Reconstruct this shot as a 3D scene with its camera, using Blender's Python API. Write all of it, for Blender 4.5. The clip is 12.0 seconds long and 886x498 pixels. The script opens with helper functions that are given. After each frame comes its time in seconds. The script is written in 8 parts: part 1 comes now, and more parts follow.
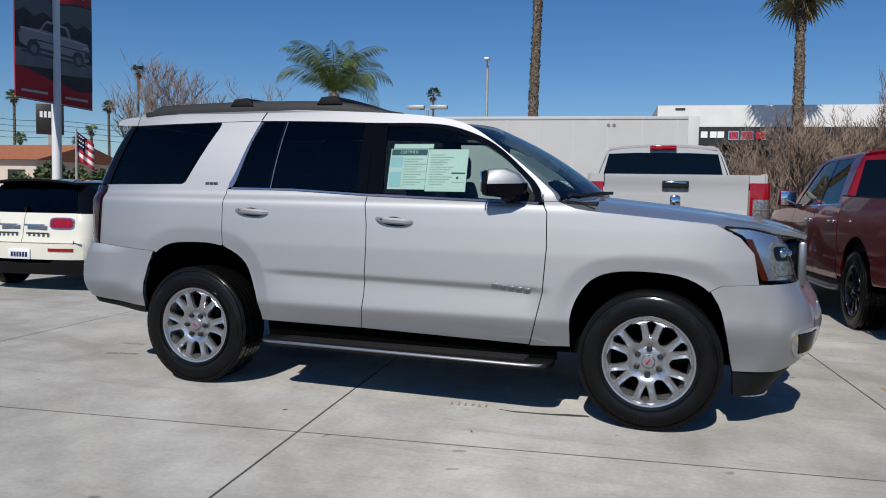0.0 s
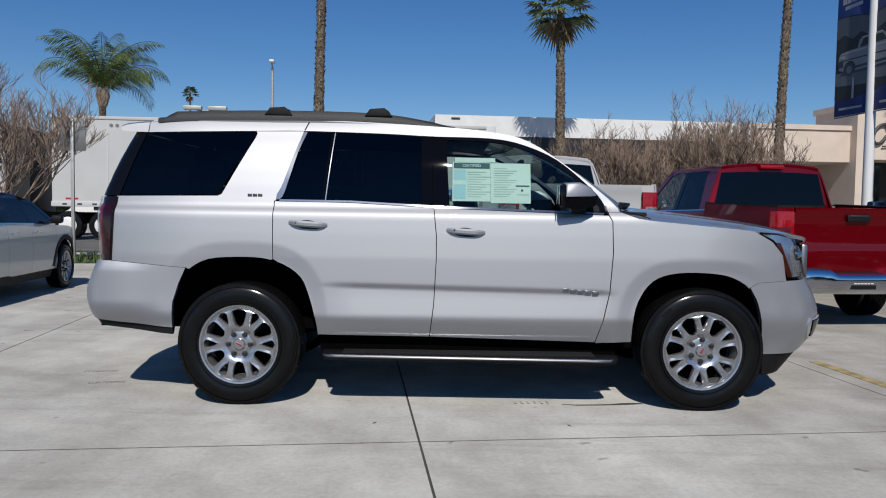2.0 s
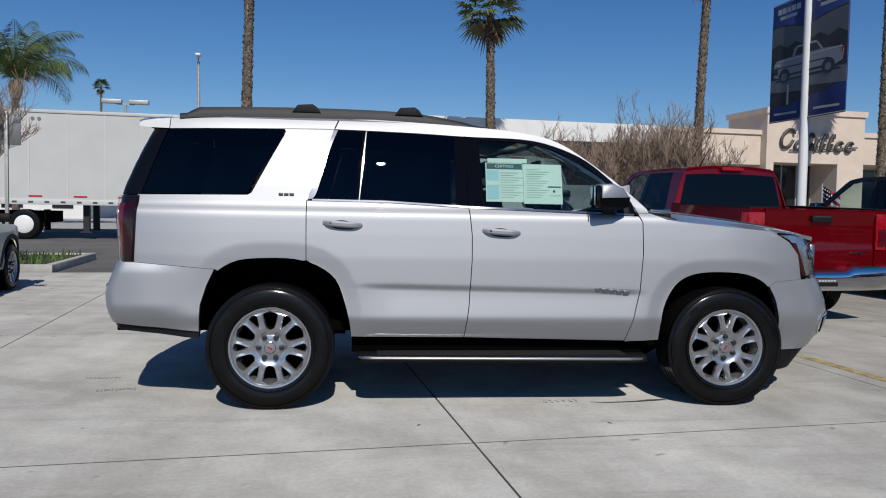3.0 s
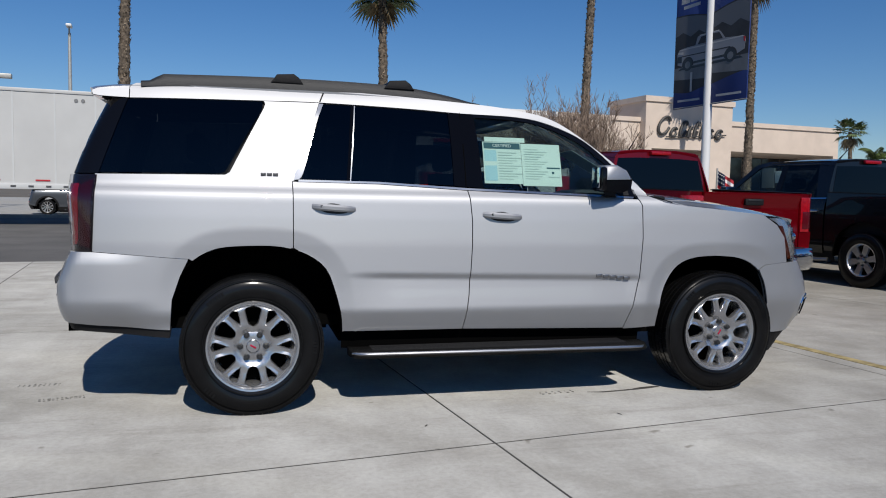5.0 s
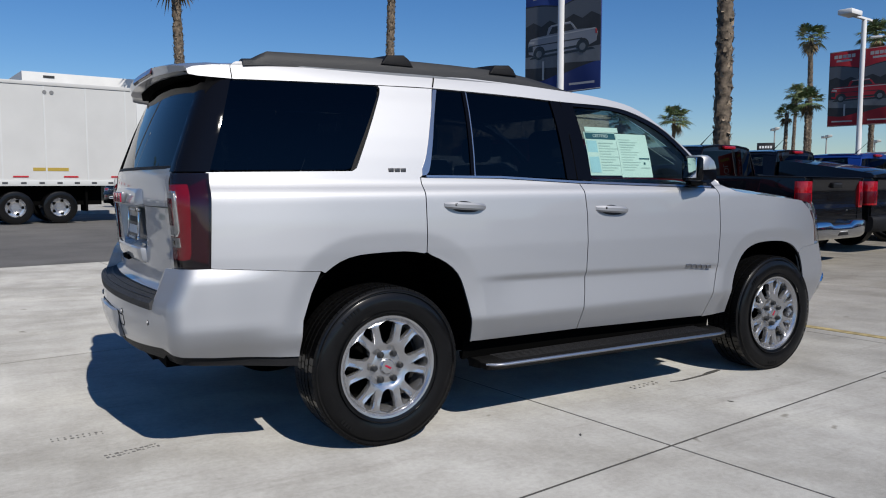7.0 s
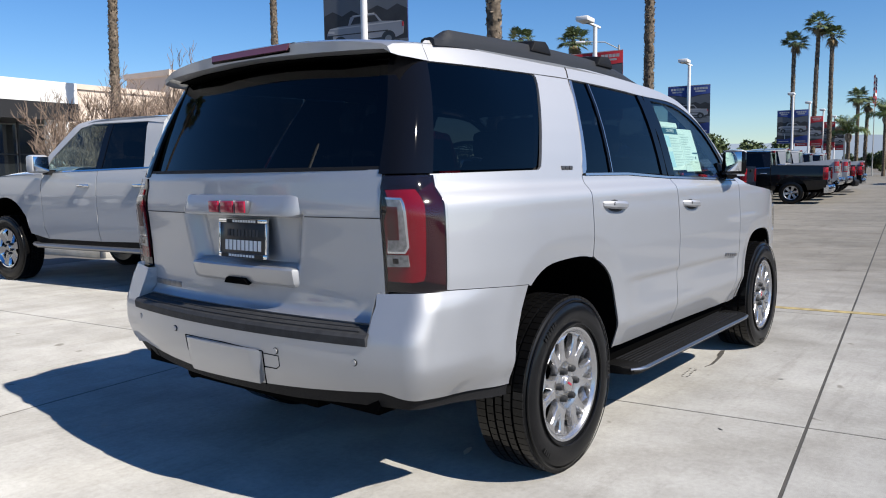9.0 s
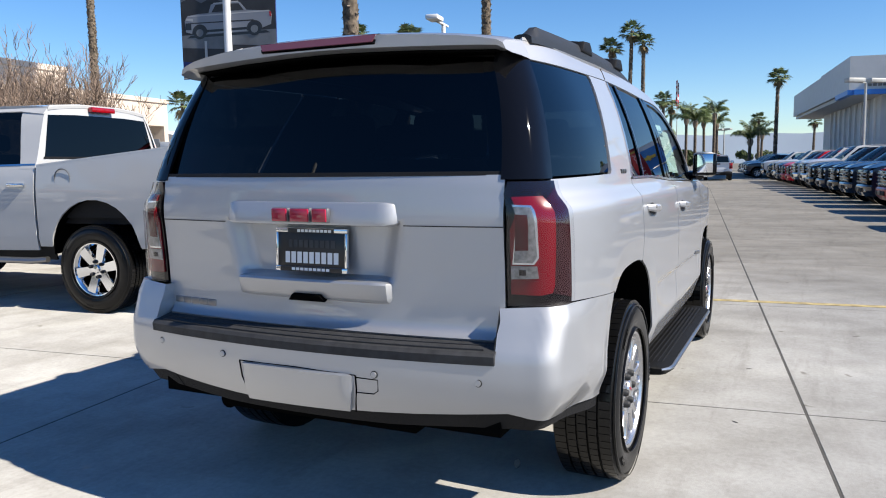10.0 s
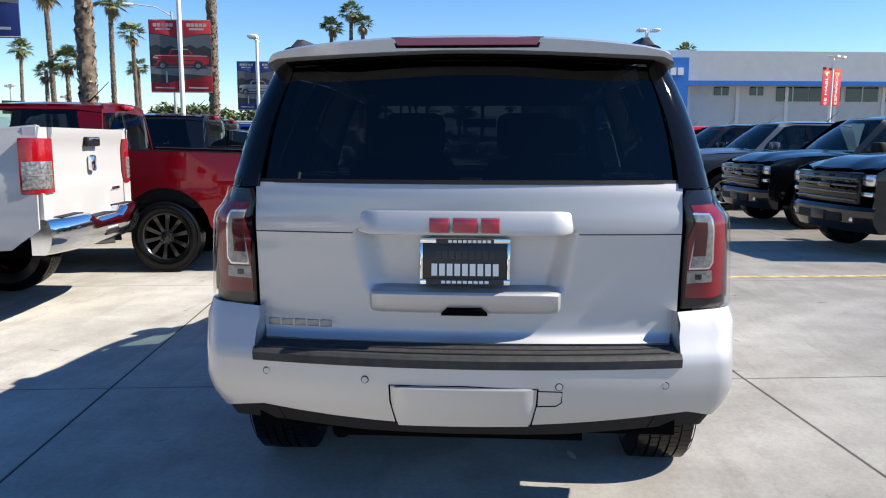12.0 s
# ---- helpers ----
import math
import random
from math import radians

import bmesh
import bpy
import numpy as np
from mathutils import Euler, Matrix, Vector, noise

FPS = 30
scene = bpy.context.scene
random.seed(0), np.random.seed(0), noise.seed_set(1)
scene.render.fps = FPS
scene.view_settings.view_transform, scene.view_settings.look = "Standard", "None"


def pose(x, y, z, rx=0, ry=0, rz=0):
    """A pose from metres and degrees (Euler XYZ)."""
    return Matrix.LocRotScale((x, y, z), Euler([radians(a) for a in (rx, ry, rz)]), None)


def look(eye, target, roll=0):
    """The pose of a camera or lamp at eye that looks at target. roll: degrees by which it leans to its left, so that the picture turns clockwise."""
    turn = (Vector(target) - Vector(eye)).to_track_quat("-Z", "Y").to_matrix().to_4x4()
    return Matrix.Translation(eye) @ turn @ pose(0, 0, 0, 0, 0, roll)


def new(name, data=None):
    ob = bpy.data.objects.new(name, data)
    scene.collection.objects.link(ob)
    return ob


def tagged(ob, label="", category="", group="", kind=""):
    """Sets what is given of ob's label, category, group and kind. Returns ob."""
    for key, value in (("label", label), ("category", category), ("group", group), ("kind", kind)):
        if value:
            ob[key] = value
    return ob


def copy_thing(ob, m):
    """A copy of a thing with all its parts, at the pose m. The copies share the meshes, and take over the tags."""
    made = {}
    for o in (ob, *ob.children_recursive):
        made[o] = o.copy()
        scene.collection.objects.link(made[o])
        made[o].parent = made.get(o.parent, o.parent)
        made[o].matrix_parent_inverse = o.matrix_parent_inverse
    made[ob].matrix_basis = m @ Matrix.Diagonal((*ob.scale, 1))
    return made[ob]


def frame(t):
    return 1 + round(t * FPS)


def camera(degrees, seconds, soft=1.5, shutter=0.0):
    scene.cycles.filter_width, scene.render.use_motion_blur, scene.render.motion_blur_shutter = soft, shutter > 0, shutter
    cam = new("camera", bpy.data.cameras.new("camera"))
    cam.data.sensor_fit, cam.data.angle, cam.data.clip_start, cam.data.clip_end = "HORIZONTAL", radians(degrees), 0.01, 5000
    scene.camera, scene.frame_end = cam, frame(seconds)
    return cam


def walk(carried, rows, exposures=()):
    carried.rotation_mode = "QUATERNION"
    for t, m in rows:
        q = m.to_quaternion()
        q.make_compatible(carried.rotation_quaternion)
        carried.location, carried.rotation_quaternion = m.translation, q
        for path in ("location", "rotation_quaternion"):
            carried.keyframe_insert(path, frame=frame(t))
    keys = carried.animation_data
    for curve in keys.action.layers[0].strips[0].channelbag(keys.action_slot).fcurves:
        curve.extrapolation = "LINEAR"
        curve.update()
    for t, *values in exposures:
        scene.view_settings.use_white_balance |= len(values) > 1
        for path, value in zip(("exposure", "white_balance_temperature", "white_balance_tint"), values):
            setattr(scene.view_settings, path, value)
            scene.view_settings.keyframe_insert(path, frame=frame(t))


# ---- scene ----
cam = camera(60.3, 12.0, soft=1.05)
PATH = [
    (0, (3.163, -5.281, 1.254), (2.538, -3.386, 1.127), 1.1),
    (0.5, (2.701, -5.561, 1.267), (2.227, -3.622, 1.143), 1.2),
    (1, (2.193, -5.667, 1.263), (1.879, -3.696, 1.145), 0.9),
    (1.5, (1.729, -5.78, 1.281), (1.577, -3.789, 1.171), 0.9),
    (2, (1.295, -5.786, 1.269), (1.293, -3.789, 1.163), 0.8),
    (2.5, (0.847, -5.789, 1.267), (0.974, -3.795, 1.165), 0.9),
    (2.7, (0.719, -5.773, 1.267), (0.885, -3.783, 1.164), 1.0),
    (4.3, (0.045, -5.472, 1.279), (0.44, -3.516, 1.144), 0.9),
    (4.5, (-0.029, -5.409, 1.273), (0.419, -3.465, 1.132), 1.1),
    (5, (-0.063, -5.267, 1.247), (0.448, -3.339, 1.104), 1.1),
    (5.5, (-0.318, -5.083, 1.213), (0.286, -3.182, 1.069), 1.0),
    (6, (-0.76, -4.899, 1.235), (-0.03, -3.042, 1.086), 0.7),
    (6.5, (-1.204, -4.545, 1.255), (-0.325, -2.756, 1.094), 0.4),
    (7, (-1.646, -4.222, 1.28), (-0.618, -2.516, 1.105), 0.0),
    (7.5, (-2.024, -3.821, 1.292), (-0.855, -2.209, 1.105), -0.4),
    (7.7, (-2.168, -3.652, 1.31), (-0.945, -2.081, 1.122), -0.5),
    (9.3, (-3.062, -2.325, 1.338), (-1.422, -1.199, 1.125), -0.8),
    (9.5, (-3.136, -2.152, 1.365), (-1.45, -1.099, 1.143), -0.7),
    (10, (-3.3, -1.626, 1.373), (-1.501, -0.78, 1.155), -0.7),
    (10.5, (-3.451, -1.122, 1.412), (-1.566, -0.489, 1.19), -0.6),
    (11, (-3.5, -0.73, 1.424), (-1.56, -0.304, 1.191), -0.5),
    (11.5, (-3.476, -0.382, 1.452), (-1.508, -0.13, 1.199), -0.3),
    (12, (-3.595, -0.089, 1.483), (-1.618, 0.036, 1.203), 0.1),
]
walk(cam, [(t, look(eye, target, roll)) for t, eye, target, roll in PATH],
     exposures=((0, -0.05, 6500, 10), (2.5, -0.10, 6500, 10), (5.0, -0.06, 6500, 10), (7.5, 0.24, 6550, 10), (9.5, 0.90, 6800, 10), (10.5, 1.14, 6950, 10), (12, 1.28, 7100, 10)))

# ---- world, sun, exposure ----
world = bpy.data.worlds.new("sky")
scene.world = world
world.use_nodes = True
SUN_DIR = Vector((0.02, -1.0, 0.90)).normalized()
sky = world.node_tree.nodes.new("ShaderNodeTexSky")
sky.sky_type, sky.sun_disc = "NISHITA", False
sky.sun_elevation = math.asin(SUN_DIR.z)
sky.sun_rotation = math.atan2(SUN_DIR.x, SUN_DIR.y)
sky.altitude, sky.air_density, sky.dust_density, sky.ozone_density = 300, 1.0, 0.0, 2.0
background = world.node_tree.nodes["Background"]
background.inputs["Strength"].default_value = 0.066
hue = world.node_tree.nodes.new("ShaderNodeHueSaturation")
hue.inputs["Hue"].default_value, hue.inputs["Saturation"].default_value, hue.inputs["Value"].default_value = 0.50, 1.3, 1.0
world.node_tree.links.new(sky.outputs[0], hue.inputs["Color"])
cool = world.node_tree.nodes.new("ShaderNodeMix")
cool.data_type, cool.blend_type = "RGBA", "MULTIPLY"
cool.inputs["Factor"].default_value = 1.0
cool.inputs["B"].default_value = (0.84, 0.975, 1.2, 1)
world.node_tree.links.new(hue.outputs[0], cool.inputs["A"])
world.node_tree.links.new(cool.outputs["Result"], background.inputs["Color"])
sun = new("sun", bpy.data.lights.new("sun", "SUN"))
sun.data.energy, sun.data.angle, sun.data.color = 4.3, radians(0.53), (1.0, 0.95, 0.87)
sun.matrix_world = look(SUN_DIR * 50, (0, 0, 0))


# ---- materials ----
MATS = {}


def material(name, color, rough=0.5, metal=0.0, coat=0.0, noise_amt=0.0, noise_scale=8.0, color2=None, bump=0.0, bump_scale=60.0,
             alpha=1.0, emit=None, spec=0.5, fine=0.0, coat_rough=0.03):
    """A procedural surface: colour varied at two scales, roughness varied with it, and a fine relief."""
    if name in MATS:
        return MATS[name]
    m = bpy.data.materials.new(name)
    m.use_nodes = True
    nt = m.node_tree
    b = nt.nodes["Principled BSDF"]
    b.inputs["Base Color"].default_value = (*color, 1)
    b.inputs["Roughness"].default_value = rough
    b.inputs["Metallic"].default_value = metal
    b.inputs["Coat Weight"].default_value = coat
    b.inputs["Coat Roughness"].default_value = coat_rough
    b.inputs["Specular IOR Level"].default_value = spec
    if emit:
        b.inputs["Emission Color"].default_value = (*emit[:3], 1)
        b.inputs["Emission Strength"].default_value = emit[3]
    if noise_amt or bump or fine:
        tc = nt.nodes.new("ShaderNodeTexCoord")
    if noise_amt:
        n1 = nt.nodes.new("ShaderNodeTexNoise")
        n1.inputs["Scale"].default_value, n1.inputs["Detail"].default_value = noise_scale, 6
        nt.links.new(tc.outputs["Object"], n1.inputs["Vector"])
        ramp = nt.nodes.new("ShaderNodeValToRGB")
        c2 = color2 or tuple(c * (1 - noise_amt) for c in color)
        c3 = tuple(min(1, c * (1 + 0.5 * noise_amt)) for c in color)
        ramp.color_ramp.elements[0].position, ramp.color_ramp.elements[0].color = 0.32, (*c2, 1)
        ramp.color_ramp.elements[1].position, ramp.color_ramp.elements[1].color = 0.68, (*c3, 1)
        nt.links.new(n1.outputs["Fac"], ramp.inputs["Fac"])
        mix = nt.nodes.new("ShaderNodeMix")
        mix.data_type, mix.blend_type = "RGBA", "MULTIPLY"
        mix.inputs["Factor"].default_value = 0.5 * noise_amt
        n2 = nt.nodes.new("ShaderNodeTexNoise")
        n2.inputs["Scale"].default_value, n2.inputs["Detail"].default_value = noise_scale * 14, 4
        nt.links.new(tc.outputs["Object"], n2.inputs["Vector"])
        nt.links.new(ramp.outputs["Color"], mix.inputs["A"])
        nt.links.new(n2.outputs["Color"], mix.inputs["B"])
        nt.links.new(mix.outputs["Result"], b.inputs["Base Color"])
        mr = nt.nodes.new("ShaderNodeMapRange")
        mr.inputs["To Min"].default_value, mr.inputs["To Max"].default_value = max(0.02, rough - 0.08), min(1, rough + 0.08)
        nt.links.new(n2.outputs["Fac"], mr.inputs["Value"])
        nt.links.new(mr.outputs["Result"], b.inputs["Roughness"])
    if bump:
        n3 = nt.nodes.new("ShaderNodeTexNoise")
        n3.inputs["Scale"].default_value, n3.inputs["Detail"].default_value = bump_scale, 5
        nt.links.new(tc.outputs["Object"], n3.inputs["Vector"])
        bp = nt.nodes.new("ShaderNodeBump")
        bp.inputs["Strength"].default_value, bp.inputs["Distance"].default_value = bump, 0.01
        nt.links.new(n3.outputs["Fac"], bp.inputs["Height"])
        nt.links.new(bp.outputs["Normal"], b.inputs["Normal"])
    MATS[name] = m
    return m


def glass(name, tint, gloss_rough=0.0, ior=1.5):
    """A tinted pane: what passes is coloured, what mirrors follows the Fresnel law."""
    if name in MATS:
        return MATS[name]
    m = bpy.data.materials.new(name)
    m.use_nodes = True
    nt = m.node_tree
    nt.nodes.remove(nt.nodes["Principled BSDF"])
    out = nt.nodes["Material Output"]
    tr = nt.nodes.new("ShaderNodeBsdfTransparent")
    tr.inputs["Color"].default_value = (*tint, 1)
    gl = nt.nodes.new("ShaderNodeBsdfGlossy")
    gl.inputs["Roughness"].default_value = gloss_rough
    lw = nt.nodes.new("ShaderNodeLayerWeight")
    lw.inputs["Blend"].default_value = 0.5
    pw = nt.nodes.new("ShaderNodeMath")
    pw.operation = "POWER"
    pw.inputs[1].default_value = 5.0
    nt.links.new(lw.outputs["Facing"], pw.inputs[0])
    fr = nt.nodes.new("ShaderNodeMath")
    fr.operation = "MULTIPLY_ADD"
    r0 = ((ior - 1) / (ior + 1)) ** 2
    fr.inputs[1].default_value, fr.inputs[2].default_value = 1 - r0, r0
    nt.links.new(pw.outputs[0], fr.inputs[0])
    mx = nt.nodes.new("ShaderNodeMixShader")
    nt.links.new(fr.outputs[0], mx.inputs[0])
    nt.links.new(tr.outputs[0], mx.inputs[1])
    nt.links.new(gl.outputs[0], mx.inputs[2])
    nt.links.new(mx.outputs[0], out.inputs["Surface"])
    MATS[name] = m
    return m


def paint(name, color, metal=0.0, rough=0.4, coat=1.0):
    return material(name, color, rough=rough, metal=metal, coat=coat, bump=0.012, bump_scale=900, spec=0.15)


SILVER = paint("silver paint", (0.495, 0.501, 0.517), metal=1.0, rough=0.63)
GLOSS_BLACK = material("gloss black trim", (0.004, 0.004, 0.005), rough=0.03, spec=0.28)
SATIN_BLACK = material("satin black pillar trim", (0.003, 0.003, 0.004), rough=0.02, spec=0.16)
BRIGHT_TRIM = material("satin bright trim", (0.58, 0.585, 0.59), rough=0.16, metal=0.9)
BLACK_PLASTIC = material("black grained plastic", (0.010, 0.010, 0.011), rough=0.55, bump=0.25, bump_scale=700, spec=0.18)
PAD_PLASTIC = material("weathered grey step plastic", (0.036, 0.037, 0.040), rough=0.6, noise_amt=0.3, noise_scale=25, bump=0.3, bump_scale=500, spec=0.3)
DARK_PLASTIC = material("dark grey plastic", (0.022, 0.023, 0.025), rough=0.5, bump=0.2, bump_scale=500, spec=0.35)
RUBBER = material("tyre rubber", (0.0042, 0.0042, 0.0046), rough=0.5, spec=0.08, coat=0.5, coat_rough=0.14, noise_amt=0.3, noise_scale=14, bump=0.04, bump_scale=160)
# Near-black base also carries the shade of wells, holes, gaps and undersides.
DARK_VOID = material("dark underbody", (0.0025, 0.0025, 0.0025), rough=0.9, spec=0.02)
CHROME = material("chrome", (0.80, 0.81, 0.82), rough=0.08, metal=1.0)
ALLOY = material("bright alloy", (0.56, 0.56, 0.57), rough=0.27, metal=0.88, bump=0.03, bump_scale=300)
ALLOY_GREY = material("grey alloy", (0.30, 0.30, 0.31), rough=0.35, metal=0.9)
BLACK_RIM = material("black gloss alloy", (0.012, 0.012, 0.013), rough=0.2, coat=0.8)
BRUSHED = material("brushed bright bar", (0.50, 0.50, 0.51), rough=0.3, metal=1.0)
DARK_TINT = glass("dark tinted glass", (0.028, 0.032, 0.038))
REAR_TINT = glass("tinted rear glass", (0.034, 0.038, 0.044))
MID_TINT = glass("lightly tinted glass", (0.66, 0.77, 0.74))
SCREEN_TINT = glass("green windscreen glass", (0.36, 0.43, 0.43))
CLEAR_LENS = glass("clear lens", (0.94, 0.945, 0.95))
DEEP_RED_LENS = material("deep red lamp lens", (0.16, 0.003, 0.009), rough=0.22, coat=0.45, spec=0.2)
RED_LENS = material("red lamp lens", (0.33, 0.004, 0.010), rough=0.12, coat=0.5, noise_amt=0.3, noise_scale=30)
DARK_RED_LENS = material("dark red lamp lens", (0.075, 0.003, 0.007), rough=0.25, coat=0.45, spec=0.2)
BRAKE_LENS = material("pale red brake lens", (0.17, 0.06, 0.08), rough=0.18, coat=0.6)
SMOKED_RED_LENS = material("smoked red lamp lens", (0.022, 0.002, 0.004), rough=0.15, coat=0.6, spec=0.2)
SMOKE_LENS = material("smoked lamp bezel", (0.008, 0.005, 0.006), rough=0.06, spec=0.3)
AMBER = material("amber lens", (0.055, 0.012, 0.005), rough=0.14, coat=1.0)
LAMP_SILVER = material("lamp reflector", (0.72, 0.72, 0.73), rough=0.2, metal=0.9)
LAMP_GREY = material("clear lamp interior", (0.30, 0.295, 0.29), rough=0.3, metal=0.4, coat=0.3, noise_amt=0.4, noise_scale=60)
LAMP_OPTIC = material("ribbed clear lamp optic", (0.42, 0.41, 0.41), rough=0.2, metal=0.6, noise_amt=0.6, noise_scale=45)
BADGE_GREY = material("brushed badge metal", (0.24, 0.24, 0.25), rough=0.3, metal=0.8)
RED_BADGE = material("red enamel badge", (0.36, 0.008, 0.035), rough=0.2, coat=0.6)
CABIN = material("dark cabin cloth", (0.020, 0.021, 0.023), rough=0.8, noise_amt=0.2, noise_scale=20)
SEAT_CLOTH = material("grey seat cloth", (0.05, 0.052, 0.056), rough=0.8, noise_amt=0.2, noise_scale=30)
PAPER = material("pale green window sheet", (0.76, 0.84, 0.79), rough=0.6, noise_amt=0.05, noise_scale=3)
PAPER_BLUE = material("pale blue window sheet", (0.45, 0.66, 0.74), rough=0.6)
INK = material("grey print", (0.56, 0.64, 0.61), rough=0.7)
INK_DARK = material("dark teal print", (0.02, 0.09, 0.12), rough=0.6)
WHITE_INK = material("white print", (0.75, 0.76, 0.76), rough=0.5)
PLATE_BLACK = material("black plate", (0.01, 0.01, 0.012), rough=0.3)


def add_random_tone(m, amount):
    """Alike pieces differ a little in tone, by each object's own random number."""
    nt = m.node_tree
    b = nt.nodes["Principled BSDF"]
    link = b.inputs["Base Color"].links[0]
    info = nt.nodes.new("ShaderNodeObjectInfo")
    mr = nt.nodes.new("ShaderNodeMapRange")
    mr.inputs["To Min"].default_value, mr.inputs["To Max"].default_value = 1 - amount, 1 + amount
    nt.links.new(info.outputs["Random"], mr.inputs["Value"])
    mx = nt.nodes.new("ShaderNodeMix")
    mx.data_type, mx.blend_type = "RGBA", "MULTIPLY"
    mx.inputs["Factor"].default_value = 1
    nt.links.new(link.from_socket, mx.inputs["A"])
    nt.links.new(mr.outputs["Result"], mx.inputs["B"])
    nt.links.new(mx.outputs["Result"], b.inputs["Base Color"])
    return m


def concrete_material():
    """Broom-finished, sun-bleached concrete with blotches, scuffs, faint tyre arcs and small stains."""
    m = bpy.data.materials.new("worn concrete")
    m.use_nodes = True
    nt = m.node_tree
    b = nt.nodes["Principled BSDF"]
    geo = nt.nodes.new("ShaderNodeNewGeometry")

    def tex(scale, detail=6, rough=0.55, stretch=None):
        n = nt.nodes.new("ShaderNodeTexNoise")
        n.inputs["Scale"].default_value, n.inputs["Detail"].default_value, n.inputs["Roughness"].default_value = scale, detail, rough
        if stretch:
            mp = nt.nodes.new("ShaderNodeMapping")
            mp.inputs["Scale"].default_value = stretch[:3]
            mp.inputs["Rotation"].default_value = (0, 0, stretch[3])
            nt.links.new(geo.outputs["Position"], mp.inputs["Vector"])
            nt.links.new(mp.outputs[0], n.inputs["Vector"])
        else:
            nt.links.new(geo.outputs["Position"], n.inputs["Vector"])
        return n

    def ramp(fac, stops):
        r = nt.nodes.new("ShaderNodeValToRGB")
        while len(r.color_ramp.elements) < len(stops):
            r.color_ramp.elements.new(0.5)
        for e, (p, c) in zip(r.color_ramp.elements, stops):
            e.position, e.color = p, (*c, 1)
        nt.links.new(fac, r.inputs["Fac"])
        return r.outputs["Color"]

    def times(a, c, f=1.0):
        x = nt.nodes.new("ShaderNodeMix")
        x.data_type, x.blend_type = "RGBA", "MULTIPLY"
        x.inputs["Factor"].default_value = f
        nt.links.new(a, x.inputs["A"])
        nt.links.new(c, x.inputs["B"])
        return x.outputs["Result"]

    base = ramp(tex(0.55, 5, 0.6).outputs["Fac"], [(0.3, (0.305, 0.30, 0.282)), (0.52, (0.385, 0.38, 0.362)), (0.72, (0.455, 0.45, 0.43))])
    patch = ramp(tex(2.6, 7, 0.62).outputs["Fac"], [(0.36, (0.86, 0.85, 0.84)), (0.62, (1.04, 1.04, 1.04))])
    scuff = ramp(tex(1.4, 8, 0.7, (0.35, 3.2, 1, 0.5)).outputs["Fac"], [(0.32, (0.83, 0.82, 0.81)), (0.46, (1, 1, 1))])
    grain = ramp(tex(260, 3).outputs["Fac"], [(0.3, (0.86, 0.86, 0.86)), (0.7, (1.06, 1.06, 1.06))])
    spots = ramp(tex(5.5, 2, 0.4).outputs["Fac"], [(0.235, (0.55, 0.53, 0.5)), (0.275, (1, 1, 1))])
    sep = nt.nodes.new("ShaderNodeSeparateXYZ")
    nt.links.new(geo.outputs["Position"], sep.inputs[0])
    # Browner aisle concrete, also darkened towards +X to offset the later raised exposure.
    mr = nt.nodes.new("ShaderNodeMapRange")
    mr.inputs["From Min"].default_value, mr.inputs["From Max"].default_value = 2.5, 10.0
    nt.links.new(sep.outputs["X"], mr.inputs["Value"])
    aisle_dim = ramp(mr.outputs["Result"], [(0.0, (1, 1, 1)), (0.7, (0.74, 0.71, 0.665)), (1.0, (0.64, 0.61, 0.56))])
    scrub = ramp(tex(0.9, 9, 0.68, (2.4, 0.5, 1, 0.9)).outputs["Fac"], [(0.35, (0.91, 0.905, 0.90)), (0.60, (1.02, 1.02, 1.02))])
    pits = ramp(tex(34, 9, 0.7).outputs["Fac"], [(0.34, (0.88, 0.88, 0.87)), (0.6, (1.04, 1.04, 1.04))])
    wave = nt.nodes.new("ShaderNodeTexWave")
    wave.wave_type, wave.rings_direction = "RINGS", "Z"
    wave.inputs["Scale"].default_value, wave.inputs["Distortion"].default_value, wave.inputs["Detail"].default_value, wave.inputs["Detail Scale"].default_value = 0.16, 5.0, 5.0, 0.9
    shift = nt.nodes.new("ShaderNodeMapping")
    shift.inputs["Location"].default_value = (4.2, 7.5, 0)
    nt.links.new(geo.outputs["Position"], shift.inputs["Vector"])
    nt.links.new(shift.outputs[0], wave.inputs["Vector"])
    arcs = ramp(wave.outputs["Fac"], [(0.0, (0.90, 0.895, 0.885)), (0.05, (1, 1, 1)), (0.93, (1, 1, 1)), (1.0, (1.07, 1.07, 1.06))])
    col = times(times(times(times(times(times(times(times(base, patch), scuff), grain), spots), aisle_dim), scrub), pits), arcs)
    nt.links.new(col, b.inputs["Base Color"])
    b.inputs["Roughness"].default_value = 0.82
    b.inputs["Diffuse Roughness"].default_value = 0.8
    b.inputs["Specular IOR Level"].default_value = 0.3
    bp = nt.nodes.new("ShaderNodeBump")
    bp.inputs["Strength"].default_value, bp.inputs["Distance"].default_value = 0.35, 0.004
    nt.links.new(tex(180, 5).outputs["Fac"], bp.inputs["Height"])
    nt.links.new(bp.outputs["Normal"], b.inputs["Normal"])
    return add_random_tone(m, 0.035)


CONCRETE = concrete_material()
JOINT = material("dark joint", (0.065, 0.062, 0.057), rough=0.9, noise_amt=0.3, noise_scale=3)
ASPHALT = material("old asphalt", (0.13, 0.125, 0.118), rough=0.85, noise_amt=0.25, noise_scale=0.8, bump=0.4, bump_scale=90)
GROUND = material("dry ground", (0.16, 0.14, 0.11), rough=0.95, noise_amt=0.3, noise_scale=0.2)
GRASS_SOIL = material("lawn soil", (0.06, 0.075, 0.025), rough=0.95, noise_amt=0.4, noise_scale=3, bump=0.6, bump_scale=50)
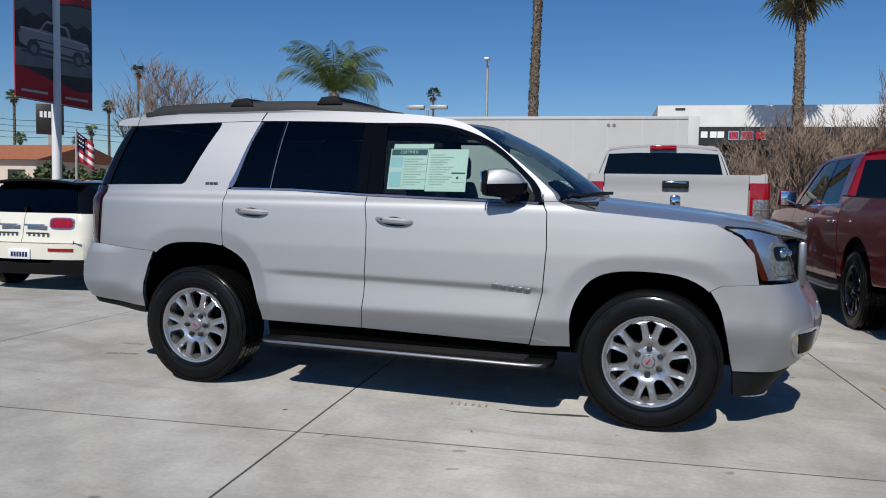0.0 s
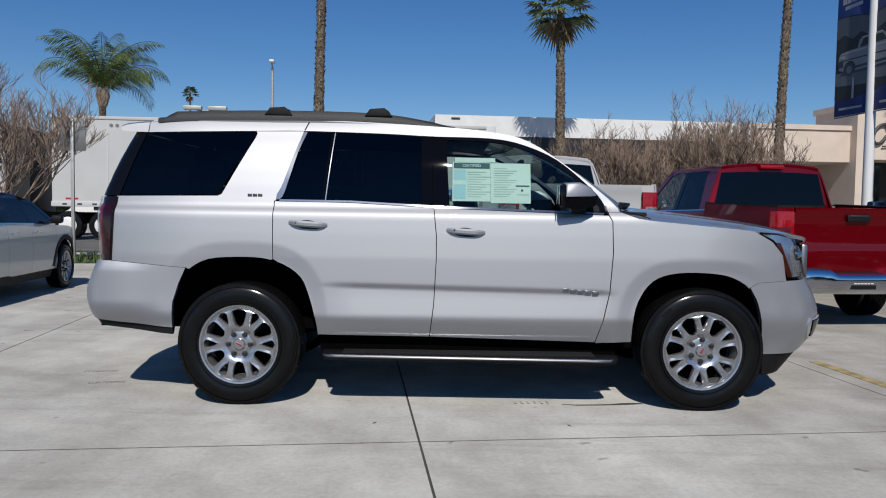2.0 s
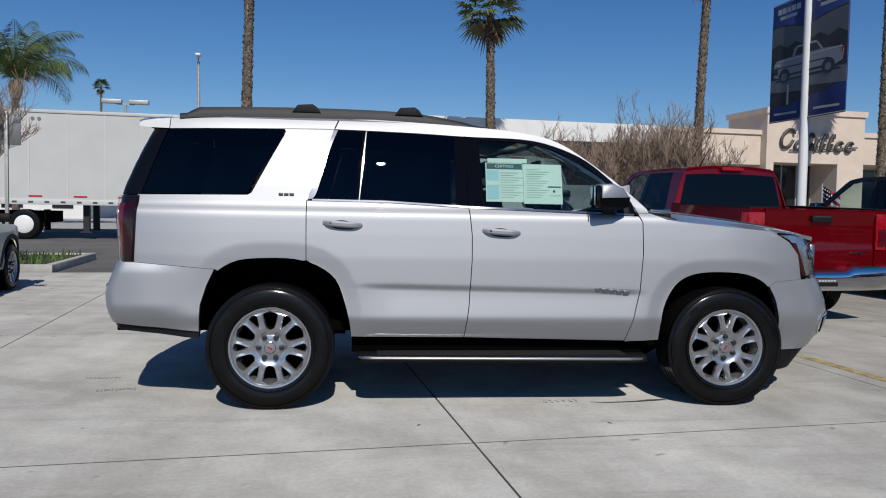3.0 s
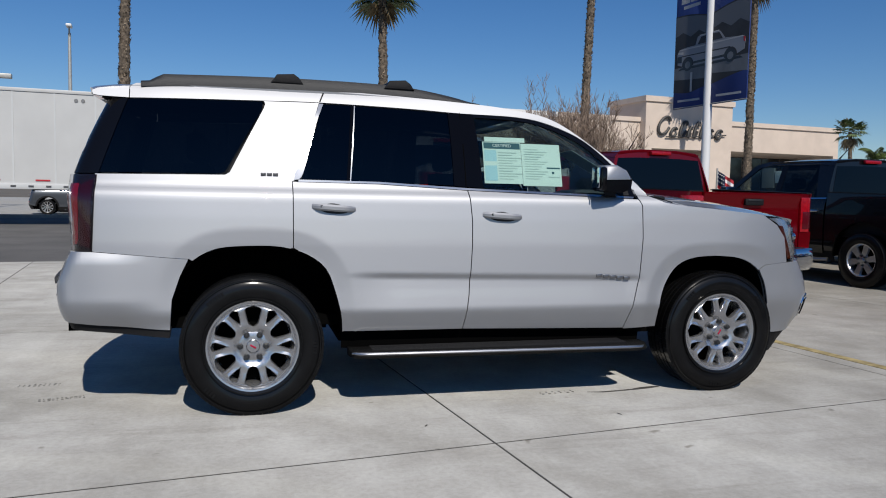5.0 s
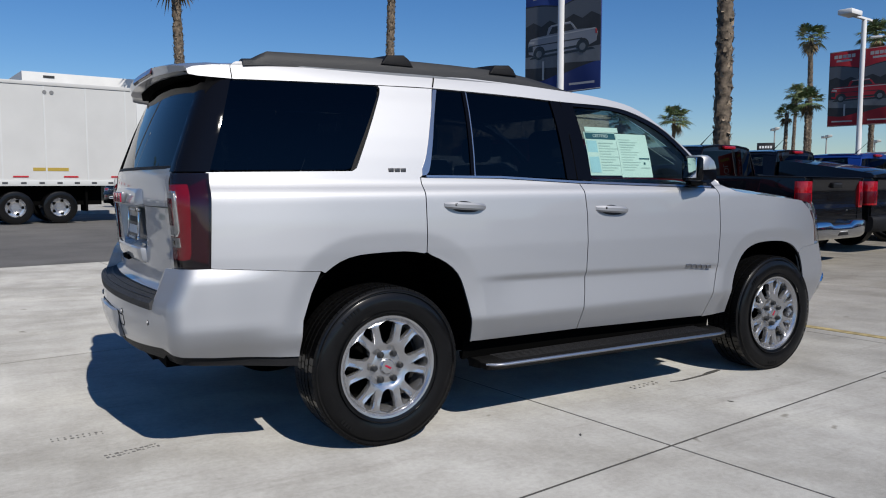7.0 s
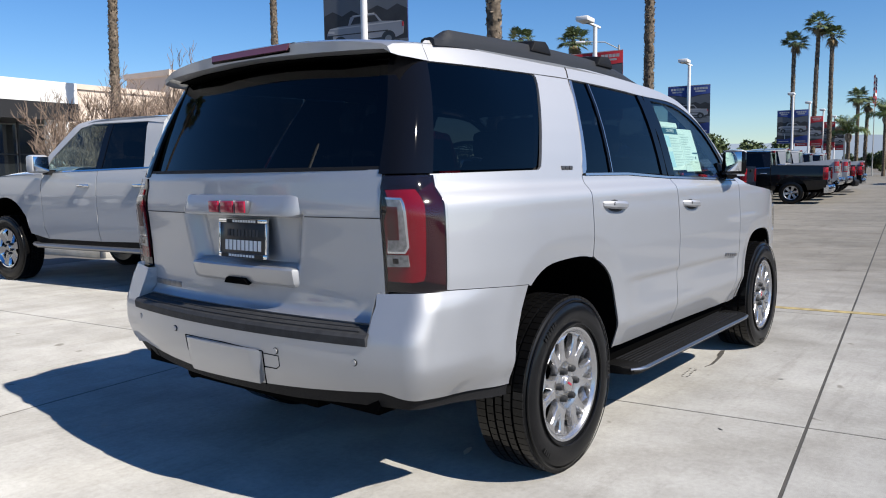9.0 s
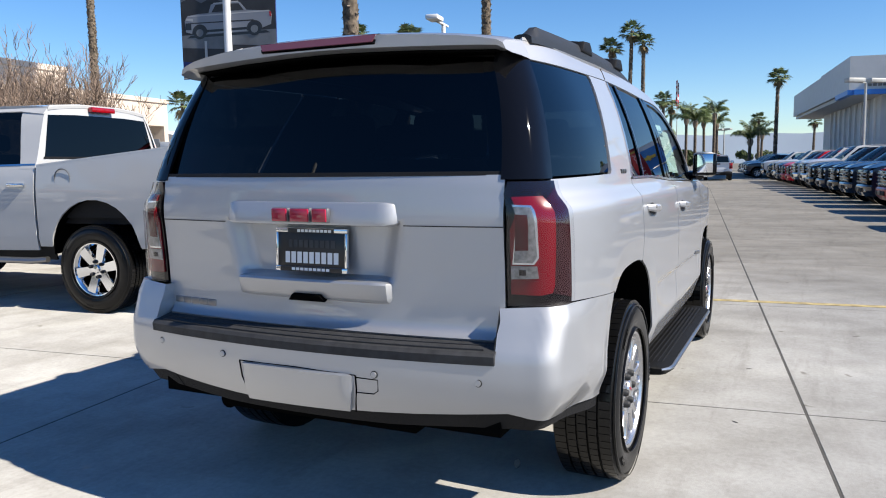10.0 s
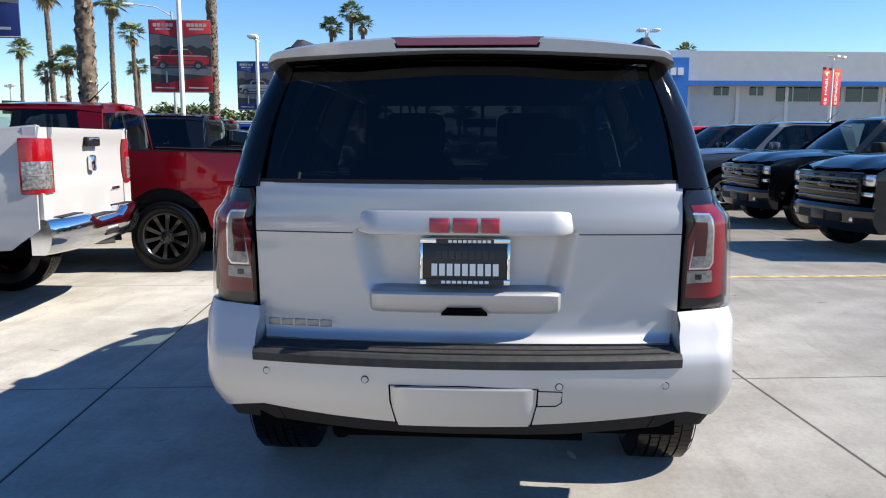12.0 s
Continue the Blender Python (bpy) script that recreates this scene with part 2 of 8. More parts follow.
GRASS = material("grass blades", (0.075, 0.14, 0.025), rough=0.7, noise_amt=0.5, noise_scale=2)
KERB = material("kerb concrete", (0.42, 0.41, 0.38), rough=0.85, noise_amt=0.2, noise_scale=4, bump=0.3)
YELLOW = material("worn yellow line", (0.47, 0.37, 0.17), rough=0.8, noise_amt=0.45, noise_scale=9)
WHITE_WALL = material("white stucco", (0.68, 0.68, 0.67), rough=0.8, noise_amt=0.06, noise_scale=1.2, bump=0.15)
CREAM_WALL = material("cream stucco", (0.60, 0.50, 0.42), rough=0.85, noise_amt=0.07, noise_scale=1.0, bump=0.2)
GREY_WALL = material("light grey panels", (0.52, 0.53, 0.53), rough=0.6, noise_amt=0.05, noise_scale=1.5)
BLACK_BAND = material("black fascia", (0.015, 0.014, 0.014), rough=0.45, noise_amt=0.1)
BLUE_WALL = material("blue panels", (0.015, 0.16, 0.52), rough=0.4, noise_amt=0.05)
STORE_GLASS = material("dark shop glass", (0.012, 0.015, 0.017), rough=0.06, spec=0.7)
POLE_WHITE = material("white painted pole", (0.72, 0.72, 0.72), rough=0.45, noise_amt=0.05, noise_scale=4)
POLE_GREY = material("galvanised pole", (0.42, 0.42, 0.40), rough=0.5, metal=0.4, noise_amt=0.12, noise_scale=6)
TRAILER_WHITE = material("white trailer skin", (0.50, 0.50, 0.49), rough=0.42, noise_amt=0.05, noise_scale=1.2)
BANNER_BLUE = material("blue banner cloth", (0.012, 0.035, 0.17), rough=0.7)
BANNER_RED = material("red banner cloth", (0.36, 0.012, 0.022), rough=0.7)
BANNER_DARK = material("dark banner print", (0.03, 0.032, 0.036), rough=0.7, noise_amt=0.3, noise_scale=3)
BANNER_GREY = material("grey banner print", (0.16, 0.17, 0.18), rough=0.7, noise_amt=0.25, noise_scale=3)
TRUNK = material("palm trunk", (0.16, 0.125, 0.092), rough=0.95, noise_amt=0.75, noise_scale=7, bump=1.0, bump_scale=18)
BOOT = material("dry palm boot", (0.36, 0.28, 0.20), rough=0.95, noise_amt=0.4, noise_scale=8)
FROND = material("palm frond", (0.145, 0.195, 0.075), rough=0.55, noise_amt=0.5, noise_scale=2)
FROND_DRY = material("dry frond", (0.26, 0.19, 0.10), rough=0.9, noise_amt=0.4, noise_scale=3)
BARK = material("pale bare bark", (0.26, 0.19, 0.145), rough=0.9, noise_amt=0.3, noise_scale=8)
GOLD = material("gold emblem", (0.55, 0.38, 0.08), rough=0.35, metal=0.5)
SIGN_GREY = material("grey sign back", (0.20, 0.20, 0.20), rough=0.5, metal=0.5, noise_amt=0.1, noise_scale=8)
SIGN_STEEL = material("dull dark sign steel", (0.045, 0.043, 0.043), rough=0.6, metal=0.2)
STEEL_LETTER = material("dark steel letters", (0.10, 0.10, 0.105), rough=0.4, metal=0.6)
ROOF_TILE = material("terracotta roof", (0.42, 0.15, 0.07), rough=0.85, noise_amt=0.3)
# Distance haze is put into the blue-grey hill colour.
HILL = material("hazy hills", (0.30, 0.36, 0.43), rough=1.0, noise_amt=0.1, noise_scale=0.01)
LEAF_GREEN = material("mid green leaves", (0.095, 0.135, 0.045), rough=0.7, noise_amt=0.5, noise_scale=2)
FLAG_BLUE = material("navy cloth", (0.012, 0.02, 0.08), rough=0.8)
FLAG_RED = material("red cloth", (0.40, 0.02, 0.03), rough=0.8)
FLAG_WHITE = material("white cloth", (0.72, 0.72, 0.72), rough=0.8)


# ---- mesh helpers ----
def thing(name, m, label, category, group="", kind=""):
    ob = new(name)
    ob.empty_display_size = 0.2
    ob.matrix_world = m
    return tagged(ob, label, category, group, kind)


def to_mesh(name, bm, mat, angle=32):
    me = bpy.data.meshes.new(name)
    bm.to_mesh(me)
    bm.free()
    for mm in (mat if isinstance(mat, (list, tuple)) else [mat]):
        me.materials.append(mm)
    if angle:
        me.shade_smooth()
        me.set_sharp_from_angle(angle=radians(angle))
    return me


def part(name, bm, mat, parent=None, label="", m=None, angle=32):
    ob = new(name, to_mesh(name, bm, mat, angle))
    ob.parent = parent
    if m is not None:
        ob.matrix_local = m
    if label:
        ob["label"] = label
    return ob


def solid(name, bm, mat, label, category, m=None, group="", kind="", angle=32):
    ob = part(name, bm, mat, None, "", None, angle)
    if m is not None:
        ob.matrix_world = m
    return tagged(ob, label, category, group, kind)


def again(name, ob, parent, m):
    """A further part on the same mesh."""
    o = new(name, ob.data)
    o.parent, o.matrix_local = parent, m
    return o


def box(bm, lo, hi, bevel=0.0, seg=2, m=None):
    r = bmesh.ops.create_cube(bm, size=1)
    vs = r["verts"]
    c = [(a + b) / 2 for a, b in zip(lo, hi)]
    s = [b - a for a, b in zip(lo, hi)]
    for v in vs:
        v.co = Vector((c[0] + v.co.x * s[0], c[1] + v.co.y * s[1], c[2] + v.co.z * s[2]))
    if bevel:
        es = list({e for v in vs for e in v.link_edges})
        r2 = bmesh.ops.bevel(bm, geom=es, offset=bevel, segments=seg, profile=0.5, affect="EDGES")
        vs = list({v for f in r2["faces"] for v in f.verts} | {v for v in vs if v.is_valid})
    if m is not None:
        for v in vs:
            v.co = m @ v.co
    return bm


def boxes(*specs, bevel=0.0):
    bm = bmesh.new()
    for lo, hi in specs:
        box(bm, lo, hi, bevel)
    return bm


def ring_sweep(bm, rings, close_ends=True, closed_ring=True):
    """Skin a list of rings (each a list of points)."""
    vr = [[bm.verts.new(p) for p in r] for r in rings]
    n = len(vr[0])
    for a, b in zip(vr, vr[1:]):
        for i in range(n if closed_ring else n - 1):
            j = (i + 1) % n
            try:
                bm.faces.new((a[i], a[j], b[j], b[i]))
            except ValueError:
                pass
    if close_ends and closed_ring:
        bm.faces.new(vr[0][::-1])
        bm.faces.new(vr[-1])
    return bm


def tube(bm, pts, radius, seg=8, flat=1.0):
    """A round bar along points; radius is one number or one for each point."""
    pts = [Vector(p) for p in pts]
    rad = radius if isinstance(radius, (list, tuple)) else [radius] * len(pts)
    rings, up = [], Vector((0, 0, 1))
    for i, p in enumerate(pts):
        d = (pts[min(i + 1, len(pts) - 1)] - pts[max(i - 1, 0)]).normalized()
        if abs(d.dot(up)) > 0.95:
            up = Vector((1, 0, 0)) if abs(d.x) < 0.9 else Vector((0, 1, 0))
        a = d.cross(up).normalized()
        b = a.cross(d).normalized()
        rings.append([p + (a * math.cos(t) + b * math.sin(t) * flat) * rad[i] for t in (2 * math.pi * k / seg for k in range(seg))])
        up = b
    return ring_sweep(bm, rings)


def lathe(bm, profile, seg=48, axis="y"):
    """Turn (radius, height) pairs round an axis."""
    rings = []
    for k in range(seg):
        t = 2 * math.pi * k / seg
        c, s = math.cos(t), math.sin(t)
        rings.append([(r * c, h, r * s) if axis == "y" else (r * c, r * s, h) for r, h in profile])
    vr = [[bm.verts.new(p) for p in r] for r in rings]
    for i in range(seg):
        a, b = vr[i], vr[(i + 1) % seg]
        for j in range(len(profile) - 1):
            bm.faces.new((a[j], a[j + 1], b[j + 1], b[j]))
    return bm


def prism(bm, pts, place, d0, d1, bevel=0.0):
    """A flat outline given depth: place(a, b, d) gives the point."""
    v0 = [bm.verts.new(place(a, b, d0)) for a, b in pts]
    v1 = [bm.verts.new(place(a, b, d1)) for a, b in pts]
    f0, f1 = bm.faces.new(v0), bm.faces.new(v1[::-1])
    n = len(pts)
    for i in range(n):
        j = (i + 1) % n
        bm.faces.new((v0[j], v0[i], v1[i], v1[j]))
    bmesh.ops.recalc_face_normals(bm, faces=bm.faces[:])
    if bevel:
        bmesh.ops.bevel(bm, geom=[e for f in (f0, f1) if f.is_valid for e in f.edges], offset=bevel, segments=2, profile=0.5, affect="EDGES")
    return bm


def smooth_line(pts, n=4, closed=False):
    """A Catmull-Rom line through points."""
    P = [Vector((*p, 0)) if len(p) == 2 else Vector(p) for p in pts]
    out = []
    m = len(P)
    for i in range(m if closed else m - 1):
        p0 = P[(i - 1) % m] if closed or i > 0 else P[0]
        p1, p2 = P[i % m], P[(i + 1) % m]
        p3 = P[(i + 2) % m] if closed or i + 2 < m else P[-1]
        for k in range(n):
            t = k / n
            out.append(0.5 * ((2 * p1) + (p2 - p0) * t + (2 * p0 - 5 * p1 + 4 * p2 - p3) * t * t + (3 * p1 - p0 - 3 * p2 + p3) * t ** 3))
    if not closed:
        out.append(P[-1])
    return [tuple(q[:2]) if len(pts[0]) == 2 else tuple(q) for q in out]


def panel(outline, place, out, cell=0.07, thick=0.014, bm=None):
    """A curved sheet: an outline in (a, b), cut into cells, carried onto a surface by place(a, b), with a turned-in rim."""
    b2 = bmesh.new()
    f = b2.faces.new([b2.verts.new((a, b, 0)) for a, b in outline])
    xs, ys = [p[0] for p in outline], [p[1] for p in outline]
    for lo, hi, ax in ((min(xs), max(xs), 0), (min(ys), max(ys), 1)):
        k = max(1, round((hi - lo) / cell))
        for i in range(1, k):
            co = [0, 0, 0]
            no = [0, 0, 0]
            co[ax], no[ax] = lo + (hi - lo) * i / k, 1
            bmesh.ops.bisect_plane(b2, geom=b2.verts[:] + b2.edges[:] + b2.faces[:], dist=1e-5, plane_co=co, plane_no=no)
    for v in b2.verts:
        v.co = Vector(place(v.co.x, v.co.y))
    b2.normal_update()
    total = sum((g.normal * g.calc_area() for g in b2.faces), Vector())
    if total.dot(Vector(out)) < 0:
        bmesh.ops.reverse_faces(b2, faces=b2.faces[:])
        b2.normal_update()
    if thick:
        normals = {v: v.normal.copy() for v in b2.verts}
        old = set(b2.verts)
        r = bmesh.ops.extrude_edge_only(b2, edges=[e for e in b2.edges if e.is_boundary])
        for v in r["geom"]:
            if isinstance(v, bmesh.types.BMVert):
                for e in v.link_edges:
                    o = e.other_vert(v)
                    if o in old:
                        v.co -= normals[o] * thick
                        break
        bmesh.ops.recalc_face_normals(b2, faces=b2.faces[:])
        total = sum((g.normal * g.calc_area() for g in b2.faces), Vector())
        if total.dot(Vector(out)) < 0:
            bmesh.ops.reverse_faces(b2, faces=b2.faces[:])
    if bm is None:
        return b2
    me = bpy.data.meshes.new("tmp")
    b2.to_mesh(me)
    b2.free()
    bm.from_mesh(me)
    bpy.data.meshes.remove(me)
    return bm


def lettering(text, size, depth=0.002, align="CENTER"):
    """The mesh of some words, upright in the x-z plane, facing -y."""
    cu = bpy.data.curves.new("words", "FONT")
    cu.body, cu.size, cu.extrude, cu.align_x, cu.align_y = text, size, depth, align, "CENTER"
    ob = bpy.data.objects.new("words", cu)
    scene.collection.objects.link(ob)
    me = bpy.data.meshes.new_from_object(ob.evaluated_get(bpy.context.evaluated_depsgraph_get()))
    bpy.data.objects.remove(ob)
    bm = bmesh.new()
    bm.from_mesh(me)
    bpy.data.meshes.remove(me)
    bmesh.ops.rotate(bm, verts=bm.verts[:], cent=(0, 0, 0), matrix=Matrix.Rotation(math.pi / 2, 3, "X"))
    return bm


def table(pts, smooth=0.02):
    """A smoothed one-valued curve through pairs."""
    xs = np.array([p[0] for p in pts], float)
    ys = np.array([p[1] for p in pts], float)
    g = np.arange(xs[0] - 0.2, xs[-1] + 0.2, 0.004)
    v = np.interp(g, xs, ys)
    k = max(1, int(smooth / 0.004))
    for _ in range(3):
        pad = np.pad(v, k, mode="edge")
        v = np.convolve(pad, np.ones(2 * k + 1) / (2 * k + 1), mode="valid")
    return lambda x: float(np.interp(x, g, v))


def step_between(x, a, b):
    t = min(1, max(0, (x - a) / (b - a)))
    return t * t * (3 - 2 * t)


# the lot's own grid is turned against the parked car
LOT_TURN = 6.7
LOT = pose(1.177, -1.695, 0, 0, 0, LOT_TURN)


def lot(u, v, z=0.0, turn=0.0):
    return LOT @ pose(u, v, z, 0, 0, turn)

# ---- ground, lot, street ----
ground = solid("ground", boxes(((-900, -900, -0.6), (900, 900, -0.12))), GROUND, "dry flat ground reaching to the horizon", "ground", kind="structure", angle=0)
road = solid("road", boxes(((-160, 10.85, -0.115), (200, 31.0, -0.012))), ASPHALT, "grey asphalt street beside the lot", "road", m=LOT, kind="structure", angle=0)
solid("pavement_bed", boxes(((-60, -70, -0.115), (160, 10.84, -0.0025))), JOINT, "dark joints between the concrete slabs", "ground", m=LOT, kind="structure", angle=0)
pavement = thing("pavement", LOT, "sun-bleached concrete lot of large square slabs", "pavement", kind="structure")
SU, SV = 3.35, 3.92


def slab_mesh(w, d):
    bm = bmesh.new()
    h = 0.0065
    box(bm, (-w / 2 + h, -d / 2 + 0.008, -0.02), (w / 2 - h, d / 2 - 0.008, 0.0))
    bmesh.ops.bevel(bm, geom=[e for e in bm.edges if all(v.co.z > -0.01 for v in e.verts)], offset=0.0015, segments=1, affect="EDGES")
    return to_mesh("slab", bm, CONCRETE, 0)


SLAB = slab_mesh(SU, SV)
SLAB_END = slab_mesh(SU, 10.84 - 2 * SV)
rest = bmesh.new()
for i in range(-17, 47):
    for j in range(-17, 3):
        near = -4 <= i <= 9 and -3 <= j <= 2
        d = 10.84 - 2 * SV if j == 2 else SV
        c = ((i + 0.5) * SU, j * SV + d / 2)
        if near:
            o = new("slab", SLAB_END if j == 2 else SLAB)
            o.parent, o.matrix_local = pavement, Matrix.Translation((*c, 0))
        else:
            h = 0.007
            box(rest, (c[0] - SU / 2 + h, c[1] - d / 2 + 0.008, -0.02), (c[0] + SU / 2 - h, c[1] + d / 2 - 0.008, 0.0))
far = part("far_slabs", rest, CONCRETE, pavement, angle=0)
far["kind"] = "stuff"
# yellow stall line along the slabs' cross direction
for v0, v1, uu in ((-9.0, 2.0, 3.52),):
    bm = bmesh.new()
    box(bm, (uu, v0, 0.0), (uu + 0.10, v1, 0.004))
    solid("stall_line", bm, YELLOW, "worn yellow painted line on the concrete", "road marking", m=LOT, kind="structure", angle=0)

# ---- kerbs, planters, far pavement ----
def planter(u0, u1, v0, v1, seed, label):
    p = thing("planter", LOT, label, "planter", kind="structure")
    bm = bmesh.new()
    for lo, hi in (((u0, v0, -0.02), (u1, v0 + 0.15, 0.14)), ((u0, v1 - 0.15, -0.02), (u1, v1, 0.14)), ((u0, v0 + 0.15, -0.02), (u0 + 0.15, v1 - 0.15, 0.14)), ((u1 - 0.15, v0 + 0.15, -0.02), (u1, v1 - 0.15, 0.14))):
        box(bm, lo, hi, 0.02)
    part("kerb", bm, KERB, p, "pale concrete kerb")
    part("soil", boxes(((u0 + 0.15, v0 + 0.15, 0.0), (u1 - 0.15, v1 - 0.15, 0.10))), GRASS_SOIL, p, angle=0)
    rng = random.Random(seed)
    bm = bmesh.new()
    for _ in range(2600):
        x, y = rng.uniform(u0 + 0.2, u1 - 0.2), rng.uniform(v0 + 0.2, v1 - 0.2)
        a, h = rng.uniform(0, 6.28), rng.uniform(0.06, 0.2)
        dx, dy = 0.02 * math.cos(a), 0.02 * math.sin(a)
        bm.faces.new([bm.verts.new(q) for q in ((x - dx, y - dy, 0.095), (x + dx, y + dy, 0.095), (x + 2.5 * dy, y - 2.5 * dx, 0.095 + h))])
    g = part("grass", bm, GRASS, p, "patchy green grass", angle=0)
    g["kind"] = "stuff"


planter(-22, -4.9, 10.86, 14.4, 3, "grass planter strip with a concrete kerb beside the driveway")
planter(3.6, 60, 10.86, 14.4, 4, "grass planter strip along the street")
bm = boxes(((-120, 31.0, -0.1), (200, 31.25, 0.13)), ((-120, 31.25, -0.1), (200, 90, 0.06)))
solid("far_pavement", bm, KERB, "pale paved frontage across the street", "pavement", m=LOT, kind="structure", angle=0)


def wall_part(b, name, mat, *specs, label="", bevel=0.0):
    return part(name, boxes(*specs, bevel=bevel), mat, b, label, angle=0)


# ---- white showroom across the street ----
b1 = thing("white_showroom", LOT, "white flat-roofed showroom with a black fascia and dark shop windows", "building")
wall_part(b1, "parapet", WHITE_WALL, ((5.0, 47.6, 6.25), (27.6, 70, 7.62)))
wall_part(b1, "fascia", BLACK_BAND, ((5.3, 47.5, 5.12), (27.6, 60, 6.25)), label="black fascia band")
wall_part(b1, "side_wall", WHITE_WALL, ((5.0, 47.6, 0), (5.6, 70, 6.25)))
wall_part(b1, "back_wall", WHITE_WALL, ((5.6, 52.4, 0), (27.6, 53.0, 5.12)))
wall_part(b1, "roof_vent", DARK_PLASTIC, ((6.1, 47.56, 7.32), (6.7, 47.62, 7.45)))
for i in range(9):
    u = 5.9 + i * 2.4
    w = wall_part(b1, "shop_window", STORE_GLASS, ((u, 50.6, 0.1), (u + 2.25, 50.7, 4.9)), label="dark shop window")
    part("mullion", boxes(((u - 0.06, 50.52, 0.0), (u + 0.06, 50.6, 5.1))), DARK_PLASTIC, w, angle=0)
    part("transom", boxes(((u, 50.54, 2.9), (u + 2.3, 50.6, 3.0))), DARK_PLASTIC, w, angle=0)
for u in (8.2, 12.4, 16.8, 21.2, 25.6):
    wall_part(b1, "column", WHITE_WALL, ((u, 47.9, 0), (u + 0.45, 48.35, 5.12)))
for i, u in enumerate((6.6, 7.15, 7.7, 8.25, 8.7)):
    wall_part(b1, "sign_block", WHITE_INK, ((u, 47.42, 5.55), (u + 0.4, 47.5, 5.95)), label="white sign block")
for u0, u1 in ((9.35, 10.0), (10.1, 10.85), (10.95, 11.6)):
    wall_part(b1, "sign_edge", CHROME, ((u0, 47.42, 5.42), (u1, 47.5, 5.98)))
    wall_part(b1, "sign_block", RED_BADGE, ((u0 + 0.06, 47.38, 5.49), (u1 - 0.06, 47.42, 5.91)), label="red sign block")

# ---- cream showroom with a tower ----
b2 = thing("cream_showroom", LOT, "cream stucco showroom with a sign tower and low wings", "building")
wall_part(b2, "left_wing", CREAM_WALL, ((28.2, 51.6, 5.3), (37.9, 75, 8.0)))
wall_part(b2, "left_back", CREAM_WALL, ((28.2, 56.0, 0), (37.9, 75, 5.3)))
wall_part(b2, "left_cornice", CREAM_WALL, ((28.1, 51.45, 7.75), (37.9, 75, 8.12)), label="cream cornice")
wall_part(b2, "pilaster", GREY_WALL, ((28.2, 51.2, 0), (29.2, 51.6, 8.0)))
wall_part(b2, "right_wing", CREAM_WALL, ((47.1, 51.4, 5.6), (60.6, 75, 8.1)))
wall_part(b2, "right_back", CREAM_WALL, ((47.1, 55.6, 0), (60.6, 75, 5.6)))
wall_part(b2, "right_cornice", CREAM_WALL, ((47.1, 51.25, 7.85), (60.75, 75, 8.25)), label="cream cornice")
wall_part(b2, "end_wall", CREAM_WALL, ((60.0, 51.4, 0), (60.6, 55.6, 5.6)))
wall_part(b2, "tower", CREAM_WALL, ((37.9, 50.8, 5.5), (47.1, 56.2, 9.65)))
wall_part(b2, "tower_cap", CREAM_WALL, ((37.75, 50.65, 9.42), (47.25, 56.4, 9.88)), label="tower coping")
wall_part(b2, "tower_leg", CREAM_WALL, ((37.9, 50.8, 0), (38.6, 56.2, 5.5)))
wall_part(b2, "tower_leg", CREAM_WALL, ((44.6, 50.8, 0), (47.1, 56.2, 5.5)))
wall_part(b2, "entrance", STORE_GLASS, ((38.6, 54.0, 0), (44.6, 54.1, 5.5)), label="dark recessed entrance")
for u in (38.6, 40.1, 41.6, 43.1, 44.5):
    wall_part(b2, "entrance_frame", POLE_GREY, ((u, 53.9, 0), (u + 0.1, 54.0, 5.5)))
for u in (29.6, 31.6, 33.6, 35.6):
    wall_part(b2, "shop_window", STORE_GLASS, ((u, 55.9, 0.4), (u + 1.9, 55.98, 5.0)), label="dark shop window")
for u in (48.0, 50.4, 52.8, 55.2, 57.6):
    wall_part(b2, "shop_window", STORE_GLASS, ((u, 55.5, 0.4), (u + 2.3, 55.58, 5.4)), label="dark shop window")
# script sign as plain slanted strokes
strokes = [(38.9, 6.9, 1.1, 1.5), (40.3, 6.75, 0.55, 0.75), (41.2, 6.75, 0.6, 1.35), (42.1, 6.75, 0.25, 0.9), (42.7, 6.75, 0.3, 1.35), (43.4, 6.75, 0.3, 1.35), (44.1, 6.75, 0.6, 0.75), (45.1, 6.75, 0.6, 0.75)]
for u, z, w, h in strokes:
    bm = bmesh.new()
    pts = [(u + w / 2 + w / 2 * math.cos(t) + 0.35 * (h / 2 + h / 2 * math.sin(t)), 50.62, z - 0.2 + h / 2 + h / 2 * math.sin(t)) for t in np.linspace(0.5, 6.1, 14)]
    tube(bm, pts, 0.12, 6)
    part("sign_stroke", bm, SIGN_STEEL, b2, "dark steel script stroke")
bm = bmesh.new()
tube(bm, [(39.9, 50.62, 6.5), (42.5, 50.62, 6.6), (46.3, 50.62, 6.9)], 0.06, 6)
part("sign_stroke", bm, SIGN_STEEL, b2)

# ---- blue and grey showroom down the lot ----
b3 = thing("blue_grey_showroom", LOT, "light grey showroom with a blue entrance portal and blue eaves band", "building")
wall_part(b3, "front_fascia", GREY_WALL, ((60.4, -60, 6.6), (75, -10.0, 9.1)), label="light grey fascia panels")
wall_part(b3, "side_fascia", GREY_WALL, ((75, -30, 6.6), (96, -10.0, 9.0)), label="light grey fascia panels")
wall_part(b3, "eaves_band", BLUE_WALL, ((60.25, -60, 6.25), (60.6, -10.3, 6.62)), label="blue eaves band")
wall_part(b3, "side_band", BLUE_WALL, ((60.4, -10.3, 6.25), (66, -9.9, 6.62)))
wall_part(b3, "soffit", GREY_WALL, ((60.6, -60, 6.3), (96, -10.3, 6.6)))
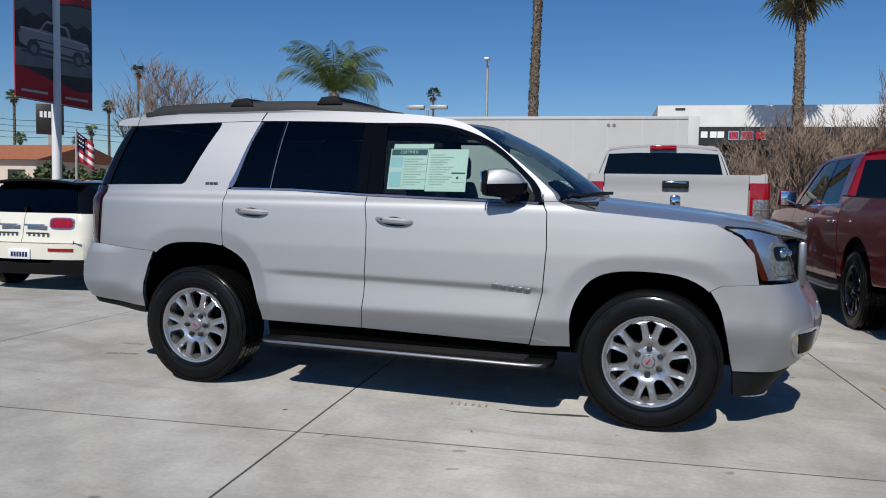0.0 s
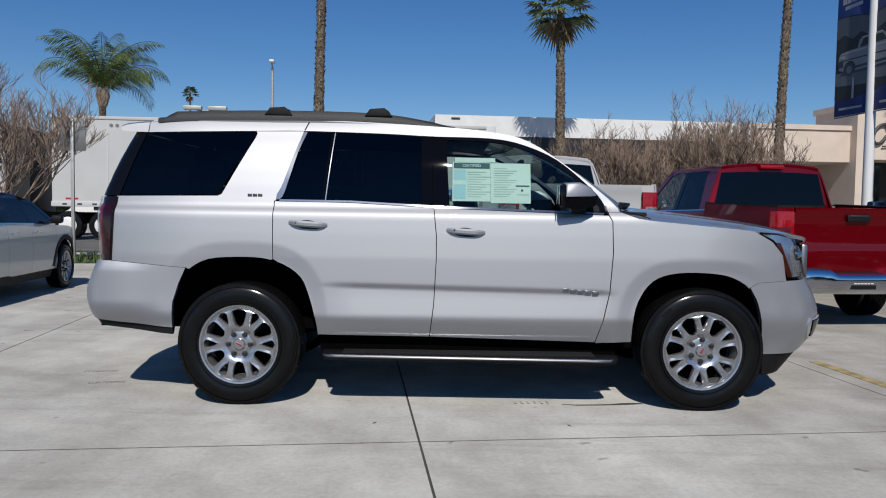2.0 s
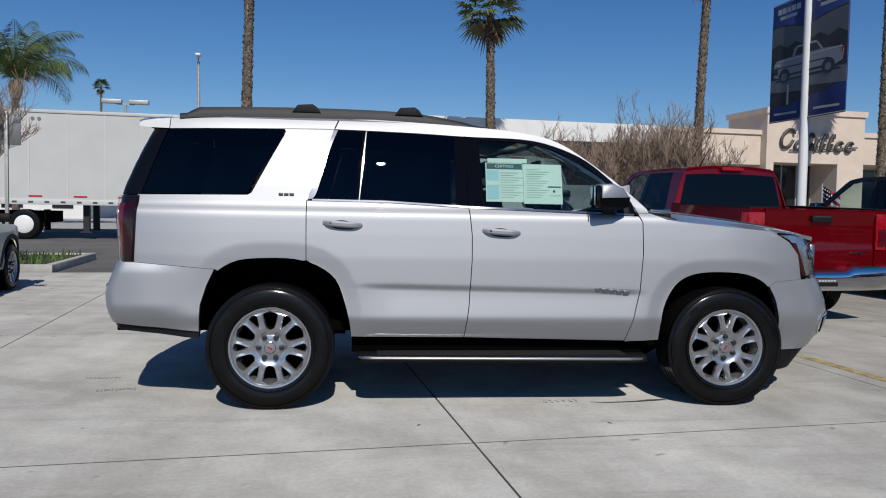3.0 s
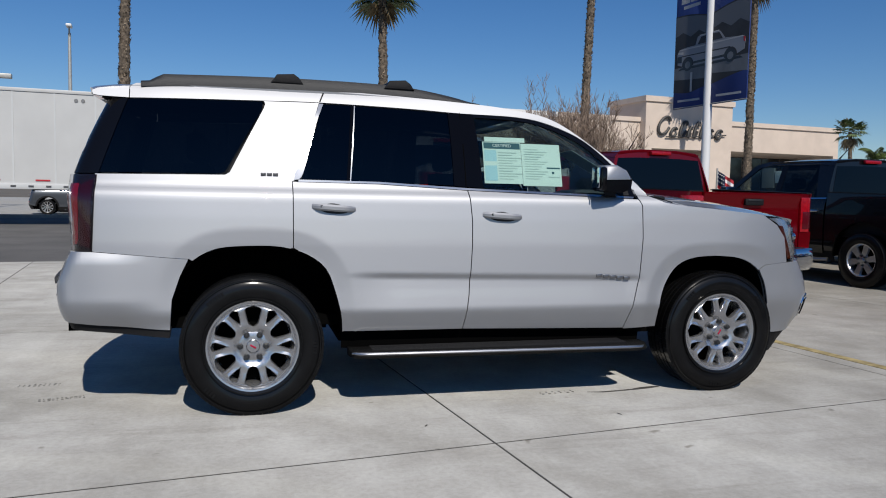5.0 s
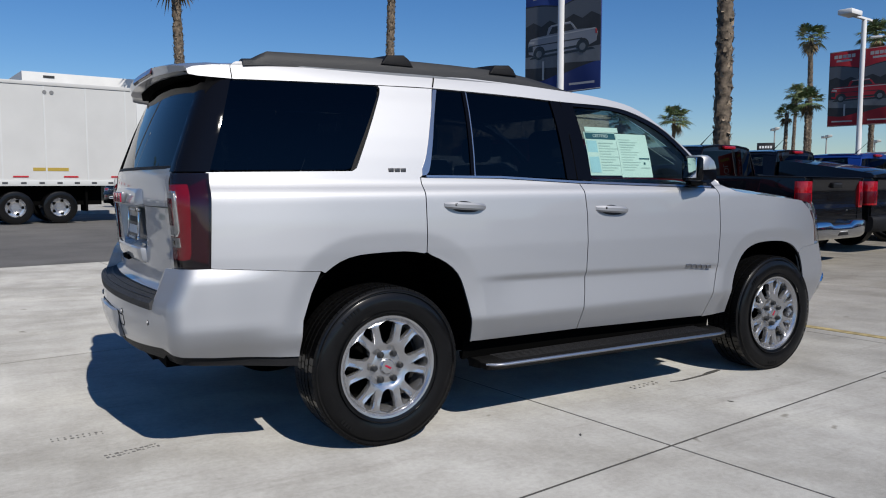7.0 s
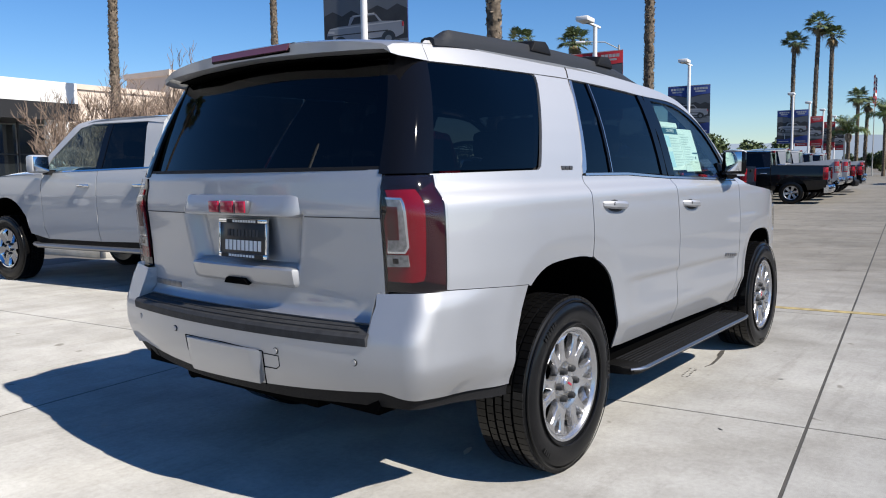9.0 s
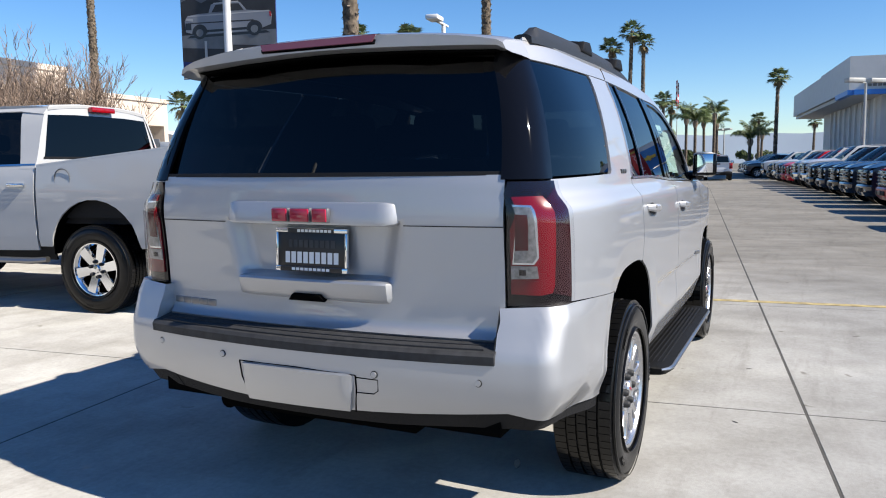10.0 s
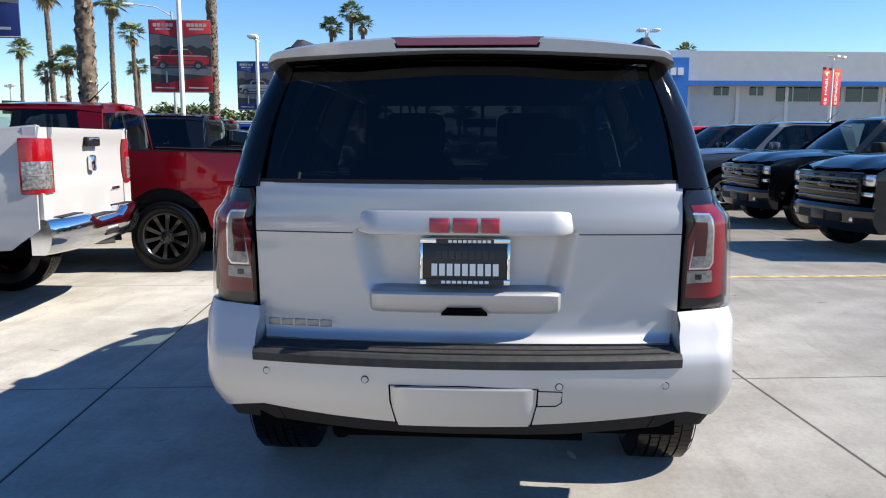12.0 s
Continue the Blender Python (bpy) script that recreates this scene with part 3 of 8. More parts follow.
wall_part(b3, "front_wall", GREY_WALL, ((62.0, -60, 0), (62.6, -12.5, 6.3)))
wall_part(b3, "side_wall", GREY_WALL, ((62.6, -13.0, 0), (90, -12.5, 6.3)))
wall_part(b3, "portal", BLUE_WALL, ((59.6, -21.9, 0), (61.8, -13.7, 8.45)), label="blue entrance portal")
wall_part(b3, "portal_frame", WHITE_WALL, ((59.45, -20.6, 0), (59.6, -20.2, 6.1)), ((59.45, -15.4, 0), (59.6, -15.0, 6.1)), ((59.45, -20.2, 5.7), (59.6, -15.4, 6.1)), label="white portal frame")
wall_part(b3, "portal_glass", STORE_GLASS, ((59.5, -20.2, 0), (59.59, -15.4, 3.6)), label="dark entrance glass")
wall_part(b3, "portal_beam", BLUE_WALL, ((59.5, -20.2, 4.2), (59.58, -15.4, 4.7)))
for y0, y1, z0, z1 in ((-26.4, -25.1, 5.5, 6.2), (-29.5, -28.3, 5.5, 6.2), (-33.6, -30.7, 5.0, 6.24), (-36.5, -33.7, 5.0, 6.24), (-39.9, -37.0, 5.0, 6.24), (-43.2, -40.4, 5.0, 6.24)):
    w = wall_part(b3, "upper_window", STORE_GLASS, ((61.92, y0, z0), (61.98, y1, z1)), label="dark upper window")
    part("window_bar", boxes(((61.88, (y0 + y1) / 2 - 0.05, z0), (61.93, (y0 + y1) / 2 + 0.05, z1))), GREY_WALL, w, angle=0)
for i in range(10):
    y = -14.0 - i * 4.4
    wall_part(b3, "wall_rib", WHITE_WALL, ((61.85, y - 0.15, 0), (62.0, y + 0.15, 6.25)))
for i in range(9):
    x = 63.4 + i * 2.6
    wall_part(b3, "side_rib", WHITE_WALL, ((x, -12.49, 0.0), (x + 0.5, -12.32, 6.2)), label="pale wall rib")
for i in range(9):
    wall_part(b3, "sign_block", STEEL_LETTER, ((60.3, -14.2 + 0.34 * i, 6.85), (60.4, -13.96 + 0.34 * i, 7.38)), label="dark sign block")
bm = bmesh.new()
prism(bm, [(-16.6, 7.15), (-15.9, 7.15), (-15.9, 7.0), (-15.6, 7.0), (-15.6, 7.15), (-14.9, 7.15), (-14.75, 7.5), (-15.6, 7.5), (-15.6, 7.65), (-15.9, 7.65), (-15.9, 7.5), (-16.6, 7.5)], lambda a, b, d: (d, a, b), 59.4, 59.6)
part("sign_emblem", bm, GOLD, b3, "gold emblem shape")
for i in range(7):
    wall_part(b3, "sign_block", WHITE_INK, ((59.45, -21.4 + 0.62 * i, 7.0), (59.6, -20.95 + 0.62 * i, 7.6)), label="white sign block")


# ---- poles, banners, lamps ----
BANNER_HILL = material("dim banner print", (0.10, 0.11, 0.125), rough=0.7)
BANNER_CAR = material("silver banner print", (0.24, 0.25, 0.27), rough=0.7)
BANNER_PALE = material("pale banner print", (0.42, 0.41, 0.40), rough=0.7)
def banner_half(pole, y0, y1, z0, z1, base):
    """One cloth of a double banner: field, dark picture panel, title bars and a foot band."""
    bn = part("banner", boxes(((-0.012, y0, z0), (0.012, y1, z1)), bevel=0.004), base, pole, "printed cloth banner")
    h, w = z1 - z0, y1 - y0
    for sg in (-1, 1):
        def art(name, pts, k, mat):
            bm = bmesh.new()
            prism(bm, [(y0 + w * a, z0 + h * b) for a, b in pts], lambda a, b, d: (d, a, b), *sorted((sg * 0.0125, sg * (0.0130 + 0.0012 * k))))
            part(name, bm, mat, bn, angle=0)
        up = smooth_line([(0, 0.76), (0.5, 0.80), (1, 0.815)] if y0 > 0 else [(0, 0.815), (0.5, 0.80), (1, 0.76)], 4)
        low = smooth_line([(1, 0.15), (0.5, 0.13), (0, 0.17)] if y0 > 0 else [(1, 0.17), (0.5, 0.21), (0, 0.24)], 4)
        art("picture", up + low, 1, BANNER_DARK)
        art("picture_sky", [(a, b - 0.012) for a, b in up] + [(1, 0.63), (0.75, 0.66), (0.5, 0.61), (0.25, 0.65), (0, 0.60)], 2, BANNER_HILL)
        art("picture_ground", [(0, 0.36), (1, 0.36), (1, 0.26), (0, 0.23)], 2, BANNER_GREY)
        for k in range(5):
            art("title_bar", [(0.14 + 0.145 * k, 0.905), (0.26 + 0.145 * k, 0.905), (0.26 + 0.145 * k, 0.950), (0.14 + 0.145 * k, 0.950)], 2, BANNER_PALE)
        art("title_bar", [(0.24, 0.858), (0.76, 0.858), (0.76, 0.885), (0.24, 0.885)], 2, BANNER_PALE)
        art("foot_bar", [(0.15, 0.055), (0.85, 0.06), (0.85, 0.078), (0.15, 0.073)], 2, BANNER_PALE)
    return bn


def banner_truck(bn, half, z0, z1, picture):
    """The printed pickup that runs across the two cloths: body, cab, glass, wheels, grille and light along its edges."""
    h = z1 - z0
    shapes = [("picture_shadow", [(-0.88, 0.335), (0.88, 0.335), (0.80, 0.355), (-0.80, 0.355)], 3, PLATE_BLACK),
              ("picture_body", [(-0.90, 0.40), (-0.92, 0.47), (-0.88, 0.505), (-0.42, 0.525), (0.10, 0.525), (0.62, 0.525), (0.86, 0.515), (0.92, 0.475), (0.90, 0.385), (0.70, 0.36), (-0.60, 0.36)], 4, picture),
              ("picture_cab", [(-0.42, 0.520), (-0.28, 0.590), (-0.20, 0.602), (0.26, 0.602), (0.34, 0.590), (0.40, 0.520)], 4, picture),
              ("picture_glass", [(-0.35, 0.528), (-0.25, 0.583), (-0.02, 0.588), (-0.02, 0.528)], 5, BANNER_DARK),
              ("picture_glass", [(0.03, 0.528), (0.03, 0.588), (0.24, 0.586), (0.33, 0.528)], 5, BANNER_DARK),
              ("picture_edge", [(-0.86, 0.500), (0.84, 0.507), (0.84, 0.516), (-0.86, 0.510)], 5, BANNER_PALE),
              ("picture_edge", [(-0.24, 0.594), (0.28, 0.594), (0.28, 0.603), (-0.24, 0.603)], 5, BANNER_PALE),
              ("picture_crease", [(-0.55, 0.437), (0.85, 0.450), (0.85, 0.458), (-0.55, 0.447)], 5, BANNER_DARK),
              ("picture_sill", [(-0.40, 0.372), (0.50, 0.372), (0.50, 0.392), (-0.40, 0.392)], 5, PLATE_BLACK),
              ("picture_lamp", [(0.74, 0.468), (0.90, 0.478), (0.89, 0.496), (0.74, 0.490)], 6, BANNER_PALE),
              ("picture_grille", [(0.78, 0.400), (0.905, 0.405), (0.905, 0.458), (0.78, 0.455)], 6, PLATE_BLACK),
              ("picture_lamp", [(-0.915, 0.46), (-0.88, 0.46), (-0.87, 0.50), (-0.905, 0.497)], 6, FLAG_RED)]
    for cx in (-0.56, 0.60):
        shapes.append(("picture_arch", [(cx + 0.165 * math.cos(t), 0.375 + 0.066 * math.sin(t)) for t in np.linspace(-0.2, math.pi + 0.2, 13)], 5, BANNER_DARK))
        shapes.append(("picture_wheel", [(cx + 0.135 * math.cos(t), 0.372 + 0.053 * math.sin(t)) for t in np.linspace(0, 2 * math.pi, 17)[:-1]], 6, PLATE_BLACK))
        shapes.append(("picture_rim", [(cx + 0.078 * math.cos(t), 0.372 + 0.031 * math.sin(t)) for t in np.linspace(0, 2 * math.pi, 13)[:-1]], 7, BANNER_GREY))
    for sg in (-1, 1):
        for name, pts, k, mat in shapes:
            bm = bmesh.new()
            prism(bm, [(half * a, z0 + h * b) for a, b in pts], lambda a, b, d: (d, a, b), *sorted((sg * 0.0125, sg * (0.0130 + 0.0012 * k))))
            part(name, bm, mat, bn, angle=0)


def banner_pole(u, v, z0, z1, base, picture, height, lamp=False, side="one", label=""):
    p = thing("banner_pole", lot(u, v), label, "banner pole", group="banner poles")
    bm = bmesh.new()
    tube(bm, [(0, 0, 0), (0, 0, height)], [0.10, 0.085], 12)
    part("pole", bm, POLE_WHITE, p, "white steel pole")
    part("pole_base", boxes(((-0.22, -0.22, 0.0), (0.22, 0.22, 0.5)), bevel=0.03), KERB, p)
    for z in (z0 + 0.02, z1 - 0.02):
        bm = bmesh.new()
        tube(bm, [(0, -1.15, z), (0, 1.15, z)], 0.018, 6)
        part("banner_arm", bm, POLE_GREY, p)
    b = banner_half(p, 0.10, 1.15, z0, z1, base)
    banner_half(p, -1.15, -0.10, z0, z1, base)
    banner_truck(b, 1.15, z0, z1, picture)
    me = lettering("1", 0.62, 0.004)
    part("numeral", me, BANNER_PALE, b, "", pose(-0.02, 0.55, z0 + 0.14 * (z1 - z0) + 0.18, 0, 0, -90), angle=0)
    if lamp:
        bm = bmesh.new()
        tube(bm, [(0, 0, height - 0.1), (0, 0, height + 0.05)], 0.06, 8)
        part("lamp_arm", boxes(((-0.9, -0.06, height), (0.5, 0.06, height + 0.07))), POLE_WHITE, p)
        part("lamp_head", boxes(((-1.5, -0.25, height + 0.0), (-0.7, 0.25, height + 0.18)), bevel=0.04), POLE_WHITE, p, "pale box lamp head")
    return p


banner_pole(9.74, 10.03, 3.28, 5.85, BANNER_BLUE, BANNER_CAR, 8.5, label="white pole with blue printed banners at the street edge")
banner_pole(25.6, 10.5, 3.30, 6.0, BANNER_RED, FLAG_RED, 7.0, True, label="white lamp pole with red printed banners at the street edge")
banner_pole(-9.65, 10.35, 3.10, 5.85, BANNER_RED, BANNER_CAR, 8.5, label="white pole with red printed banners behind the small car")
banner_pole(39.7, 10.2, 3.2, 5.9, BANNER_BLUE, BANNER_CAR, 7.0, True, label="white lamp pole with blue printed banners further along the street")
banner_pole(64, 7.8, 3.2, 5.9, BANNER_BLUE, BANNER_CAR, 7.0, True, label="distant white pole with blue banners")
for u, v in ((74, 7.6), (85, 7.4), (98, 7.3)):
    banner_pole(u, v, 3.2, 5.9, BANNER_RED, BANNER_CAR, 7.0, True, label="distant white pole with red banners")


def word_banner_pole(u, v, z0, z1, height, label, words=("SE HABLA", "ESPAÑOL"), turn=0):
    p = thing("banner_pole", lot(u, v, 0, turn), label, "banner pole", group="banner poles")
    bm = bmesh.new()
    tube(bm, [(0, 0, 0), (0, 0, height)], [0.11, 0.09], 12)
    part("pole", bm, POLE_WHITE, p, "white steel pole")
    for (y0, y1), wd in zip(((0.12, 1.15), (-1.15, -0.12)), words):
        b = part("banner", boxes(((-0.012, y0, z0), (0.012, y1, z1)), bevel=0.004), BANNER_RED, p, "red cloth banner with white words")
        part("words", lettering(wd, 0.46, 0.003), WHITE_INK, b, "", pose(-0.018, (y0 + y1) / 2, (z0 + z1) / 2 - 0.1, 0, 0, -90) @ pose(0, 0, 0, 0, -90, 0), angle=0)
        part("title_bar", boxes(((-0.016, y0 + 0.2, z1 - 0.38), (-0.013, y1 - 0.2, z1 - 0.22))), GOLD, b, angle=0)
    for s in (-1, 1):
        part("lamp_head", boxes(((-0.55, s * 0.38 - 0.2, height - 0.02), (0.1, s * 0.38 + 0.2, height + 0.12)), bevel=0.04), POLE_WHITE, p, "pale box lamp head")
    part("lamp_arm", boxes(((-0.05, -0.35, height), (0.05, 0.35, height + 0.06))), POLE_WHITE, p)
    return p


word_banner_pole(36.9, -11.0, 3.5, 6.3, 7.3, "white lamp pole with red banners lettered in white")
word_banner_pole(42.4, -24.5, 3.7, 6.0, 6.6, turn=34, label= "white lamp pole with narrow red banners by the showroom")


def street_lamp(u, v, height, arm, turn, label, flat=False, z=0.0):
    p = thing("street_lamp", lot(u, v, z, turn), label, "street lamp", group="street lamps")
    bm = bmesh.new()
    tube(bm, [(0, 0, 0), (0, 0, height * 0.5), (0, 0, height)], [0.13, 0.10, 0.07], 10)
    part("post", bm, POLE_GREY, p)
    if flat:
        for s in (-1, 1):
            part("lamp_head", boxes(((s * 0.75 - 0.55, -0.22, height), (s * 0.75 + 0.55, 0.22, height + 0.24)), bevel=0.03), POLE_GREY, p, "pale box lamp head")
        part("cross_arm", boxes(((-0.5, -0.05, height - 0.05), (0.5, 0.05, height + 0.02))), POLE_GREY, p)
    else:
        bm = bmesh.new()
        tube(bm, [(0, 0, height - 0.3), (arm * 0.4, 0, height + 0.25), (arm, 0, height + 0.35)], 0.04, 8)
        part("arm", bm, POLE_GREY, p)
        part("lamp_head", boxes(((arm - 0.1, -0.14, height + 0.26), (arm + 0.6, 0.14, height + 0.40)), bevel=0.05), POLE_WHITE, p, "pale lamp head")
    return p


street_lamp(-5.0, 40.0, 9.0, -0.4, 90, "slim concrete street lamp across the street")
street_lamp(-9.52, 44.55, 7.1, 1, 0, "twin box lamp on a post across the street", True)
street_lamp(52.6, 18.5, 10.6, 2.6, 110, "tall street lamp with a curved arm")
street_lamp(46.5, -8.6, 5.9, 1, 120, "twin box lamp over the parked trucks", True)
for u, v, h in ((75.6, 41.3, 6.8), (78.2, 37.0, 5.9), (84.4, 34.8, 5.5), (95, 6, 6.2), (106, -2.6, 5.6)):
    street_lamp(u, v, h, 1, 40, "distant twin box lamp", True)

# ---- signs and flags ----
p = thing("street_sign", lot(-5.97, 12.0), "grey back of a road sign on a steel post", "road sign")
part("post", boxes(((-0.03, -0.03, 0.0), (0.03, 0.03, 2.95)), bevel=0.005), POLE_GREY, p)
part("panel", boxes(((-0.24, 0.035, 2.32), (0.24, 0.045, 2.98)), bevel=0.01), SIGN_GREY, p, "grey sheet-metal back")

sg = thing("roadside_sign", lot(28.62, 24.91, 0, 6), "white roadside sign board on two posts", "sign")
part("board", boxes(((0.0, -1.9, 2.15), (0.1, 1.9, 2.75)), bevel=0.02), WHITE_WALL, sg)
part("words", lettering("PRE-OWNED", 0.42, 0.004), PLATE_BLACK, sg, "", pose(-0.008, -0.3, 2.45, 0, 0, -90), angle=0)
part("side_board", boxes(((0.0, 1.95, 1.9), (0.1, 2.7, 2.9)), bevel=0.02), SIGN_GREY, sg)
for y in (-1.5, 1.5):
    part("post", boxes(((0.1, y - 0.06, 0.0), (0.2, y + 0.06, 2.7))), POLE_GREY, sg)


def far_sign(u, v, z0, z1, w, turn, label):
    s2 = thing("pylon_sign", lot(u, v, 0, turn), label, "sign", group="pylon signs")
    part("board", boxes(((-w / 2, -0.15, z0), (w / 2, 0.15, z1)), bevel=0.03), BLACK_BAND, s2)
    for i in range(5):
        part("sign_bar", boxes(((-w * 0.36 + i * w * 0.15, -0.18, z0 + 0.55 * (z1 - z0)), (-w * 0.26 + i * w * 0.15, -0.15, z0 + 0.75 * (z1 - z0)))), WHITE_INK, s2, angle=0)
    part("post", boxes(((-0.15, -0.1, 0), (0.15, 0.1, z0))), POLE_GREY, s2)


far_sign(-41.0, 49.2, 5.84, 8.2, 1.95, 35, "black pylon sign on a post beyond the trees")
far_sign(62.5, 34.85, 3.7, 4.8, 1.5, -60, "small black pylon sign down the street")


# overhead cables between two timber poles
for x, y in ((-51.25, 40.45), (-46.43, 44.15)):
    up = thing("utility_pole", Matrix.Translation((x, y, 0)), "slim dark timber utility pole across the street", "utility pole", group="utility poles")
    bm = bmesh.new()
    tube(bm, [(0, 0, 0), (0, 0, 8.6)], [0.13, 0.09], 8)
    part("post", bm, BARK, up)
    part("cross_arm", boxes(((-0.5, -0.05, 7.3), (0.5, 0.05, 7.4))), BARK, up)
for k, (za, zb) in enumerate(((7.43, 7.14), (6.9, 6.75), (6.4, 6.3), (5.92, 5.85))):
    bm = bmesh.new()
    ends = Vector((-66.0, 29.1, za + 0.5)), Vector((-51.25, 40.45, za)), Vector((-46.43, 44.15, zb)), Vector((-30.0, 56.8, zb - 0.4))
    line = []
    for p, q in zip(ends, ends[1:]):
        line += [p.lerp(q, i / 8) - Vector((0, 0, 0.25 * math.sin(math.pi * i / 8))) for i in range(8)]
    tube(bm, line, 0.018, 4)
    solid("overhead_cable", bm, BLACK_BAND, "thin black overhead cable across the street", "cable", group="overhead cables")


def flag(u, v, height, size, label, turn=0, furl=1.0):
    f = thing("flag", lot(u, v, 0, turn), label, "flag", group="flags")
    bm = bmesh.new()
    tube(bm, [(0, 0, 0), (0, 0, height)], [0.03 + height * 0.004, 0.02], 8)
    part("pole", bm, POLE_GREY, f)
    n = 10
    for k in range(7):
        bm = bmesh.new()
        z1, z0 = height - 0.05 - size * k / 7, height - 0.05 - size * (k + 1) / 7
        rows = [[(furl * size * 1.2 * i / n, 0.08 * size * math.sin(1.3 * i), z - 0.30 * size * (i / n) * (2 - furl)) for i in range(n + 1)] for z in (z0, z1)]
        ring_sweep(bm, rows, False, False)
        part("stripe", bm, FLAG_RED if k % 2 == 0 else FLAG_WHITE, f, angle=60)
    bm = bmesh.new()
    rows = [[(furl * size * 1.2 * i / n, 0.08 * size * math.sin(1.3 * i) + 0.006 * s, z - 0.30 * size * (i / n) * (2 - furl)) for i in range(6)] for s in (-1,) for z in (height - 0.05 - size * 4 / 7, height - 0.05)]
    ring_sweep(bm, rows, False, False)
    bmesh.ops.solidify(bm, geom=bm.faces[:], thickness=0.014)
    part("canton", bm, FLAG_BLUE, f, "navy field")
    for i in range(4):
        for j in range(3):
            q = furl * size * 1.2 * (0.6 + i * 1.15) / n
            z = height - 0.05 - size * (0.09 + 0.16 * j) - 0.30 * size * (0.6 + i * 1.15) / n * (2 - furl)
            part("star", boxes(((q - 0.02 * size, 0.08 * size * math.sin(1.3 * (0.6 + i * 1.15)) - 0.03, z - 0.02 * size), (q + 0.02 * size, 0.08 * size * math.sin(1.3 * (0.6 + i * 1.15)) + 0.03, z + 0.02 * size))), FLAG_WHITE, f, angle=0)


flag(-8.92, 10.0, 2.57, 0.55, "striped flag on a short pole behind the small car", 30, 0.5)
flag(12.15, 12.4, 2.05, 0.62, "striped flag on a short pole between the trucks", -40, 0.55)
flag(105, 3.5, 12.5, 2.6, "striped flag hanging on a tall pole", 0, 0.35)

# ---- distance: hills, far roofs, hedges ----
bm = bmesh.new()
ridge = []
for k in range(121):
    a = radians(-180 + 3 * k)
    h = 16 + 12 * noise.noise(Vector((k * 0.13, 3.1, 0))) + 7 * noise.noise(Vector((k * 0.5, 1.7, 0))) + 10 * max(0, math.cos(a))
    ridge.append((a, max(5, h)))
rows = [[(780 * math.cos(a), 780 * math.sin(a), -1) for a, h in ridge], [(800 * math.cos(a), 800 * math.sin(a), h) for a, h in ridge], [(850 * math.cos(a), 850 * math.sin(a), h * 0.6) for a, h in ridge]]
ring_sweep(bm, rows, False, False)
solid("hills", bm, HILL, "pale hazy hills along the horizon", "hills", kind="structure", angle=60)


def low_building(u0, u1, v0, v1, h, wall, roof, label):
    lb = thing("low_building", LOT, label, "building", group="distant low buildings")
    part("wall", boxes(((u0, v0, 0), (u1, v1, h))), wall, lb, angle=0)
    bm = bmesh.new()
    prism(bm, [(v0 - 0.5, h), (v1 + 0.5, h), ((v0 + v1) / 2, h + 1.4)], lambda a, b, d: (d, a, b), u0 - 0.5, u1 + 0.5)
    part("roof", bm, roof, lb, angle=0)
    n = max(2, int((u1 - u0) / 3))
    for i in range(n):
        u = u0 + (i + 0.25) * (u1 - u0) / n
        part("window", boxes(((u, v0 - 0.06, 0.8), (u + 1.4, v0, h - 0.7))), STORE_GLASS, lb, angle=0)


low_building(-72, -38, 44, 54, 3.6, CREAM_WALL, ROOF_TILE, "low building with a terracotta roof across the street")
low_building(-34, -14, 56, 66, 3.6, WHITE_WALL, ROOF_TILE, "low pale building behind the trees")
low_building(66, 92, 52, 62, 4.2, CREAM_WALL, GREY_WALL, "low cream building down the street")

# ---- the silver sport utility vehicle: forward is +x, rear axle at x = 0 ----
SIDE_Z = table([(0.20, 0.90), (0.40, 0.930), (0.46, 0.950), (0.570, 0.990), (0.585, 0.992), (0.70, 0.990), (0.95, 0.990),
                (1.10, 0.983), (1.20, 0.976), (1.226, 0.971), (1.238, 0.962), (1.262, 0.939), (1.275, 0.929), (1.30, 0.923), (1.335, 0.914), (1.40, 0.898), (1.50, 0.869), (1.60, 0.834), (1.68, 0.800), (1.74, 0.770),
                (1.78, 0.752), (1.82, 0.732), (1.85, 0.705), (1.86, 0.69)], 0.006)
REAR_Z = table([(0.30, -1.02), (0.46, -1.06), (0.55, -1.09), (0.66, -1.112), (0.72, -1.115), (0.76, -1.09), (0.80, -0.99), (0.88, -0.985), (1.0, -0.99),
                (1.15, -1.003), (1.18, -1.008), (1.31, -1.003), (1.36, -0.988), (1.55, -0.918), (1.74, -0.838), (1.80, -0.81)], 0.012)
FRONT_Z = table([(0.18, 3.68), (0.34, 3.81), (0.46, 3.91), (0.62, 3.93), (0.74, 3.89), (0.84, 3.82), (1.05, 3.77), (1.13, 3.71), (1.2, 3.6)], 0.02)
CREASE_Z = table([(0.3, 0), (0.56, 0), (0.735, -0.012), (0.768, -0.014), (0.786, 0), (1.0, 0)], 0.002)


def flare(x, z):
    f = 0.0
    for cx, top in ((0.02, 0.946), (2.94, 0.885)):
        r = ((abs(x - cx) / 0.47) ** 3 + (max(0, z - 0.39) / (top - 0.39)) ** 3) ** (1 / 3)
        f = max(f, min(1.0, max(0.0, (1.165 - r) / 0.165)))
    return -0.011 * f if z < 1.12 else 0.0


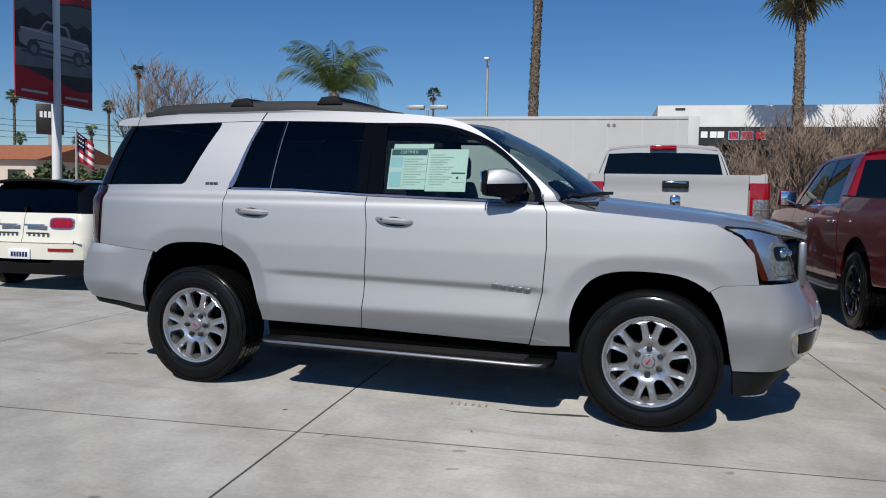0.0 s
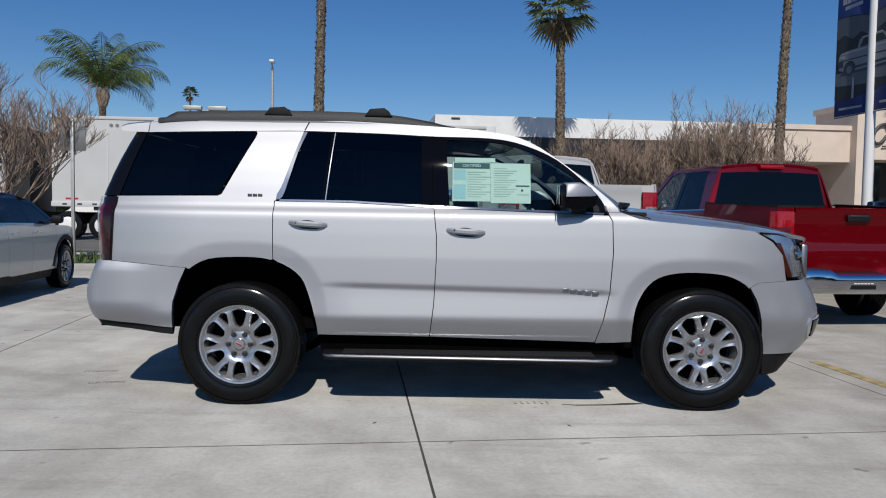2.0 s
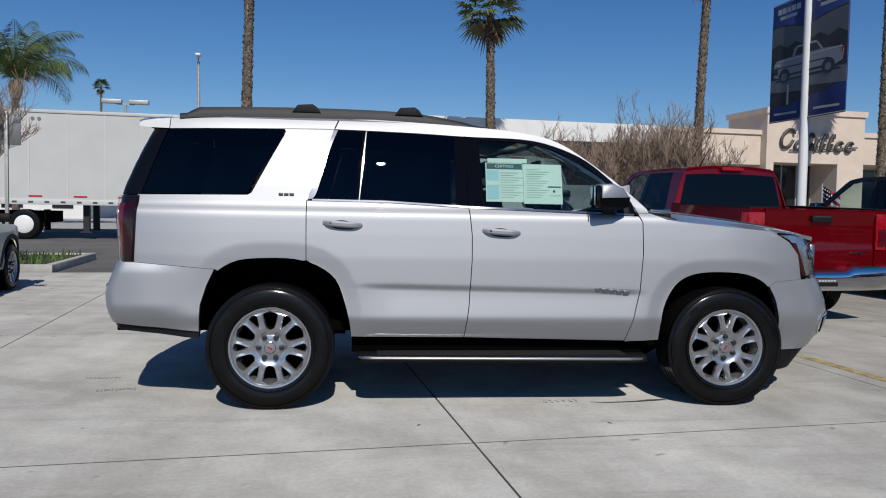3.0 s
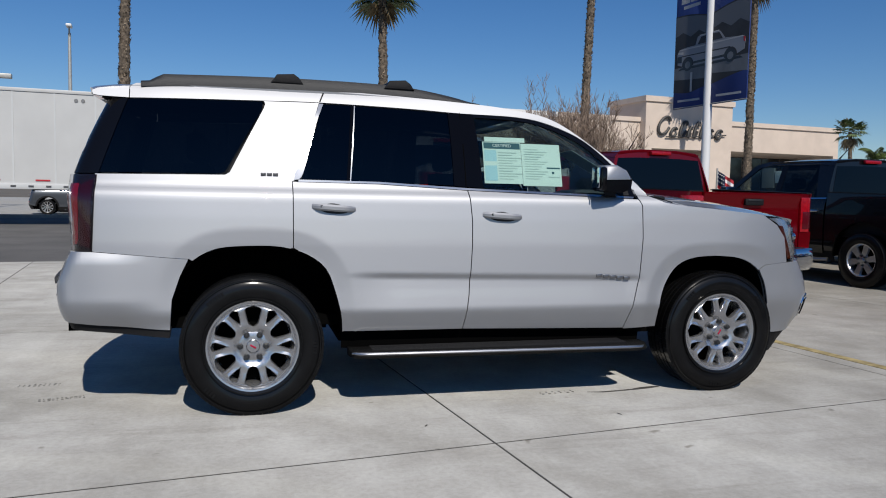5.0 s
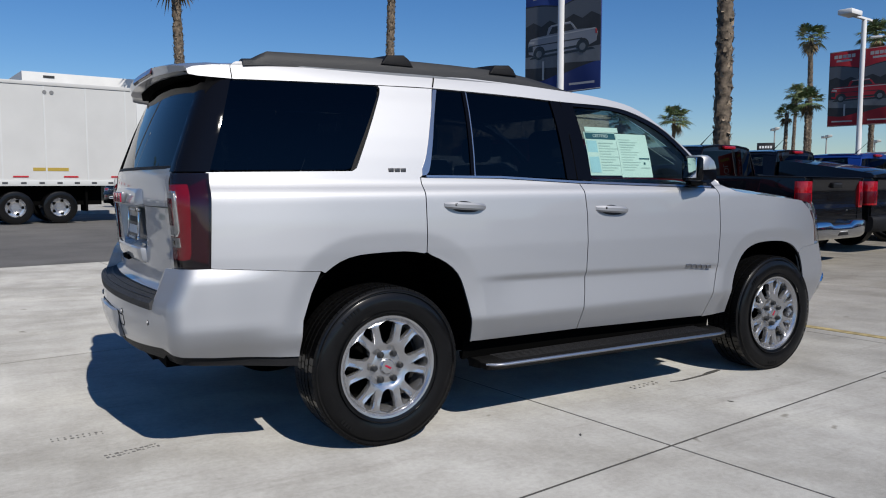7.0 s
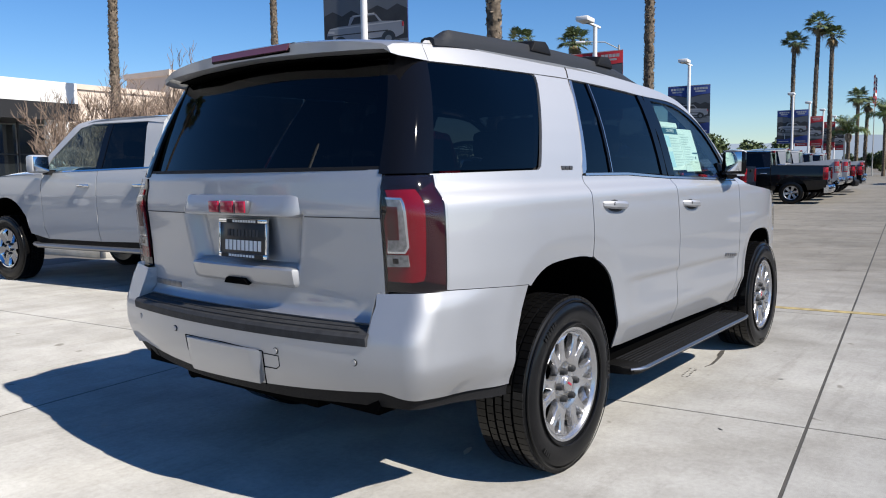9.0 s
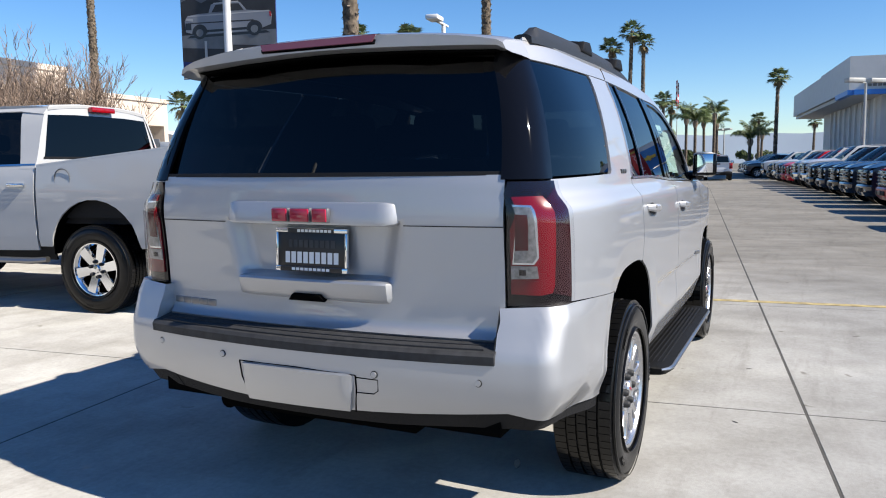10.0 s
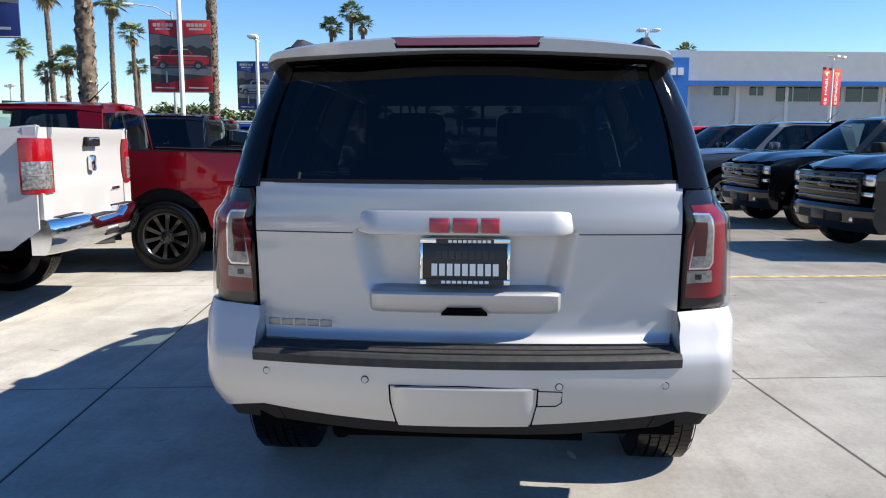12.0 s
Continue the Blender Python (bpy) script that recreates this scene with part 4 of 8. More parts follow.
def half_width(x, z):
    w = SIDE_Z(z)
    if x < -0.25:
        w -= 0.050 * ((-0.25 - x) / 0.60) ** 2
    if x > 2.9:
        w -= 0.075 * ((x - 2.9) / 0.60) ** 2
    if z > 1.30 and x > 1.2:
        w -= 0.02 * ((x - 1.2) / 1.2) ** 2
    w += CREASE_Z(z + 0.027 * (x - 0.68) / 1.6) * step_between(x, 0.45, 0.8) * (1 - step_between(x, 2.25, 2.42))
    return w - 0.010 * ((x - 1.1) / 1.5) ** 2 + 0.004 + flare(x, z)


def wrap(u, z, s, off=0.0, r=0.14, rear=REAR_Z, crown=0.06, front=False, rf=0.26):
    """The body's skin: u runs along the side and round the rear (or front) corner; s is the side's sign."""
    if front:
        xc = FRONT_Z(z) - 0.11 - rf
        w = half_width(min(u, xc), z)
        if u <= xc:
            return (u, s * (w + off), z)
        t = u - xc
        if t < rf * math.pi / 2:
            a = t / rf
            return (xc + (rf + off) * math.sin(a), s * (w - rf + (rf + off) * math.cos(a)), z)
        y = w - rf - (t - rf * math.pi / 2)
        return (xc + rf + off + 0.11 * (1 - (max(y, -9) / max(0.3, w - rf)) ** 2), s * y, z)
    xe = rear(z) + crown
    xc = xe + r
    w = half_width(max(u, xc), z)
    if u >= xc:
        return (u, s * (w + off), z)
    t = xc - u
    if t < r * math.pi / 2:
        a = t / r
        return (xc - (r + off) * math.sin(a), s * (w - r + (r + off) * math.cos(a)), z)
    y = w - r - (t - r * math.pi / 2)
    return (xe - off - crown * (1 - (y / (w - r)) ** 2), s * y, z)


def u_at(y, z, r=0.14, rear=REAR_Z, crown=0.06):
    """The u at which the rear skin has that half breadth."""
    xc = rear(z) + crown + r
    w = half_width(xc, z)
    if y > w - r:
        return xc - r * math.acos(min(1, (y - (w - r)) / r))
    return xc - (r * math.pi / 2 + (w - r - y))


REAR_ARCH = smooth_line([(-0.44, 0.482), (-0.428, 0.653), (-0.386, 0.777), (-0.318, 0.865), (-0.197, 0.93), (-0.024, 0.946), (0.15, 0.941), (0.29, 0.90),
                         (0.396, 0.82), (0.449, 0.695), (0.486, 0.553), (0.497, 0.451)], 3)
FRONT_ARCH = smooth_line([(2.504, 0.43), (2.506, 0.603), (2.548, 0.731), (2.62, 0.824), (2.73, 0.872), (2.898, 0.885), (3.086, 0.869), (3.22, 0.811), (3.30, 0.719),
                          (3.343, 0.572), (3.384, 0.348)], 3)


def arch_part(arch, x0, x1):
    return [p for p in arch if x0 <= p[0] <= x1]


def build_wheel(parent, style="twelve", R=0.401, half=0.1325, rim=0.252, mats=None, lettered=True):
    """A wheel at its own origin, its outer face towards -y: tyre with tread blocks, rim, spokes, cap and nuts."""
    rim_mat, dark_mat = mats or (ALLOY, DARK_VOID)
    bm = bmesh.new()
    s = R - rim
    lathe(bm, [(rim - 0.012, -half + 0.03), (rim + 0.004, -half + 0.008), (rim + 0.3 * s, -half - 0.006), (rim + 0.55 * s, -half - 0.010), (rim + 0.8 * s, -half + 0.002),
               (rim + 0.93 * s, -half + 0.018), (R - 0.014, -half + 0.034), (R - 0.012, 0), (R - 0.014, half - 0.034), (rim + 0.93 * s, half - 0.018),
               (rim + 0.5 * s, half + 0.008), (rim, half - 0.01), (rim - 0.012, half - 0.03)], 72)
    tyre = part("tyre", bm, RUBBER, parent, "black all-terrain tyre")
    bm = bmesh.new()
    for k in range(72):
        a = 2 * math.pi * k / 72
        for row in range(5):
            y0 = -half + 0.026 + row * (2 * half - 0.052) / 5
            y1 = y0 + (2 * half - 0.052) / 5 - 0.010
            if row in (0, 4):
                y0, y1 = (y0 - 0.012, y1) if row == 0 else (y0, y1 + 0.012)
            aa = a + (0.03 if row % 2 else 0)
            m = Matrix.Rotation(-aa, 4, "Y") @ Matrix.Translation((R - 0.006, 0, 0))
            box(bm, (-0.030 if row in (0, 4) else -0.010, y0, -0.0155), (0.005 if row not in (0, 4) else 0.003, y1, 0.0155), 0, 1, m)
    tread = part("tread", bm, RUBBER, tyre, "blocky tread")
    tread["kind"] = "stuff"
    bm = bmesh.new()
    for rr in (rim + 0.16 * s, rim + 0.84 * s):
        lathe(bm, [(rr - 0.004, -half - 0.004), (rr - 0.002, -half - 0.0105 + 0.007 * (rr > rim + 0.5 * s)), (rr + 0.002, -half - 0.0105 + 0.007 * (rr > rim + 0.5 * s)), (rr + 0.004, -half + 0.002)], 72)
    part("sidewall_rib", bm, RUBBER, tyre)
    if lettered:
        bm = bmesh.new()
        for a0, n in ((0.4, 5), (2.6, 6), (4.4, 4)):
            for i in range(n):
                m = Matrix.Rotation(-(a0 + 0.055 * i), 4, "Y") @ Matrix.Translation((rim + 0.62 * s, -half - 0.0095, 0))
                box(bm, (-0.011, -0.0015, -0.006), (0.011, 0.0, 0.006), 0, 1, m)
    if lettered:
        part("sidewall_mark", bm, RUBBER, tyre)["kind"] = "stuff"
    bm = bmesh.new()
    lathe(bm, [(rim - 0.03, half - 0.02), (rim - 0.012, half - 0.012), (rim - 0.03, 0.02), (rim - 0.035, -half + 0.06), (rim - 0.016, -half + 0.022), (rim - 0.004, -half + 0.006),
               (rim + 0.006, -half + 0.004), (rim + 0.006, -half + 0.02)], 64)
    face = -half + 0.018
    if style == "twelve":
        for k in range(6):
            for sg in (-1, 1):
                # one twelfth of the face: solid from the pocket's edge b to the slot's edge e, in degrees from the pocket's middle
                a0 = math.pi / 3 + k * math.pi / 3
                rings = []
                for rr, b, e, dy in ((0.078, 0, 30, 0.013), (0.092, 0, 30, 0.012), (0.104, 0, 30, 0.006), (0.114, 0, 30, 0.002), (0.118, 4.5, 30, 0.001), (0.124, 8.6, 30, 0.0), (0.134, 10.8, 30, -0.001), (0.146, 11.4, 29.6, -0.001),
                                     (0.160, 11.8, 26.8, -0.002), (0.178, 12.2, 24.8, -0.004), (0.196, 12.3, 23.6, -0.005), (0.206, 11.6, 23.6, -0.005), (0.213, 9.4, 24.8, -0.005), (0.218, 5.5, 27.2, -0.004), (0.221, 2.0, 29.6, -0.003), (0.224, 0, 30, -0.002), (0.236, 0, 30, 0.004), (0.247, 0, 30, 0.003)):
                    rr = (rr + 0.009 * step_between(rr, 0.14, 0.20) * (rr < 0.23)) * rim / 0.252
                    ring = []
                    w = e - b
                    lip = min(1.6, 0.3 * w)
                    for ang, back in ((b, 0.034 if b else 0), (b, 0.007 if b else 0.0), (b + lip, 0), (b + 0.5 * w, 0.0045 if b and e < 30 else 0.002), (e - lip, 0), (e, 0.007 if e < 30 else 0.0), (e, 0.034 if e < 30 else 0)):
                        q = a0 + sg * radians(ang)
                        ring.append((rr * math.cos(q), face + dy + back, rr * math.sin(q)))
                    rings.append(ring)
                ring_sweep(bm, rings, False, False)
    else:
        n = 5 if style == "five" else 6 if style == "six" else 10
        for k in range(n):
            a = 2 * math.pi * k / n + 0.2
            rings = []
            for i in range(5):
                t = i / 4
                rr = 0.06 + (rim - 0.07) * t
                wd = (0.045 if n < 7 else 0.02) + 0.012 * t
                c = Vector((rr * math.cos(a), face + 0.012 * (1 - t), rr * math.sin(a)))
                tg = Vector((-math.sin(a), 0, math.cos(a)))
                rings.append([c - tg * wd + Vector((0, 0.03, 0)), c - tg * wd * 0.8, c + tg * wd * 0.8, c + tg * wd + Vector((0, 0.03, 0))])
            ring_sweep(bm, rings)
    lathe(bm, [(0.0, face + 0.010), (0.05, face + 0.010), (0.078, face + 0.013), (0.088, face + 0.018), (0.092, face + 0.05)], 36)
    rim_ob = part("rim", bm, rim_mat, parent)
    bm = bmesh.new()
    lathe(bm, [(0.0, 0.0), (rim - 0.04, 0.0), (rim - 0.035, 0.02)], 32)
    part("brake_disc", bm, dark_mat, parent, "dark brake behind the spokes")
    bm = bmesh.new()
    lathe(bm, [(0.0, face - 0.008), (0.032, face - 0.006), (0.038, face + 0.002), (0.038, face + 0.014)], 28)
    cap = part("hub_cap", bm, ALLOY if rim_mat is ALLOY else rim_mat, rim_ob)
    if rim_mat is ALLOY and style == "twelve":
        bm = boxes(((-0.018, face - 0.010, -0.005), (0.018, face - 0.006, 0.005)), bevel=0.002)
        part("cap_badge", bm, RED_BADGE, parent, "red badge on the wheel cap")
    bm = bmesh.new()
    lathe(bm, [(0.0, -0.018), (0.011, -0.017), (0.0165, -0.006), (0.0165, 0.02)], 12)
    nut = None
    for k in range(6):
        a = math.pi / 6 + k * math.pi / 3 + (0.0 if style == "twelve" else 0.2)
        m = Matrix.Translation((0.070 * math.cos(a), face + 0.004, 0.070 * math.sin(a)))
        if nut is None:
            nut = part("lug_nut", bm, DARK_PLASTIC, rim_ob, "dark lug nut", m)
        else:
            again("lug_nut", nut, rim_ob, m)
    return parent


def place_wheels(car, spots, **kw):
    """Four wheels under a car: one built, three on the same meshes. spots: x, y, z of each centre; +y faces are turned round."""
    first = new("wheel")
    first.parent = car
    x, y, z = spots[0]
    first.matrix_local = pose(x, y, z, 0, 30, 0 if y < 0 else 180)
    build_wheel(first, **kw)
    for x, y, z in spots[1:]:
        w = new("wheel")
        w.parent = car
        w.matrix_local = pose(x, y, z, 0, 37 * x + 14, 0 if y < 0 else 180) if y < 0 else pose(x, y, z, 0, 0, 180)
        made = {first: w}
        for o in first.children_recursive:
            c = o.copy()
            scene.collection.objects.link(c)
            c.parent = made[o.parent]
            made[o] = c
    return first


STEP_BLACK = material("black step pad", (0.006, 0.006, 0.006), rough=0.6, bump=0.3, bump_scale=300, spec=0.15)


def build_suv():
    car = thing("sport_utility_vehicle", pose(0, 0, 0), "silver full-size sport utility vehicle parked on the concrete lot", "car")

    def both(name, outline, mat, cell=0.07, thick=0.014, off=0.0, label="", fn=None, sides=(-1, 1)):
        for s in sides:
            f = fn or (lambda x, z, s=s: (x, s * (half_width(x, z) + off), z))
            part(name, panel(outline, (lambda a, b, s=s: fn(a, b, s)) if fn else f, (0, s, 0), cell, thick), mat, car, label)

    g = 0.0028
    # quarter panel, with the broad pillar in front of the rear side window
    quarter = ([(-0.335, 0.874), (-0.832, 0.912), (-0.815, 1.322), (-0.150, 1.331)] + [(-0.125, 1.345), (0.060, 1.715), (0.068, 1.742), (0.06, 1.756), (0.37, 1.760), (0.232, 1.318), (0.210, 1.302), (0.2135, 0.935)]
               + arch_part(REAR_ARCH, -0.33, 0.205)[::-1])
    both("quarter_panel", quarter, SILVER, 0.015)
    rear_door = ([(0.2185, 0.935), (0.2155, 1.302), (0.245, 1.300), (0.70, 1.296), (1.226, 1.270), (1.2445, 1.10), (1.246, 0.95), (1.233, 0.66), (1.208, 0.452), (0.505, 0.455)]
                 + arch_part(REAR_ARCH, 0.222, 0.50)[::-1])
    both("rear_door", rear_door, SILVER, 0.0115)
    front_door = [(1.232, 1.270), (2.334, 1.238), (2.356, 1.20), (2.362, 1.0), (2.345, 0.745), (2.305, 0.56), (2.268, 0.428), (1.2135, 0.452), (1.2385, 0.66), (1.2515, 0.95), (1.25, 1.10)]
    both("front_door", front_door, SILVER, 0.0115)
    fender = ([(2.362, 1.20), (2.340, 1.243), (2.338, 1.259), (2.42, 1.259), (2.52, 1.222), (2.67, 1.200), (3.27, 1.150), (3.395, 1.085), (3.47, 1.0), (3.50, 0.835), (3.31, 0.822), (3.25, 0.79)]
              + arch_part(FRONT_ARCH, 2.5, 3.26)[::-1] + [(2.274, 0.422), (2.311, 0.56), (2.351, 0.745), (2.368, 1.0)])
    both("front_fender", fender, SILVER, 0.015)
    # roof rail strip over the doors and down the front pillar
    rail = (smooth_line([(-0.655, 1.745), (0.07, 1.760), (0.375, 1.764), (0.90, 1.752), (1.22, 1.738), (1.59, 1.730), (1.80, 1.690), (2.02, 1.592), (2.23, 1.415), (2.30, 1.335), (2.336, 1.262)], 4)
            + smooth_line([(2.41, 1.262), (2.36, 1.33), (2.12, 1.525), (1.84, 1.712), (1.60, 1.772), (1.22, 1.806), (0.38, 1.842), (-0.50, 1.834), (-0.64, 1.822), (-0.655, 1.78)], 4))
    both("roof_side", rail, SILVER, 0.04, 0.02)
    both("roof_seam", [(0.372, 1.768), (0.380, 1.768), (0.405, 1.828), (0.397, 1.828)], DARK_VOID, 0.02, 0.003, off=0.0015)

    both("pillar_trim", [(-0.155, 1.31), (0.055, 1.742), (0.385, 1.745), (0.245, 1.31)], BLACK_PLASTIC, 0.06, 0.004, off=-0.030, label="black inner pillar trim")

    # glazing
    both("quarter_window", [(-0.665, 1.738), (0.045, 1.752), (0.055, 1.74), (0.045, 1.70), (-0.150, 1.348), (-0.175, 1.338), (-0.800, 1.331)], DARK_TINT, 0.08, 0.004, off=-0.006)
    both("pillar_cover", [(-0.80, 1.325), (-0.665, 1.742), (-0.675, 1.768), (-0.80, 1.768), (-0.84, 1.72), (-1.02, 1.325)], GLOSS_BLACK, 0.04, 0.012, fn=lambda a, b, s: wrap(a, b, s, 0.0, 0.11), label="gloss black rear pillar cover")
    both("rear_door_window", [(0.265, 1.318), (0.392, 1.752), (0.60, 1.756), (1.15, 1.738), (1.165, 1.300)], DARK_TINT, 0.09, 0.004, off=-0.010)
    both("window_divider", [(0.515, 1.31), (0.535, 1.31), (0.575, 1.756), (0.555, 1.756)], SATIN_BLACK, 0.1, 0.01, off=-0.003)
    # Bright strip drawn in for the highlight along the divider.
    both("bright_divider_edge", [(0.534, 1.312), (0.540, 1.312), (0.580, 1.754), (0.574, 1.754)], BRIGHT_TRIM, 0.1, 0.006, off=-0.001, label="thin bright strip drawn as the window divider highlight")
    both("centre_pillar", [(1.150, 1.296), (1.140, 1.742), (1.300, 1.736), (1.328, 1.290)], SATIN_BLACK, 0.08, 0.012, off=-0.002, label="gloss black pillar cover")
    both("pillar_gap", [(1.2195, 1.280), (1.2110, 1.742), (1.2160, 1.742), (1.2245, 1.280)], DARK_VOID, 0.2, 0.004, off=0.0005)
    both("front_door_window", [(1.328, 1.286)] + smooth_line([(1.302, 1.732), (1.60, 1.718), (1.80, 1.672), (2.02, 1.572), (2.20, 1.400), (2.265, 1.300)], 4) + [(2.24, 1.255)], MID_TINT, 0.09, 0.004, off=-0.012)
    both("window_frame", smooth_line([(1.300, 1.738), (1.60, 1.728), (1.80, 1.687), (2.022, 1.590), (2.232, 1.412), (2.302, 1.330)], 4) + [(2.325, 1.252), (2.20, 1.256), (2.240, 1.275)] + smooth_line([(2.262, 1.31), (2.21, 1.392), (2.012, 1.560), (1.795, 1.662), (1.595, 1.706), (1.302, 1.716)], 4),
         GLOSS_BLACK, 0.07, 0.01, off=-0.004)
    both("belt_moulding", [(0.245, 1.302), (0.70, 1.300), (1.226, 1.274), (2.30, 1.244), (2.31, 1.254), (2.2, 1.259), (1.226, 1.286), (0.70, 1.311), (0.245, 1.314)], BRIGHT_TRIM, 0.1, 0.012, off=0.004, label="bright beltline moulding")
    both("bright_pillar_moulding", smooth_line([(0.222, 1.312), (0.262, 1.330), (0.300, 1.450), (0.345, 1.62), (0.395, 1.756)], 3) + smooth_line([(0.372, 1.756), (0.318, 1.60), (0.262, 1.42), (0.226, 1.345)], 3), BRIGHT_TRIM, 0.06, 0.012, off=0.004, label="bright moulding along the door window")

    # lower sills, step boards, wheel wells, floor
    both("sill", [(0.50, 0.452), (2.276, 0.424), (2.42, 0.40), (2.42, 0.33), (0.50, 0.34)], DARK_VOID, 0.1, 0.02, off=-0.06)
    for s in (-1, 1):
        board = new("step_board")
        board.parent = car
        bm = bmesh.new()
        sec = [(-0.86, 0.345), (-0.90, 0.353), (-1.03, 0.351), (-1.062, 0.344), (-1.070, 0.330), (-1.045, 0.312), (-0.88, 0.304)]
        rings = []
        for x, k in ((0.535, 0.62), (0.55, 0.84), (0.58, 0.955), (0.63, 1.0), (2.26, 1.0), (2.34, 0.955), (2.39, 0.84), (2.41, 0.62)):
            rings.append([(x, s * (0.86 + (abs(y) - 0.86) * k), z - 0.012 * (x - 0.5) / 1.9) for y, z in sec])
        part("step_tread", ring_sweep(bm, rings), STEP_BLACK, board, "dark ribbed step pad")
        for i in range(6):
            y = 0.885 + i * 0.024
            part("tread_rib", boxes(((0.66, s * y - 0.004, 0.338), (2.26, s * y + 0.004, 0.354)), bevel=0.002), BLACK_PLASTIC, board)
        bm = bmesh.new()
        tube(bm, [(0.545, s * 1.02, 0.339), (0.58, s * 1.052, 0.340), (0.63, s * 1.064, 0.340), (2.26, s * 1.064, 0.329), (2.34, s * 1.052, 0.328), (2.395, s * 1.01, 0.327)], [0.006, 0.009, 0.010, 0.010, 0.009, 0.006], 10)
        part("bright_edge", bm, BRUSHED, board, "bright outer edge strip")
        for x in (0.62, 1.4, 2.2):
            part("step_bracket", boxes(((x, s * 0.62 - 0.02, 0.30), (x + 0.05, s * 0.9 + 0.02, 0.33))), DARK_VOID, board)
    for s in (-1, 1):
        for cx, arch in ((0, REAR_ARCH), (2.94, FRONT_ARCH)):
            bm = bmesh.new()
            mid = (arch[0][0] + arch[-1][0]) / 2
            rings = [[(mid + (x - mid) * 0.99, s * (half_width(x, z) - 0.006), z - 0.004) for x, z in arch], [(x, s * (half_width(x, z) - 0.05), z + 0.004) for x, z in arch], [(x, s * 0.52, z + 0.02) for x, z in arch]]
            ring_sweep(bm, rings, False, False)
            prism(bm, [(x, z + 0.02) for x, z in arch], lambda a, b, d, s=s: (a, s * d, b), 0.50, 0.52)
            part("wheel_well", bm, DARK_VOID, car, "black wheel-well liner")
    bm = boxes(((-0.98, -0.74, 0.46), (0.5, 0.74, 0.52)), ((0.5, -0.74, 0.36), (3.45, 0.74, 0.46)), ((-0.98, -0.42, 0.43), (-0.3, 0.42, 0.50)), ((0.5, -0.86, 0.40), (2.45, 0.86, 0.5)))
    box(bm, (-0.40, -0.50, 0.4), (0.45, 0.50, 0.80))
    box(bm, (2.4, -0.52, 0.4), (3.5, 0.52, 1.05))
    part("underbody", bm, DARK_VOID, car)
    bm = bmesh.new()
    tube(bm, [(0, -0.8, 0.388), (0, 0.8, 0.388)], 0.05, 10)
    tube(bm, [(0, 0, 0.40), (1.5, 0, 0.42)], 0.05, 8)
    part("rear_axle", bm, DARK_VOID, car)
    bm = bmesh.new()
    tube(bm, [(-0.95, 0.45, 0.44), (-0.6, 0.45, 0.44), (0.3, 0.5, 0.44)], [0.035, 0.06, 0.04], 10)
    part("exhaust_silencer", bm, DARK_VOID, car)

    # roof, hood, screens
    roof_z = table([(-0.9, 1.80), (-0.5, 1.838), (0.4, 1.848), (1.0, 1.832), (1.4, 1.79), (1.7, 1.735), (1.9, 1.68)], 0.08)
    roof_top = lambda x, y: roof_z(x) + 0.041 - 0.045 * (y / 0.74) ** 2 - 0.013 * (y / 0.735) ** 10
    part("roof", panel([(-0.70, -0.702), (-0.3, -0.724), (0.2, -0.733), (1.2, -0.735), (1.66, -0.715), (1.78, -0.4), (1.82, 0), (1.78, 0.4), (1.66, 0.715), (1.2, 0.735), (0.2, 0.733), (-0.3, 0.724), (-0.70, 0.702)],
                       lambda x, y: (x, y, roof_top(x, y)), (0, 0, 1), 0.04, 0.02), SILVER, car)

    def screen(a, b):
        y = b
        c = 1 - (y / 0.80) ** 2
        x0, x1 = 1.62 + 0.20 * c, 2.40 + 0.20 * c
        w = 0.70 + 0.13 * a
        return (x0 + (x1 - x0) * a, y / 0.8 * w, 1.738 + 0.03 * c - 0.46 * a + 0.04 * math.sin(math.pi * a))
    part("windscreen", panel([(0, -0.8), (1, -0.8), (1, 0.8), (0, 0.8)], screen, (1, 0, 1), 0.12, 0.004), SCREEN_TINT, car)
    bm = bmesh.new()
    tube(bm, [(2.50, -0.70, 1.292), (2.58, -0.45, 1.315), (2.62, 0.0, 1.325)], 0.012, 6)
    tube(bm, [(2.50, -0.70, 1.292), (2.46, -0.74, 1.30), (2.44, -0.76, 1.285)], 0.016, 6)
    part("wiper", bm, BLACK_PLASTIC, car)
    part("cowl", boxes(((2.36, -0.80, 1.20), (2.62, 0.80, 1.262)), bevel=0.01), BLACK_PLASTIC, car)

    def hood_z(x, y):
        f = table_hood(x)
        e = 1.229 - 0.0845 * (x - 2.376) - (0.038 * step_between(x, 3.25, 3.65))
        t = min(1, abs(y) / 0.90)
        return e + (f - e) * (1 - t ** 4) + 0.012 * step_between(0.42 - abs(y), -0.06, 0.06)
    table_hood = table([(2.3, 1.292), (2.6, 1.286), (2.9, 1.256), (3.2, 1.222), (3.4, 1.196), (3.55, 1.172), (3.68, 1.142), (3.76, 1.105), (3.80, 1.07)], 0.05)
    hw = lambda x: half_width(x, 1.20) - 0.012 - 0.10 * step_between(x, 3.27, 3.6)
    xs = [2.40 + 0.11 * i for i in range(12)]
    outline = [(x, -hw(x)) for x in xs] + [(3.70, -0.68), (3.765, -0.58), (3.79, -0.3), (3.80, 0), (3.79, 0.3), (3.765, 0.58), (3.70, 0.68)] + [(x, hw(x)) for x in xs[::-1]]
    part("hood", panel(outline, lambda x, y: (x, y, hood_z(x, y)), (0, 0, 1), 0.07, 0.025), SILVER, car)
